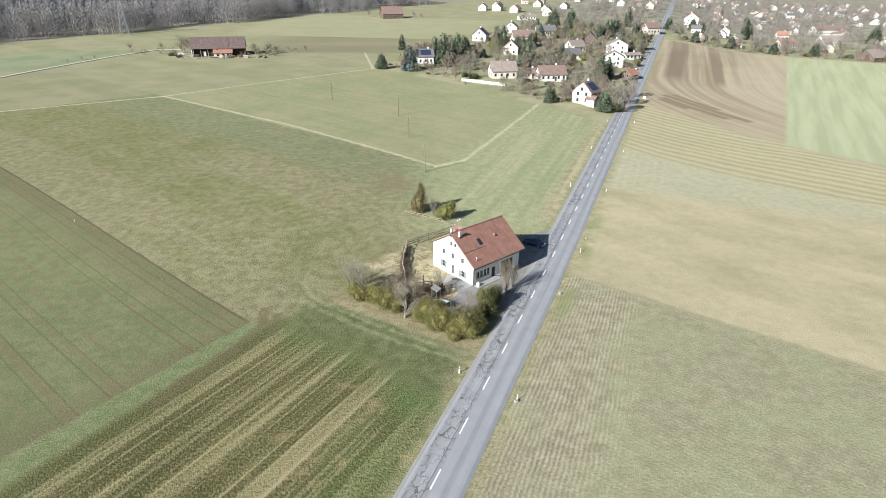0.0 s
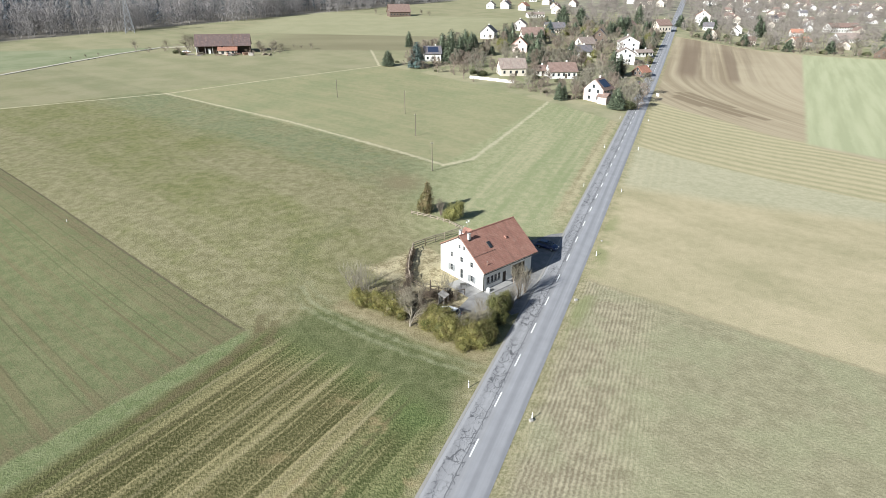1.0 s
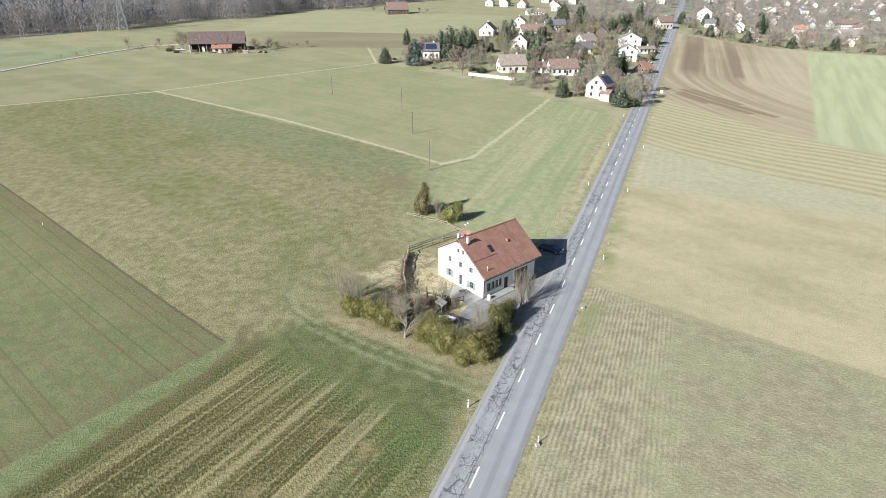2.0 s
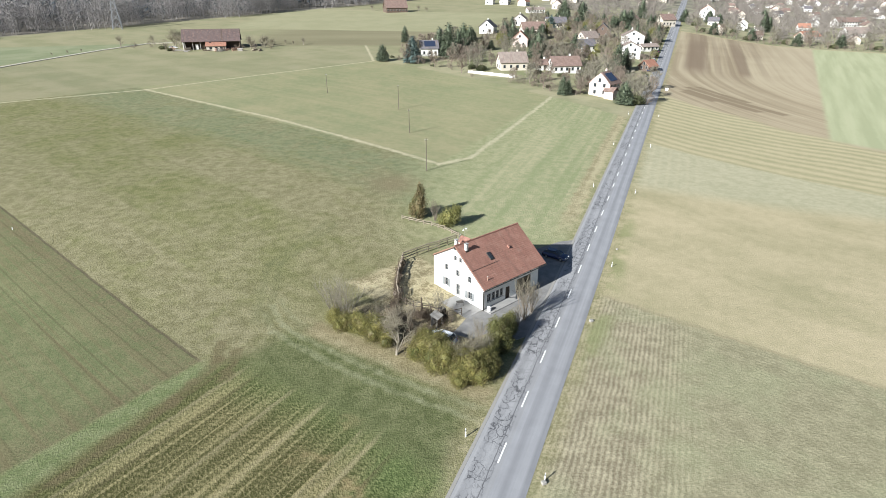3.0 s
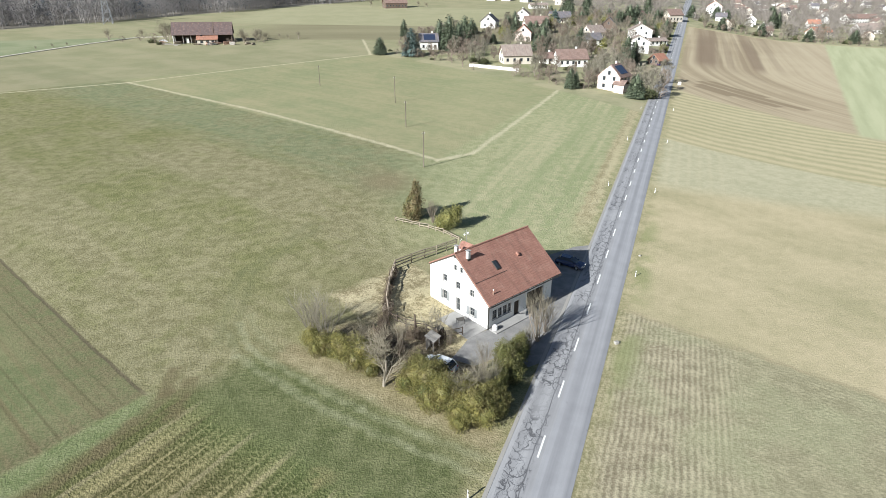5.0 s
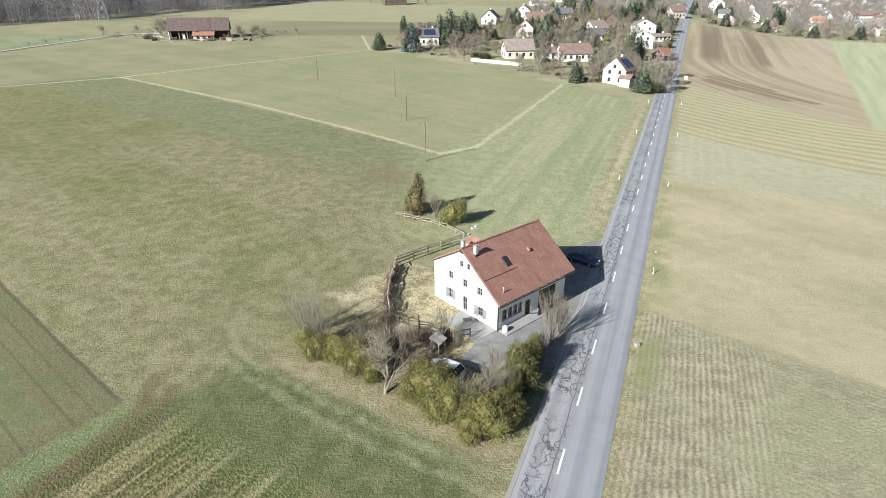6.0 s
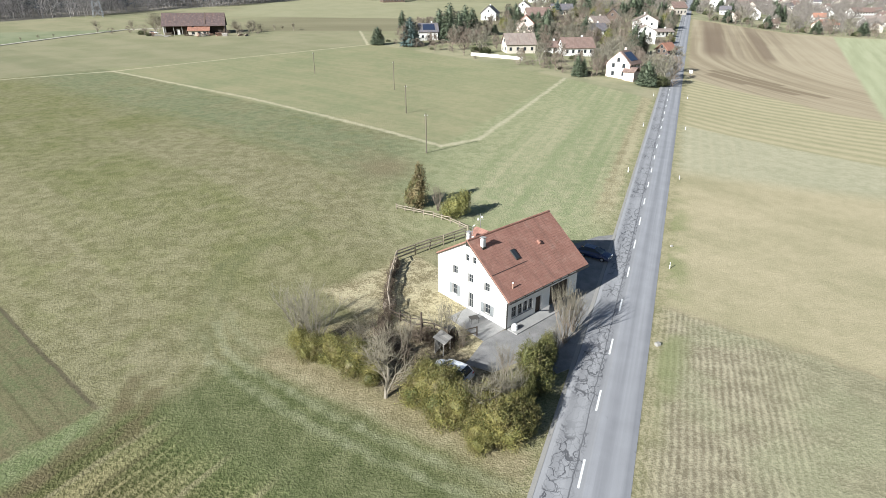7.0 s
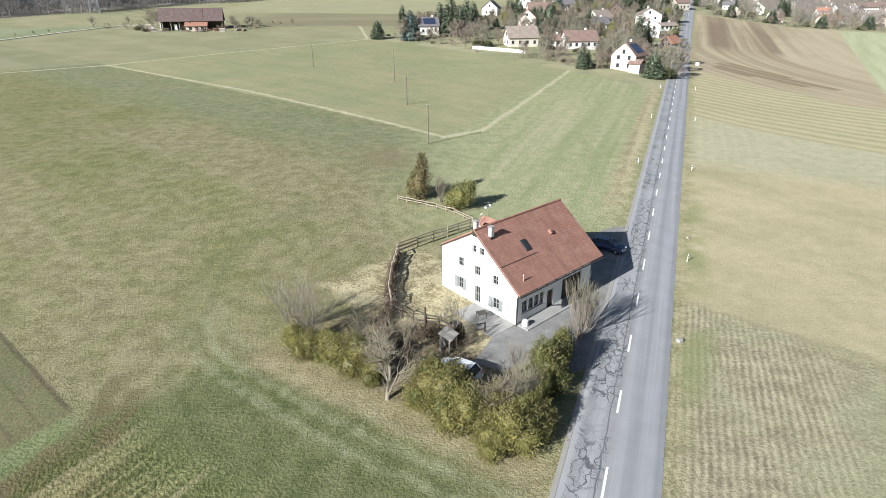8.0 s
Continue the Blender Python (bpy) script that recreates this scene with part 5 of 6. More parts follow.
# ---- things in the garden ----
def lean_to():
    x, y = -2.6, 80.3
    s = thing("garden_shelter", on_ground(x, y, 62, 0.85), "small grey wooden shelter of boards in the garden", "shed")
    for px, py, hh in ((-0.8, -0.5, 1.7), (0.8, -0.5, 1.7), (-0.8, 0.6, 2.1), (0.8, 0.6, 2.1)):
        part("post", box(px - 0.05, px + 0.05, py - 0.05, py + 0.05, -0.2, hh), M_GREYWOOD, s)
    for i in range(7):
        x0 = -0.98 + i * 0.28
        part("roof_board", slab((x0, -0.75, 1.66), (x0 + 0.25, -0.75, 1.66), (x0 + 0.25, 0.8, 2.22), (x0, 0.8, 2.22), 0.03), M_GREYWOOD, s)
    for i in range(5):
        x0 = -0.78 + i * 0.32
        part("wall_board", box(x0, x0 + 0.26, 0.62, 0.66, 0.0, 2.0), M_GREYWOOD, s)
    part("brace", tube((-0.8, -0.5, 0.1), (-0.8, 0.6, 1.9), 0.035, 0.035, 5), M_GREYWOOD, s)
    o = thing("stove_box", on_ground(-2.0, 82.3, 40), "dark brown wooden box standing by the shelter", "box")
    part("body", box(-0.45, 0.45, -0.4, 0.4, -0.1, 1.5, bevel=0.03), M_DARKWOOD, o)
    part("lid", box(-0.5, 0.5, -0.45, 0.45, 1.5, 1.56, bevel=0.02), M_DARKMETAL, o)
    w = thing("pole", on_ground(-5.0, 83.6, 0), "dark upright wooden post by the garden fence", "post")
    part("post", tube((0, 0, -0.3), (0.03, 0, 2.4), 0.11, 0.09, 8), M_DARKWOOD, w)
    # a tarpaulin-covered stack of firewood by the old fence
    lg = thing("log_stack", on_ground(-8.9, 88.5, 82), "stack of weathered logs beside the old fence", "firewood")
    rng = random.Random(4)
    for i in range(20):
        zx, zz = (i % 7) * 0.27 - 0.8 + rng.gauss(0, 0.03), 0.13 + (i // 7) * 0.23
        part("log", tube((zx, -0.5 + rng.gauss(0, 0.06), zz), (zx, 0.55, zz), 0.12, 0.11, 7), M_TIMBER, lg)
    t = thing("garden_table", pose(*at_house(-1.6, 3.2), 0.2, 0, 0, 20), "small dark metal garden table on the terrace", "table")
    part("tabletop", box(-0.5, 0.5, -0.4, 0.4, 0.70, 0.74, bevel=0.015), M_DARKMETAL, t)
    for a in (-0.42, 0.42):
        for b in (-0.32, 0.32):
            part("leg", tube((a, b, 0), (a, b, 0.7), 0.02, 0.02, 6), M_DARKMETAL, t)
    p = thing("covered_barrel", pose(*at_house(0.45, -0.75), 0.2, 0, 0, 0), "white covered barrel by the house corner", "barrel")
    bm = bmesh.new()
    for z0, z1, r0, r1 in ((0, 0.35, 0.30, 0.34), (0.35, 0.7, 0.34, 0.30), (0.7, 0.8, 0.30, 0.16)):
        add_tube(bm, (0, 0, z0), (0, 0, z1), r0, r1, 14)
    part("body", bm, M_WHITE, p)


lean_to()


# ---- cars ----
def car(m, label, paint, length=4.2):
    c = thing("car", m, label, "car")
    k = length / 4.2
    prof = [(-2.1, 0.35), (-2.08, 0.75), (-1.85, 0.95), (-1.0, 1.02), (0.0, 1.02), (1.0, 0.98), (1.75, 0.85), (2.08, 0.62), (2.1, 0.35)]
    cab = [(-1.92, 0.95), (-1.62, 1.32), (-1.1, 1.47), (-0.2, 1.48), (0.35, 1.36), (1.15, 0.97)]

    def loft(line, w0, w1, base):
        bm = bmesh.new()
        pts = line + [(line[-1][0], base), (line[0][0], base)]
        rows = []
        for s, w, q in ((-1, w0, 1.0), (-1, w1, 0.97), (1, w1, 0.97), (1, w0, 1.0)):
            rows.append([bm.verts.new((x * k, s * (w if z < 1.1 else w - (z - 1.0) * 0.28), z if q == 1.0 else z + 0.02)) for x, z in pts])
        for a, b in zip(rows, rows[1:]):
            for i in range(len(pts)):
                j = (i + 1) % len(pts)
                bm.faces.new((a[i], a[j], b[j], b[i]))
        bm.faces.new(rows[0])
        bm.faces.new(rows[-1][::-1])
        bmesh.ops.recalc_face_normals(bm, faces=bm.faces[:])
        bmesh.ops.bevel(bm, geom=bm.edges[:], offset=0.03, segments=2, affect="EDGES")
        return bm

    body = part("body", loft(prof, 0.86, 0.70, 0.28), paint, c, smooth=True)
    part("cabin", loft([(x, z - 0.03) for x, z in cab], 0.80, 0.62, 0.9), M_PANE, c, "dark glazed cabin", smooth=True)
    part("roof_panel", box(-1.45 * k, 0.1 * k, -0.60, 0.60, 1.44, 1.50, bevel=0.025), paint, body)
    for x0, x1 in ((-1.98, -1.5), (0.32, 1.14)):
        for s in (-0.70, 0.66):
            za, zb = (0.95, 1.40) if x0 < 0 else (1.38, 0.97)
            part("pillar", tube((x0 * k, s + 0.02, za), (x1 * k, s * 0.92 + 0.02, zb), 0.045, 0.045, 6), paint, body)
    for x in (-1.3, 1.3):
        for s in (-0.78, 0.78):
            wh = part("wheel", tube((x * k, s - 0.1, 0.31), (x * k, s + 0.1, 0.31), 0.31, 0.31, 18), M_BLACK, c)
            part("rim", tube((x * k, s + (0.095 if s > 0 else -0.125), 0.31), (x * k, s + (0.125 if s > 0 else -0.095), 0.31), 0.19, 0.19, 12), M_METAL, wh)
    for s in (-0.62, 0.62):
        part("headlight", box(2.0 * k, 2.09 * k, s - 0.17, s + 0.17, 0.6, 0.74, bevel=0.03), M_WHITE, c, "clear headlight")
        part("tail_light", box(-2.1 * k, -2.03 * k, s - 0.14, s + 0.14, 0.7, 0.86, bevel=0.02), M_RED, c, "red tail light")
        part("mirror", box(0.75 * k, 0.9 * k, s * 1.5 - 0.06, s * 1.5 + 0.06, 0.98, 1.1, bevel=0.02), paint, c)
    part("number_plate", box(2.1 * k, 2.115 * k, -0.26, 0.26, 0.42, 0.53), M_WHITE, c)
    return c


M_BLUE = plain("dark_blue_car_paint", (0.016, 0.03, 0.09), 0.22, 0.6, amount=0.08)
M_CARWHITE = plain("white_car_paint", (0.78, 0.79, 0.80), 0.25, 0.6, amount=0.06)
car(on_ground(16.9, 102.6, -35), "dark blue car parked in the shade beside the house", M_BLUE, 4.4)
car(on_ground(-1.7, 76.3, 150), "white car parked behind the garden hedge", M_CARWHITE, 4.0)

M_GREYCAR = plain("grey_car_paint", (0.12, 0.125, 0.13), 0.3, 0.6, amount=0.08)
for v, u, paint, look_of in ((262, -4.9, M_GREYCAR, "grey"), (284, -4.9, M_BLUE, "dark blue"), (318, -4.9, M_CARWHITE, "white"), (331, -4.9, M_GREYCAR, "grey"), (352, -4.9, M_BLUE, "dark blue")):
    car(on_ground(*along(v, u), 70), look_of + " car parked at the village roadside", paint, 4.3)


# ---- roadside ----
def delineator():
    d = thing("delineator_post", on_ground(*along(20.3, -4.6)), "white roadside marker post with a black band", "road marker", "roadside marker posts")
    bm = bmesh.new()
    vs = [bm.verts.new((x, y, z)) for z, s in ((-0.2, 1.0), (1.0, 0.75), (1.1, 0.4)) for x, y in ((-0.07 * s, -0.05 * s), (0.07 * s, -0.05 * s), (0.05 * s, 0.06 * s), (-0.05 * s, 0.06 * s))]
    for j in (0, 4):
        for i in range(4):
            bm.faces.new((vs[j + i], vs[j + (i + 1) % 4], vs[j + 4 + (i + 1) % 4], vs[j + 4 + i]))
    bm.faces.new(vs[8:12])
    part("post", bm, M_WHITE, d)
    part("band", box(-0.072, 0.072, -0.056, 0.062, 0.72, 0.92), M_BLACK, d, "black band")
    part("reflector", box(-0.025, 0.025, -0.066, -0.055, 0.76, 0.88), M_WHITE, d)
    return d


dl = delineator()
for v, u in ((-20.5, -4.6), (106, -4.5), (144, -4.6), (185, -4.6), (17.6, 4.3), (67.6, 4.4), (106.6, 4.7), (147.6, 5.2), (189, 5.2), (-22, 4.6)):
    copy_thing(dl, on_ground(*along(v, u), -20, 0.85))


def boundary_stone(v, u, s):
    st = thing("boundary_stone", on_ground(*along(v, u), 25), "small pale boundary stone on the verge", "stone", "boundary stones")
    bm = box(-0.3 * s, 0.3 * s, -0.25 * s, 0.25 * s, -0.1, 0.35 * s, bevel=0.08 * s)
    for vert in bm.verts:
        vert.co += Vector((noise.noise(vert.co * 5), noise.noise(vert.co * 5 + Vector((9, 1, 2))), 0)) * 0.05
    part("stone", bm, M_KERB, st)


boundary_stone(48.6, 3.9, 0.9)
boundary_stone(17.2, 4.3, 0.8)
boundary_stone(75.0, 4.4, 0.6)
stake = thing("field_stake", on_ground(-81.8, 106.2), "short white stake in the sown field", "stake")
part("post", tube((0, 0, -0.2), (0, 0, 0.55), 0.06, 0.05, 8), M_WHITE, stake)


def village_sign():
    s = thing("road_sign", on_ground(*along(233.5, 5.6), -20), "white road sign on a grey post by the village entrance", "road sign")
    part("post", tube((0, 0, -0.2), (0, 0, 1.2), 0.05, 0.05, 8), M_METAL, s)
    part("panel", box(-0.6, 0.6, -0.06, -0.03, 1.1, 2.3, bevel=0.01), M_WHITE, s)
    part("back_rail", box(-0.6, 0.6, -0.029, 0.01, 1.6, 1.68), M_METAL, s)


village_sign()


def telegraph_pole(x, y, hgt, wood):
    p = thing("telegraph_pole", on_ground(x, y), "thin weathered wooden pole in the meadow", "pole", "meadow poles")
    part("shaft", tube((0, 0, -0.5), (0, 0, hgt), 0.13, 0.09, 8), wood, p)
    part("cap", tube((0, 0, hgt), (0, 0, hgt + 0.08), 0.12, 0.03, 8), M_DARKMETAL, p)
    for s in (-0.25, 0.25):
        part("insulator", tube((s, 0, hgt - 0.35), (s, 0, hgt - 0.15), 0.04, 0.03, 6), M_WHITE, p)
    part("bracket", box(-0.3, 0.3, -0.03, 0.03, hgt - 0.42, hgt - 0.35), M_DARKMETAL, p)


telegraph_pole(-8.05, 142.7, 7.6, M_POLE)
telegraph_pole(-15.1, 175.6, 6.8, M_POLE)
telegraph_pole(-21.4, 205.2, 8.0, M_POLE)
telegraph_pole(-51.5, 232.0, 7.0, M_POLE)


# ---- the village ----
ROOFS = [roof_material("brown_roof_tiles", (0.165, 0.115, 0.098), (0.265, 0.19, 0.16), 0.3), roof_material("grey_brown_roof_tiles", (0.225, 0.185, 0.16), (0.33, 0.28, 0.245), 0.2),
         roof_material("orange_roof_tiles", (0.33, 0.155, 0.105), (0.43, 0.225, 0.155), 0.15), roof_material("slate_roof", (0.10, 0.10, 0.11), (0.18, 0.18, 0.195), 0.15)]
WALLS = [plain("village_white_plaster", (0.64, 0.625, 0.595), 0.9, amount=0.14), plain("village_cream_plaster", (0.54, 0.49, 0.415), 0.9, amount=0.14),
         plain("village_pink_plaster", (0.62, 0.50, 0.455), 0.9, amount=0.14), plain("village_timber_wall", (0.125, 0.09, 0.07), 0.85, amount=0.3)]
M_SOLAR = plain("solar_panel_glass", (0.028, 0.038, 0.068), 0.15, 0.6)


def village_house(x, y, turn, w, d, eave, ridge, wall, roof, label="white village house with a tiled roof", solar=False, annex=False, hip=0.0, plain_windows=False):
    """A house with its ridge along local x, its front (windows) to -y, storeys set out by height."""
    hs = thing("house", on_ground(x, y, turn), label, "house", "village houses")
    bm = bmesh.new()
    pts = [(-d / 2, -1.0), (d / 2, -1.0), (d / 2, eave), (0, ridge - 0.25), (-d / 2, eave)]
    rows = [[bm.verts.new((sx * w / 2, yy, z)) for yy, z in pts] for sx in (-1, 1)]
    bm.faces.new(rows[0][::-1])
    bm.faces.new(rows[1])
    for i in range(5):
        j = (i + 1) % 5
        bm.faces.new((rows[0][i], rows[0][j], rows[1][j], rows[1][i]))
    bmesh.ops.recalc_face_normals(bm, faces=bm.faces[:])
    part("wall", bm, WALLS[wall], hs)
    k = (ridge - eave) / (d / 2)
    o = 0.6
    ln = math.hypot(d / 2 + o, (d / 2 + o) * k)
    for s in (0, 1):
        bm = bmesh.new()
        c0, c1 = w / 2 + o, w / 2 + o - hip
        vs = [bm.verts.new((a, b, z)) for z in (0.0, -0.22) for a, b in ((-c0, 0), (c0, 0), (c1, ln), (-c1, ln))]
        for f in ((0, 1, 2, 3), (7, 6, 5, 4), (0, 4, 5, 1), (1, 5, 6, 2), (2, 6, 7, 3), (3, 7, 4, 0)):
            bm.faces.new([vs[i] for i in f])
        r = part("roof_slope", bm, ROOFS[roof], hs)
        r.matrix_basis = pose(0, (-1 if s == 0 else 1) * (d / 2 + o), eave - o * k + 0.12, math.degrees(math.atan(k)), 0, 180 * s)
        if solar and s == 0:
            part("solar_panel", box(-w * 0.3, w * 0.35, ln * 0.25, ln * 0.85, 0.02, 0.1), M_SOLAR, r, "dark blue solar panels")
    part("chimney", box(w * 0.18, w * 0.18 + 0.7, 0.3, 1.0, ridge - 1.2, ridge + 0.9, bevel=0.03), WALLS[wall], hs)
    storeys = max(1, int(eave / 2.5))
    n = max(2, int(w / 2.6))
    pane = None
    spots = []
    for st in range(storeys):
        z = 0.9 + st * 2.6
        spots += [pose(-w / 2 + w * (i + 0.5) / n, -d / 2, z) for i in range(n)]
        for s in (-1, 1):
            spots += [pose(s * w / 2, d * f, z, 0, 0, 90 * s) for f in (-0.24, 0.2)]
    if ridge - eave > 2.4:
        spots += [pose(s * w / 2, 0.0, eave + 0.4, 0, 0, 90 * s) for s in (-1, 1)]
    if plain_windows:
        spots = spots[:n] + [q for i, q in enumerate(spots[n:]) if i % 2]
    sash = None
    for m in spots:
        if plain_windows:
            if sash is None:
                sash = part("window", box(-0.5, 0.5, -0.05, 0.1, 0.0, 1.3), M_PANE, hs)
                sash.matrix_basis = m
            else:
                reuse("window", sash, hs, m)
        elif sash is None:
            sash = part("window", box(-0.58, 0.58, -0.05, 0.1, -0.08, 1.38), M_SASH, hs)
            pane = part("pane", box(-0.48, 0.48, -0.075, -0.052, 0.0, 1.3), M_PANE, sash)
            sash.matrix_basis = m
        else:
            reuse("pane", pane, reuse("window", sash, hs, m))
    part("door", box(w * 0.05, w * 0.05 + 1.0, -d / 2 - 0.06, -d / 2 + 0.1, -0.2, 2.0), M_DARKWOOD, hs)
    if annex:
        part("annex_wall", box(-w / 2 - 1.2, -w / 2 + 2.8, -d / 2 - 2.2, -d / 2 + 1.6, -1.0, 2.4), WALLS[wall], hs)
        for s in (0, 1):
            cx = 0.8 - w / 2
            part("annex_roof", slab(*(((cx - 2.4, -d / 2 - 2.6, 2.3), (cx, -d / 2 - 2.6, 3.7), (cx, -d / 2 + 2.0, 3.7), (cx - 2.4, -d / 2 + 2.0, 2.3)) if s == 0 else
                                      ((cx, -d / 2 - 2.6, 3.7), (cx + 2.4, -d / 2 - 2.6, 2.3), (cx + 2.4, -d / 2 + 2.0, 2.3), (cx, -d / 2 + 2.0, 3.7))), -0.16), ROOFS[roof], hs)
    return hs


WHITE, CREAM, PINK, WOODW = 0, 1, 2, 3
BROWN, GREYB, ORANGE, SLATE = 0, 1, 2, 3
village_house(55.0, 242.5, 52, 9.0, 8.6, 5.0, 8.8, PINK, BROWN, "pink plastered house with a half-hipped roof at the village edge", annex=True, hip=1.6, solar=True)
village_house(22.5, 292.5, 12, 12.5, 9.0, 3.6, 7.6, CREAM, GREYB, "cream house with a grey-brown roof behind a white garden wall")
village_house(46.5, 290.0, 10, 13.0, 9.5, 3.2, 6.8, WHITE, BROWN, "white bungalow with a red-brown roof")
village_house(36.5, 293.5, 10, 6.0, 6.0, 2.6, 4.6, WHITE, BROWN, "small white outbuilding with a brown roof")
village_house(91.0, 346.0, 78, 10.0, 11.0, 5.4, 8.2, WHITE, GREYB, "white two-storey house beside the road")
village_house(103.5, 389.0, 80, 10.0, 13.0, 6.0, 9.4, WHITE, GREYB, "large white house with a shallow roof")
village_house(109.0, 374.0, 20, 11.0, 6.0, 2.6, 4.0, WHITE, GREYB, "low white garage building")
village_house(-19.0, 335.0, 10, 9.0, 8.0, 4.0, 7.6, WHITE, SLATE, "white house with blue solar panels on its roof", solar=True)
village_house(-8.0, 343.0, 95, 8.0, 7.0, 3.2, 6.2, CREAM, GREYB, "cream house half hidden by trees")
village_house(16.0, 434.0, 75, 11.0, 10.0, 4.2, 8.4, WHITE, SLATE, "white gabled house with a dark roof")
village_house(42.0, 480.0, 75, 10.0, 10.0, 4.4, 8.0, WHITE, GREYB, "white gabled house among the trees")
village_house(33.0, 371.0, 80, 7.0, 9.0, 4.6, 8.6, PINK, ORANGE, "pink gabled house with an orange roof")
village_house(46.0, 428.0, 8, 15.0, 9.0, 3.6, 7.8, CREAM, BROWN, "long house with a red-brown roof")
village_house(76.0, 389.0, 30, 11.0, 9.5, 3.4, 7.0, CREAM, GREYB, "cream house with a broad grey-brown roof")
village_house(92.0, 421.0, 75, 10.0, 10.0, 4.0, 8.6, WOODW, SLATE, "dark gabled timber house")
village_house(91.0, 309.0, 40, 7.0, 6.0, 2.4, 5.0, WOODW, ORANGE, "brown wooden garden house with an orange roof")
village_house(160.0, 507.0, 20, 12.0, 10.0, 4.5, 8.6, CREAM, BROWN, "cream house with a brown roof by the road")
village_house(67.0, 468.0, 10, 15.0, 9.0, 3.2, 7.0, CREAM, SLATE, "low house with a slate grey roof")
village_house(68.0, 359.0, 20, 12.0, 8.0, 3.0, 6.2, WHITE, SLATE, "low white house with a dark roof")
village_house(229.0, 604.0, 70, 16.0, 13.0, 6.5, 11.0, WHITE, ORANGE, "large white house with an orange roof by the junction")
village_house(268.0, 496.0, 20, 16.0, 10.0, 3.0, 6.4, CREAM, ORANGE, "cream bungalow with a pale orange roof")
village_house(318.0, 519.0, 8, 20.0, 11.0, 3.2, 7.6, WHITE, GREYB, "long white house with a grey-brown roof")
village_house(291.0, 421.0, 25, 16.0, 12.0, 2.8, 7.6, WOODW, GREYB, "open wooden field barn with a broad roof")
village_house(366.0, 609.0, 8, 30.0, 11.0, 5.0, 8.6, WHITE, BROWN, "long white building with a brown roof")
v_red = village_house(60.0, 654.0, 60, 10.0, 9.0, 4.2, 7.6, WHITE, ORANGE, "white village house with an orange roof", plain_windows=True)
v_brown = village_house(90.0, 618.0, 70, 11.0, 9.5, 4.2, 7.8, CREAM, BROWN, "white village house with a brown roof", plain_windows=True)
v_grey = village_house(26.0, 676.0, 75, 9.0, 8.5, 4.0, 7.2, WHITE, GREYB, "white village house with a grey roof", plain_windows=True)
v_slate = village_house(42.0, 672.0, 70, 9.5, 9.0, 4.0, 7.4, WHITE, SLATE, "white village house with a slate roof", plain_windows=True)
v_low = village_house(64.0, 579.0, 10, 16.0, 8.0, 2.8, 4.6, WHITE, GREYB, "long low white village building", plain_windows=True)

# the farther streets, set out along the road on both sides
rng = random.Random(12)
kinds = [v_red, v_brown, v_brown, v_grey, v_slate, v_slate, v_low, v_brown, v_brown]
taken = [(60, 654), (90, 618), (26, 666), (42, 668), (64, 579), (229, 604), (268, 496), (318, 519), (160, 507), (366, 609), (291, 421), (42, 480), (67, 468)]
count = 0
for _ in range(3000):
    v = rng.uniform(440, 1250)
    u = rng.choice((-1, 1, 1)) * rng.uniform(14, 420 if v > 560 else 330 if v > 500 else 90)
    x, y = along(v, u)
    if u < 0 and x < 22 + (y - 600) * 0.12:
        continue
    if u < 0 and (y < 500 or (y < 560 and x < 90)):
        continue
    if u > 0 and (x - 171.8) * 0.5045 + (y - 477.5) * 0.8634 < 26:
        continue
    if 395 < x < 480 and 600 < y < 700:
        continue
    if any(math.hypot(x - a, y - b) < 19 for a, b in taken):
        continue
    taken.append((x, y))
    copy_thing(rng.choice(kinds), on_ground(x, y, rng.choice((70, 70, -20, 10, 80, 60)) + rng.uniform(-12, 12), rng.uniform(0.72, 0.98)))
    count += 1
    if count > 215:
        break


def garden_wall():
    w = thing("garden_wall", on_ground(2.0, 279.6), "long low white garden wall at the village edge", "wall")
    z0 = ground_z(2.0, 279.6)
    n = 9
    for i in range(n):
        a, b = Vector((20.3 * i / n, -10.9 * i / n)), Vector((20.3 * (i + 1) / n, -10.9 * (i + 1) / n))
        z = (ground_z(2 + a.x, 279.6 + a.y) + ground_z(2 + b.x, 279.6 + b.y)) / 2 - z0
        ob = part("wall_panel", box(0, (b - a).length - 0.02, -0.12, 0.12, -0.6, 1.25, bevel=0.02), WALLS[0], w)
        ob.matrix_basis = pose(a.x, a.y, z, 0, 0, math.degrees(math.atan2(-10.9, 20.3)))


garden_wall()

# far farm
M_BARNROOF = roof_material("far_barn_tiles", (0.100, 0.074, 0.070), (0.150, 0.115, 0.110), 0.2)


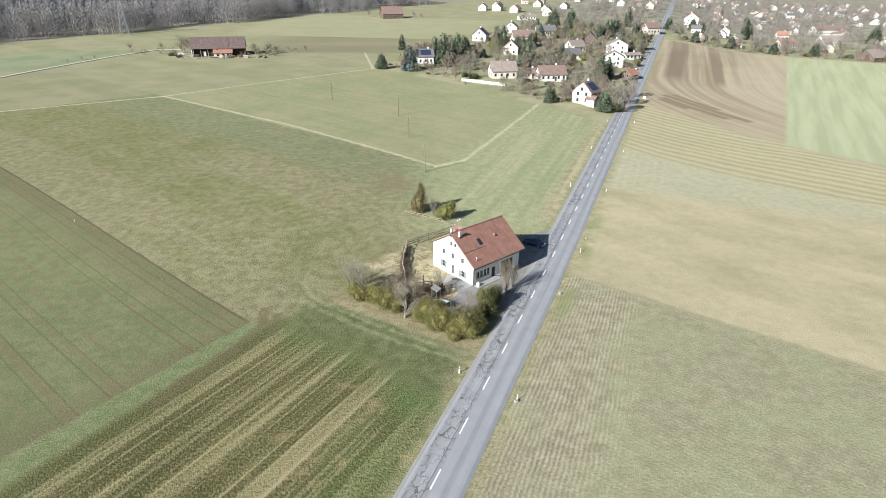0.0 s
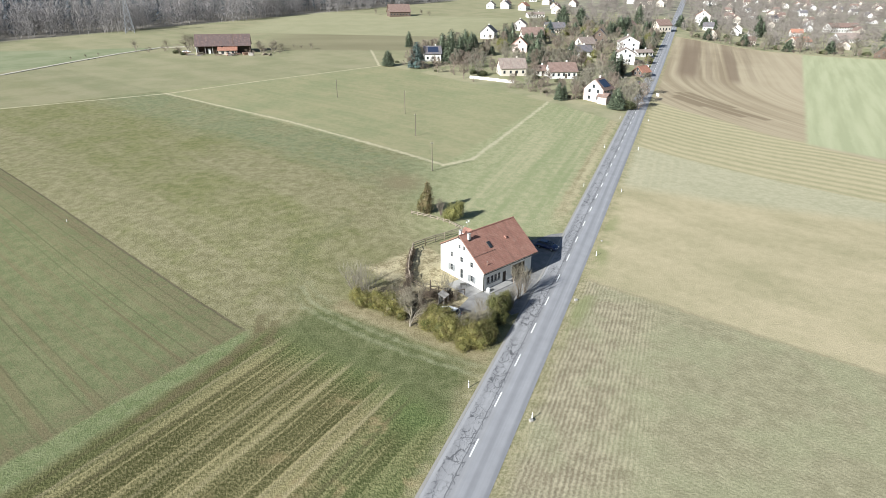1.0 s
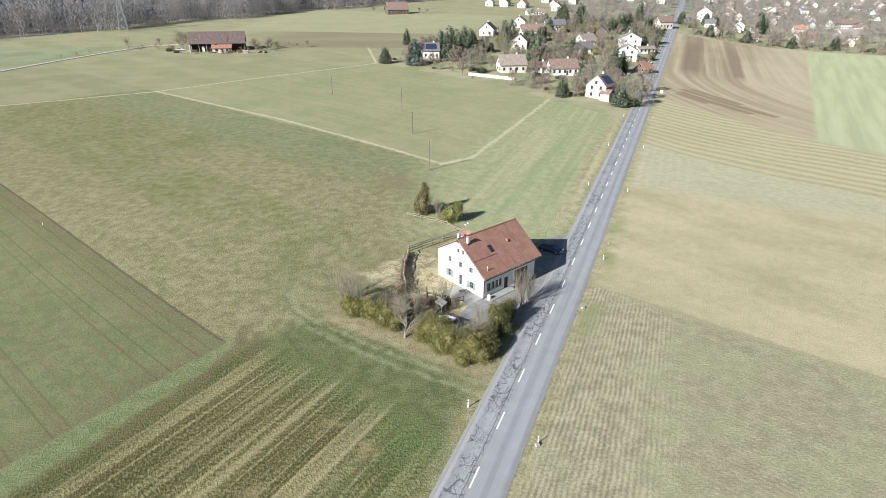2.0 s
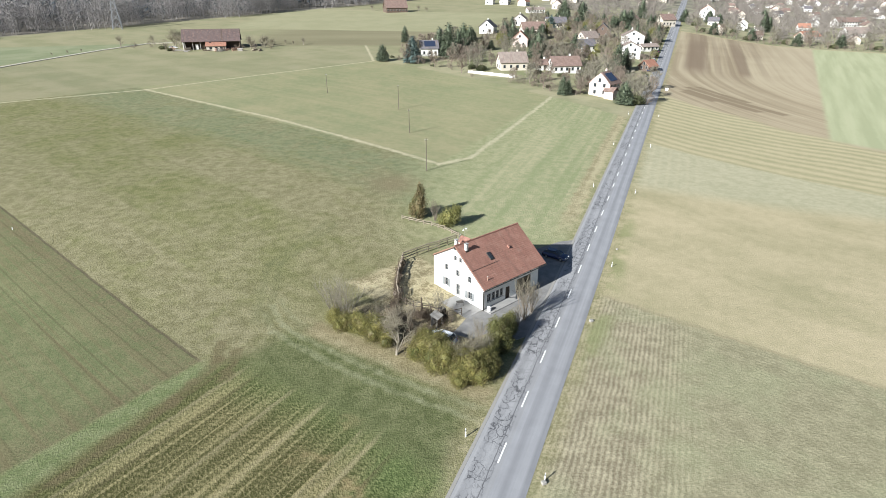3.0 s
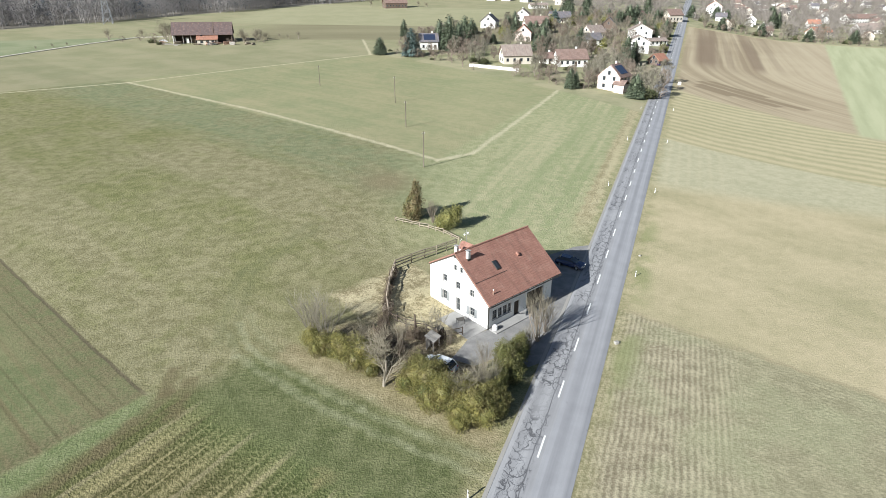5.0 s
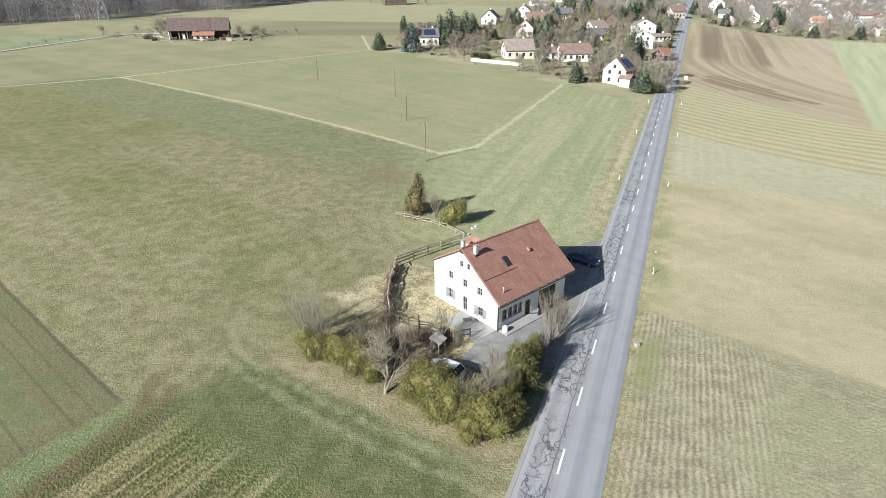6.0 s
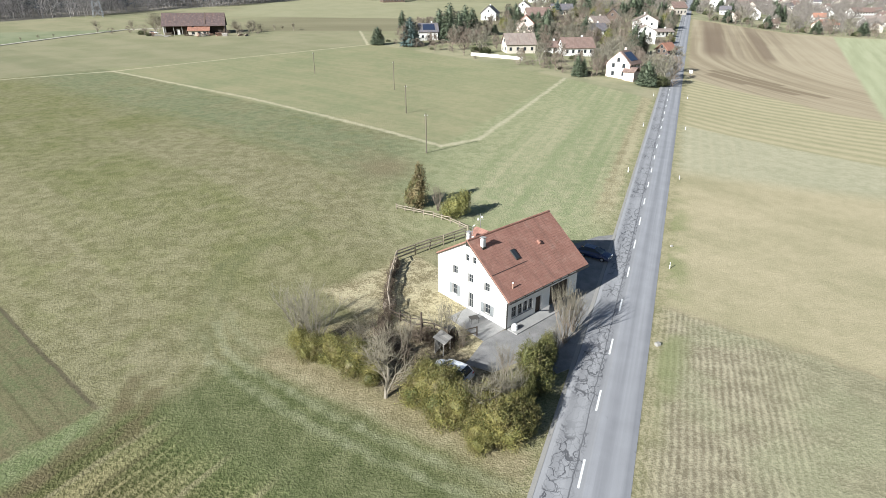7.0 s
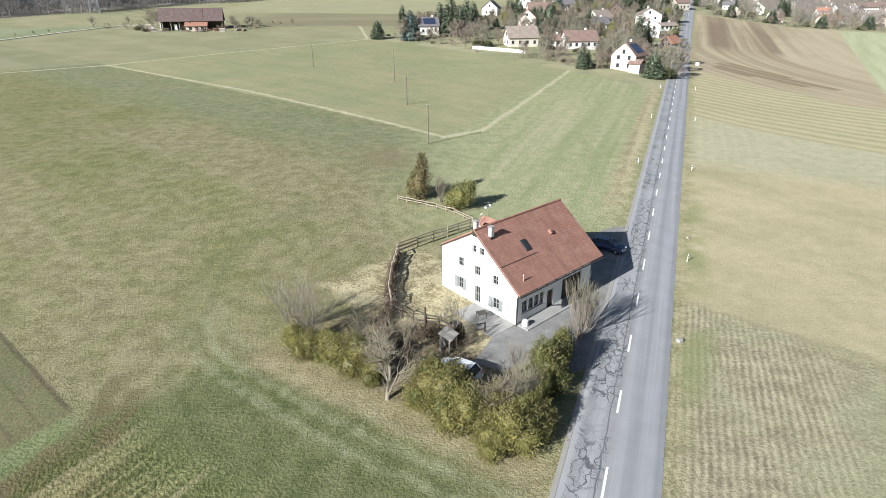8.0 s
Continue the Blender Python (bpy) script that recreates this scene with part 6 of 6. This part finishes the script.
def far_barn():
    """A long open-fronted barn: a white end wall, posts along the front, a firewall through the roof."""
    x, y = FARM
    w, d, eave, ridge = 31.0, 15.0, 4.6, 10.4
    b = thing("barn", on_ground(x, y, 18), "large old barn with a dark brown roof and an open front", "barn", "farm buildings")
    k = (ridge - eave) / (d / 2)

    def gable(name, x0, x1, material, rise=0.0):
        bm = bmesh.new()
        line = [(-d / 2, -1.0), (d / 2, -1.0), (d / 2, eave + rise), (0, ridge + rise - 0.15), (-d / 2, eave + rise)]
        rows = [[bm.verts.new((xx, yy, z)) for yy, z in line] for xx in (x0, x1)]
        bm.faces.new(rows[0][::-1])
        bm.faces.new(rows[1])
        for i in range(5):
            j = (i + 1) % 5
            bm.faces.new((rows[0][i], rows[0][j], rows[1][j], rows[1][i]))
        bmesh.ops.recalc_face_normals(bm, faces=bm.faces[:])
        part(name, bm, material, b)

    gable("gable_wall", -w / 2, -w / 2 + 0.4, WALLS[0])
    gable("firewall", w * 0.18, w * 0.18 + 0.4, WALLS[3], 0.35)
    gable("gable_wall", w / 2 - 0.4, w / 2, WALLS[3])
    part("back_wall", box(-w / 2 + 0.4, w / 2 - 0.4, d / 2 - 0.4, d / 2, -1.0, eave), WALLS[3], b)
    part("front_wall", box(w * 0.18 + 0.4, w / 2 - 0.4, -d / 2 + 1.4, -d / 2 + 1.7, -1.0, eave - 0.3), M_DARKWOOD, b)
    part("inner_wall", box(-w / 2 + 0.4, w * 0.18, -0.2, 0.2, -1.0, eave + 1.0), WALLS[3], b)
    for i in range(6):
        px = -w / 2 + 1.0 + i * 4.1
        part("post", box(px, px + 0.3, -d / 2 + 0.1, -d / 2 + 0.4, -1.0, eave - 0.1), M_GREYWOOD, b)
    part("beam", box(-w / 2 + 0.4, w * 0.18, -d / 2 + 0.05, -d / 2 + 0.35, eave - 0.35, eave - 0.05), M_DARKWOOD, b)
    o = 0.9
    ln = math.hypot(d / 2 + o, (d / 2 + o) * k)
    for s in (0, 1):
        r = part("roof_slope", box(-w / 2 - 0.6, w / 2 + 0.6, 0, ln, -0.22, 0.0, bevel=0.03), M_BARNROOF, b)
        r.matrix_basis = pose(0, (-1 if s == 0 else 1) * (d / 2 + o), eave - o * k + 0.12, math.degrees(math.atan(k)), 0, 180 * s)
    for px in (-9.0, -5.5, 12.0):
        part("hay_door", box(px, px + 1.6, -d / 2 + 0.9, -d / 2 + 1.1, -0.3, 2.6), WALLS[0] if px < -8 else M_DARKWOOD, b)
    ax, ay = x + 5.4, y - 8.4
    n = thing("farm_annex", on_ground(ax, ay, 18), "low cream farm annex with an orange tiled roof", "outbuilding", "farm buildings")
    part("wall", box(-5.2, 5.2, -2.8, 3.0, -1.0, 2.5), WALLS[1], n)
    r = part("roof_slope", box(-5.7, 5.7, 0, 7.2, -0.18, 0.0, bevel=0.02), ROOFS[2], n)
    r.matrix_basis = pose(0, -3.4, 2.35, 20, 0, 0)
    part("roof_window", box(-3.6, -2.6, 4.6, 5.6, 0.0, 0.1), M_PANE, r)
    for px in (-3.6, -0.6, 2.2):
        part("window", box(px, px + 1.5, -2.85, -2.7, 0.5, 1.9), M_PANE, n)
    part("door", box(4.0, 4.9, -2.86, -2.7, -0.2, 2.0), M_DARKWOOD, n)
    # stacks of sawn wood, planks and rubble lying about the yard
    rng = random.Random(8)
    for i in range(15):
        px, py = x + rng.uniform(-22, 34), y - 9.0 - rng.uniform(2.5, 7.0) + (3.0 if i % 3 else 0.0)
        if abs(px - ax) < 6.5 and py > ay - 3.6:
            py = ay - 5.0
        st = thing("timber_stack", on_ground(px, py, rng.uniform(0, 90)), "stack of sawn pale timber lying in the farm yard", "timber", "farm yard stacks")
        for j in range(rng.randint(3, 6)):
            wd = rng.uniform(0.9, 2.4)
            part("beam", box(-wd, wd, -0.5 + 0.25 * (j % 2), 0.3 + 0.25 * (j % 2), j * 0.28 - 0.1, j * 0.28 + 0.16, bevel=0.03), (M_GREYWOOD, M_TIMBER, M_TERRACOTTA)[i % 3], st)
    car(on_ground(x - 22.5, y - 3.0, 10), "white car parked beside the far barn", M_CARWHITE, 4.6)


FARM = (-148.6, 362.5)
far_barn()


def pylon(x, y, hgt, turn):
    """A lattice power pylon: four legs, cross bracing and three cross-arms."""
    p = thing("power_pylon", on_ground(x, y, turn), "tall grey steel lattice power pylon before the wood", "pylon")
    lv = [(0.0, 3.2), (0.16, 2.6), (0.31, 2.05), (0.45, 1.55), (0.57, 1.15), (0.68, 0.9), (0.79, 0.75), (0.9, 0.6), (1.0, 0.15)]
    corners = [(-1, -1), (1, -1), (1, 1), (-1, 1)]
    for cx, cy in corners:
        bm = bmesh.new()
        for (a, wa), (b, wb) in zip(lv, lv[1:]):
            add_tube(bm, (cx * wa, cy * wa, a * hgt - (0.3 if a == 0 else 0)), (cx * wb, cy * wb, b * hgt), 0.17, 0.15, 4, caps=False)
        part("leg", bm, M_PYLON, p)
    for i in range(4):
        c, e = corners[i], corners[(i + 1) % 4]
        bm = bmesh.new()
        for (a, wa), (b, wb) in zip(lv[:-1], lv[1:]):
            add_tube(bm, (c[0] * wa, c[1] * wa, a * hgt), (e[0] * wb, e[1] * wb, b * hgt), 0.09, 0.09, 4, caps=False)
            add_tube(bm, (e[0] * wa, e[1] * wa, a * hgt), (c[0] * wb, c[1] * wb, b * hgt), 0.09, 0.09, 4, caps=False)
        tagged(part("bracing", bm, M_PYLON, p), kind="stuff")
    for f, ln in ((0.68, 5.0), (0.79, 6.5), (0.9, 4.5)):
        bm = bmesh.new()
        for sx in (-1, 1):
            for sy in (-0.6, 0.6):
                add_tube(bm, (0.6 * sx, sy, f * hgt), (ln * sx, 0, f * hgt), 0.1, 0.08, 4, caps=False)
                add_tube(bm, (0.5 * sx, sy, f * hgt + 1.6), (ln * sx, 0, f * hgt), 0.1, 0.08, 4, caps=False)
        part("cross_arm", bm, M_PYLON, p)


M_PYLON = plain("pylon_steel", (0.30, 0.31, 0.33), 0.6, 0.4)
pylon(-258.0, 455.0, 35.0, 25)
village_house(-66.0, 590.0, 20, 20.0, 14.0, 4.0, 10.5, WOODW, BROWN, "distant farmhouse with a large red roof")

# ---- village trees ----
TREES = "village trees"
c1 = conifer("conifer", on_ground(-8.0, 324.0), 31, 18.0, 4.6, "tall dark green spruce at the village edge", M_NEEDLE, group=TREES, count=1100, leaf=0.95, round_top=0.85)
c2 = conifer("conifer", on_ground(-25.6, 309.5), 32, 13.0, 4.6, "blue-green fir tree beside a house", M_BLUEFIR, group=TREES, count=1000, leaf=0.9, round_top=0.4)
c3 = conifer("conifer", on_ground(38.5, 327.0), 33, 13.5, 5.2, "broad dark green pine", M_NEEDLE, group=TREES, count=1100, leaf=0.95, round_top=0.9)
o1 = shrub("bush", on_ground(63.0, 229.8, 0, 0.7), 41, [(0, 0, 2.4, 3.2, 2.6), (2.6, 0.6, 2.0, 2.6, 2.2), (-2.4, -0.3, 1.8, 2.4, 2.0), (4.6, 1.4, 1.6, 2.2, 1.9)], 2600, 0.42, M_EVERGREEN, M_BARK, "large rounded evergreen bush by the road", "bush", TREES)
o2 = shrub("bush", on_ground(73.0, 300.0, 0, 1.0), 42, [(0, 0, 3.0, 2.4, 3.4), (1.6, 0.5, 2.2, 2.0, 2.4)], 1600, 0.42, M_OLIVE, M_BARK, "yellow-green leafy garden tree", "bush", TREES)
t1 = far_tree("bare_tree", on_ground(80.0, 262.0), 51, 9.5, 3.6, "leafless grey-brown garden tree", M_VILLTWIG, group=TREES)
t2 = far_tree("bare_tree", on_ground(74.5, 246.0), 52, 8.0, 3.4, "leafless reddish-brown garden tree", M_TWIGRED, group=TREES)
t3 = far_tree("scrub", on_ground(-20.0, 313.0), 53, 3.6, 3.2, "leafless brown garden scrub", M_TWIGRED, "scrub", TREES, base=0.02)
for src, x, y, a, s in ((c1, -13.5, 339, 40, 0.8), (c1, -0.5, 350, 90, 0.85), (c1, 3.0, 346, 10, 0.8), (c1, -3.5, 336, 200, 0.75), (c1, -37.0, 387, 70, 0.55), (c1, 28.5, 374, 150, 0.75), (c3, -41.3, 314, 30, 0.62),
                        (c1, 38.2, 237.5, 0, 0.42), (c1, 40.4, 238.5, 80, 0.34), (c3, 59.6, 229.2, 15, 0.62), (t1, 66.0, 231.5, 200, 1.05), (c3, 117, 469, 0, 1.0), (c3, 83, 533, 90, 1.1), (c3, 95, 514, 40, 1.1), (c1, 73, 297, 10, 0.75), (c1, 79, 306, 100, 0.6),
                        (c3, 125, 480, 50, 0.95), (c2, 60, 440, 20, 0.9), (c3, 50, 408, 200, 0.7), (c1, 150, 540, 30, 0.9), (c3, 26, 402, 60, 0.8), (c1, 256, 545, 10, 0.8), (c1, 262, 548, 60, 0.75), (c3, 300, 640, 0, 1.0),
                        (c1, 356, 520, 0, 0.9), (c3, 360, 528, 0, 1.0), (c3, 215, 560, 30, 0.8), (c3, 222, 556, 200, 0.7), (c1, -27.5, 330, 60, 0.45), (c1, 140, 470, 0, 0.6), (c3, 188, 545, 0, 0.8),
                        (o1, 57, 286, 100, 0.6), (o1, 8.0, 286, 40, 0.75), (o1, 33.5, 281, 10, 0.5), (o1, 44, 276, 160, 0.5), (o1, 4.0, 292, 220, 0.6), (o1, -16, 316, 70, 0.5), (o1, 205, 512, 30, 1.1), (o1, 214, 504, 200, 1.0),
                        (o1, 250, 476, 20, 0.7), (o1, 282, 462, 100, 0.7), (o2, 80, 330, 10, 0.9), (o2, 66, 322, 50, 0.8), (o2, 106, 350, 0, 0.7), (t1, 66.5, 241.5, 30, 0.75), (t1, 70.5, 247, 130, 0.85), (t2, 49.0, 247, 30, 0.8), (t1, 53, 258, 80, 0.9), (t2, 65, 256, 10, 0.9), (t3, 47, 242, 0, 0.8), (t3, 66, 234.5, 50, 0.9), (o1, 43, 243, 15, 0.35), (t2, 41, 250, 80, 0.8), (t3, 43.5, 238.5, 20, 1.0), (t2, 45.5, 240.5, 70, 0.75), (t3, 34.0, 243.0, 10, 1.0), (t2, 32.0, 247.0, 100, 0.8), (t1, 69.5, 235.5, 40, 0.8), (t3, 69.0, 231.0, 90, 1.1), (t1, 30, 262, 0, 0.8), (t2, 37, 266, 50, 0.9), (o1, 190, 524, 0, 1.0)):
    copy_thing(src, on_ground(x, y, a, s))
rng = random.Random(21)
spots = []
shown = [(57.8, 244), (22.5, 292.5), (46.5, 290), (91, 346), (103.5, 389), (-19, 335), (16, 434), (33, 371), (76, 389), (91, 309), (109, 374), (46, 428), (12, 274)]


def near_house(x, y, a, b):
    """Whether a tree at x, y would stand on the house at a, b or close before its open front."""
    return math.hypot(x - a, y - b) < 9 or (abs(x - a * (y + 20) / (b + 20)) < 7 and -20 < y - b < 0)



for _ in range(9000):
    v, u = rng.uniform(205, 470 if rng.random() < 0.6 else 1150), -rng.uniform(5.5, 150)
    if rng.random() < 0.5:
        v, u = rng.uniform(490, 1250), rng.uniform(7, 420)
    x, y = along(v, u)
    if u < 0 and ((x + 45) * (236.5 - 318) - (y - 318) * 75.0) > -3.0 * 110:
        continue
    if u < 0 and (x < -30 or (x - -45) * 222 - (y - 318) * 105 < 5 * 245):
        continue
    if u > 0 and (x - 171.8) * 0.5045 + (y - 477.5) * 0.8634 < 9:
        continue
    if 395 < x < 480 and 600 < y < 700:
        continue
    if any(math.hypot(x - a, y - b) < (3.3 if v < 480 else 4.2) for a, b in spots) or any(math.hypot(x - a, y - b) < 7 for a, b in taken):
        continue
    if v < 480 and (rng.random() < 0.12 or any(near_house(x, y, a, b) for a, b in shown)):
        continue
    spots.append((x, y))
    if v > 480:
        continue
    src = rng.choice((t1, b1, t2, t2, b1, t3, t3, t1, o1, c3, t2, c1, o2, t3, b1) if v > 300 else (t1, t2, t3, t2, t1, t3, t1))
    copy_thing(src, on_ground(x, y, rng.uniform(0, 360), rng.uniform(0.65, 1.15) * (0.6 if src in (o1, c1, c3) else 1.0)))
    if len(spots) > 1500:
        break
for i in range(60):
    if i % 7 != 3:
        copy_thing(o1 if i % 3 else t3, on_ground(*along(232 + i * 5.3, -6.0 - 0.8 * math.sin(i * 1.7)), i * 47, 0.34 if i % 3 else 0.5))
for i in range(26):
    if 11 < i < 21:
        continue
    copy_thing(t3 if i % 4 else o1, on_ground(-38 + i * 3.0 + math.sin(i * 2.1), 323.5 - i * 3.15 + 2.0 * math.cos(i * 1.3), i * 61, 0.55 if i % 4 else 0.3))
for i in range(34):
    copy_thing(t3 if i % 3 else t2, on_ground(176 + i * 3.6, 481 - i * 2.1 + 2 * math.sin(i), i * 61, 0.75 if i % 3 else 0.6))
for i in range(26):
    copy_thing((t1, t2, o1, t1, c3)[i * 7 % 5], on_ground(179 + i * 4.9 + math.sin(i * 3.1), 489 - i * 2.86 + 4 * math.sin(i * 1.9), i * 73, (1.1, 1.0, 0.8, 1.25, 0.7)[i * 7 % 5]))


def far_gardens():
    """The leafless garden trees of the farther streets."""
    r = np.random.default_rng(5)
    verts, faces = [], []
    for x, y in spots:
        if RS * (x - RX) + RC * (y - RY) <= 480:
            continue
        for _ in range(2):
            x, y = x + r.normal() * 3, y + r.normal() * 3
            z, hgt, rad = ground_z(x, y), 6.0 + 5 * r.random(), 2.8 + 2 * r.random()
            n = len(verts)
            verts += [(x - 0.2, y, z - 0.4), (x + 0.2, y, z - 0.4), (x, y, z + hgt * 0.8)]
            faces.append((n, n + 1, n + 2))
            for _k in range(115):
                a, q = r.random() * 6.283, r.random()
                rr = rad * math.sqrt(max(0.05, 1 - (2 * abs(q - 0.42)) ** 2 * 0.7)) * r.random() ** 0.45
                p = np.array((x + math.cos(a) * rr, y + math.sin(a) * rr, z + hgt * (0.1 + 0.85 * q)))
                d = np.array((math.cos(a) * 0.8 + r.normal() * 0.4, math.sin(a) * 0.8 + r.normal() * 0.4, 0.9)) * hgt * 0.09
                s = np.array((r.normal(), r.normal(), 0.3 * r.normal())) * 0.13
                n = len(verts)
                verts += [tuple(p - d - s), tuple(p - d + s), tuple(p + d)]
                faces.append((n, n + 1, n + 2))
    tagged(mesh_part("garden_trees", verts, faces, M_GARDENTWIG), "leafless garden trees among the far houses", "trees", kind="stuff")


far_gardens()
# trees and scrub round the far farm and along its track
for src, x, y, a, s in ((b1, -173, 366, 0, 1.75), (b1, -168, 372, 120, 1.4), (b1, -118, 364, 60, 1.1), (b1, -123, 358, 160, 0.9), (b1, -189, 372, 70, 1.0), (b1, -205.5, 364, 40, 1.15), (b1, -169, 362, 20, 1.25), (b1, -174, 368, 150, 1.3), (b1, -125.5, 361, 75, 1.0), (b1, -119, 361, 15, 0.9), (t3, -165, 346, 0, 0.9), (t3, -127, 350, 60, 0.9), (t3, -121, 354, 110, 1.0), (t3, -113, 358, 20, 0.9), (t3, -180, 366, 50, 1.2), (t3, -187, 364, 0, 1.0), (t3, -195, 360, 80, 0.9), (b1, -225, 330, 30, 0.3), (b1, -221, 338, 80, 0.35), (b1, -218, 345, 10, 0.3), (b1, -127, 366, 60, 1.1), (b1, -120, 372, 10, 1.0),
                        (b1, -114, 368, 90, 0.8), (b1, -98, 375, 20, 0.7), (b1, -104, 376, 140, 0.45), (b1, -110, 379, 50, 0.45), (o1, -176, 356, 0, 0.6), (o1, -169, 350, 70, 0.5), (b1, -172, 351, 0, 0.7), (b1, -90, 600, 0, 1.0), (b1, -36, 588, 80, 0.8), (b1, -45, 596, 0, 0.9)):
    copy_thing(src, on_ground(x, y, a, s))


# ---- the wood ----
def wood():
    r = np.random.default_rng(77)
    for pick, material, label in (("bare", M_FARTWIG, "leafless grey-brown wood at the foot of the hill"), ("dark", M_HAZENEEDLE, "dark conifers standing in the far wood")):
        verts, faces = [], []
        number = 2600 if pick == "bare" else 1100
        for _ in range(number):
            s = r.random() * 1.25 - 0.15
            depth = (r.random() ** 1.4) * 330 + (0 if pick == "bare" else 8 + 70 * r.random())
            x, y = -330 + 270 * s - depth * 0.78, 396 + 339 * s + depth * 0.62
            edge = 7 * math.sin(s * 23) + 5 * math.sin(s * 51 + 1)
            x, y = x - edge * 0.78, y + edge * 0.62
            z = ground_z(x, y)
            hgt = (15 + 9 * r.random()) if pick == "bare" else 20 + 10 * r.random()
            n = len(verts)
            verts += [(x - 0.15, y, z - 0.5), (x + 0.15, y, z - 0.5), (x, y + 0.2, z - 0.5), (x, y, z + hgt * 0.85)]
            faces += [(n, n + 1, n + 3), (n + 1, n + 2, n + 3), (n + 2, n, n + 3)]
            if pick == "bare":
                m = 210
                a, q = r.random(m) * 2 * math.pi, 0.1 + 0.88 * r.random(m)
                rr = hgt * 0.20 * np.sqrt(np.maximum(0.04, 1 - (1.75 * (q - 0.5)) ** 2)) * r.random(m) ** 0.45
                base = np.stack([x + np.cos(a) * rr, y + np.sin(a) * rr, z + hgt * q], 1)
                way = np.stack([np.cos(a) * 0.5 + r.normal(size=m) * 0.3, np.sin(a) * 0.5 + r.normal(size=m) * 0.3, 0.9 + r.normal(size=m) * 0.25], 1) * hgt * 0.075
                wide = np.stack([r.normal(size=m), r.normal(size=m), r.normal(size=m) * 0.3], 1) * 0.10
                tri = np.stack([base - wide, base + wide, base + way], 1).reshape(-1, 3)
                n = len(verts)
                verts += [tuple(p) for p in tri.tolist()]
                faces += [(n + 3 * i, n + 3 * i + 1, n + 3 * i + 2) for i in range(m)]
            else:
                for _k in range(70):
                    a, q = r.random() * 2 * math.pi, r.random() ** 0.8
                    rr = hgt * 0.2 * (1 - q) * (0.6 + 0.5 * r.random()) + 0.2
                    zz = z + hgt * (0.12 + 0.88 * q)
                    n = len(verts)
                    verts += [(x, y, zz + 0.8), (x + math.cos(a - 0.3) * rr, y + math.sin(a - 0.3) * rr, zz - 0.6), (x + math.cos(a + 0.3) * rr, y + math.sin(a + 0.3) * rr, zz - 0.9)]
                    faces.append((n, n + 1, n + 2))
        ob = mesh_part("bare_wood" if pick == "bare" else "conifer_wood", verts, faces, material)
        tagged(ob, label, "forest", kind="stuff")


wood()
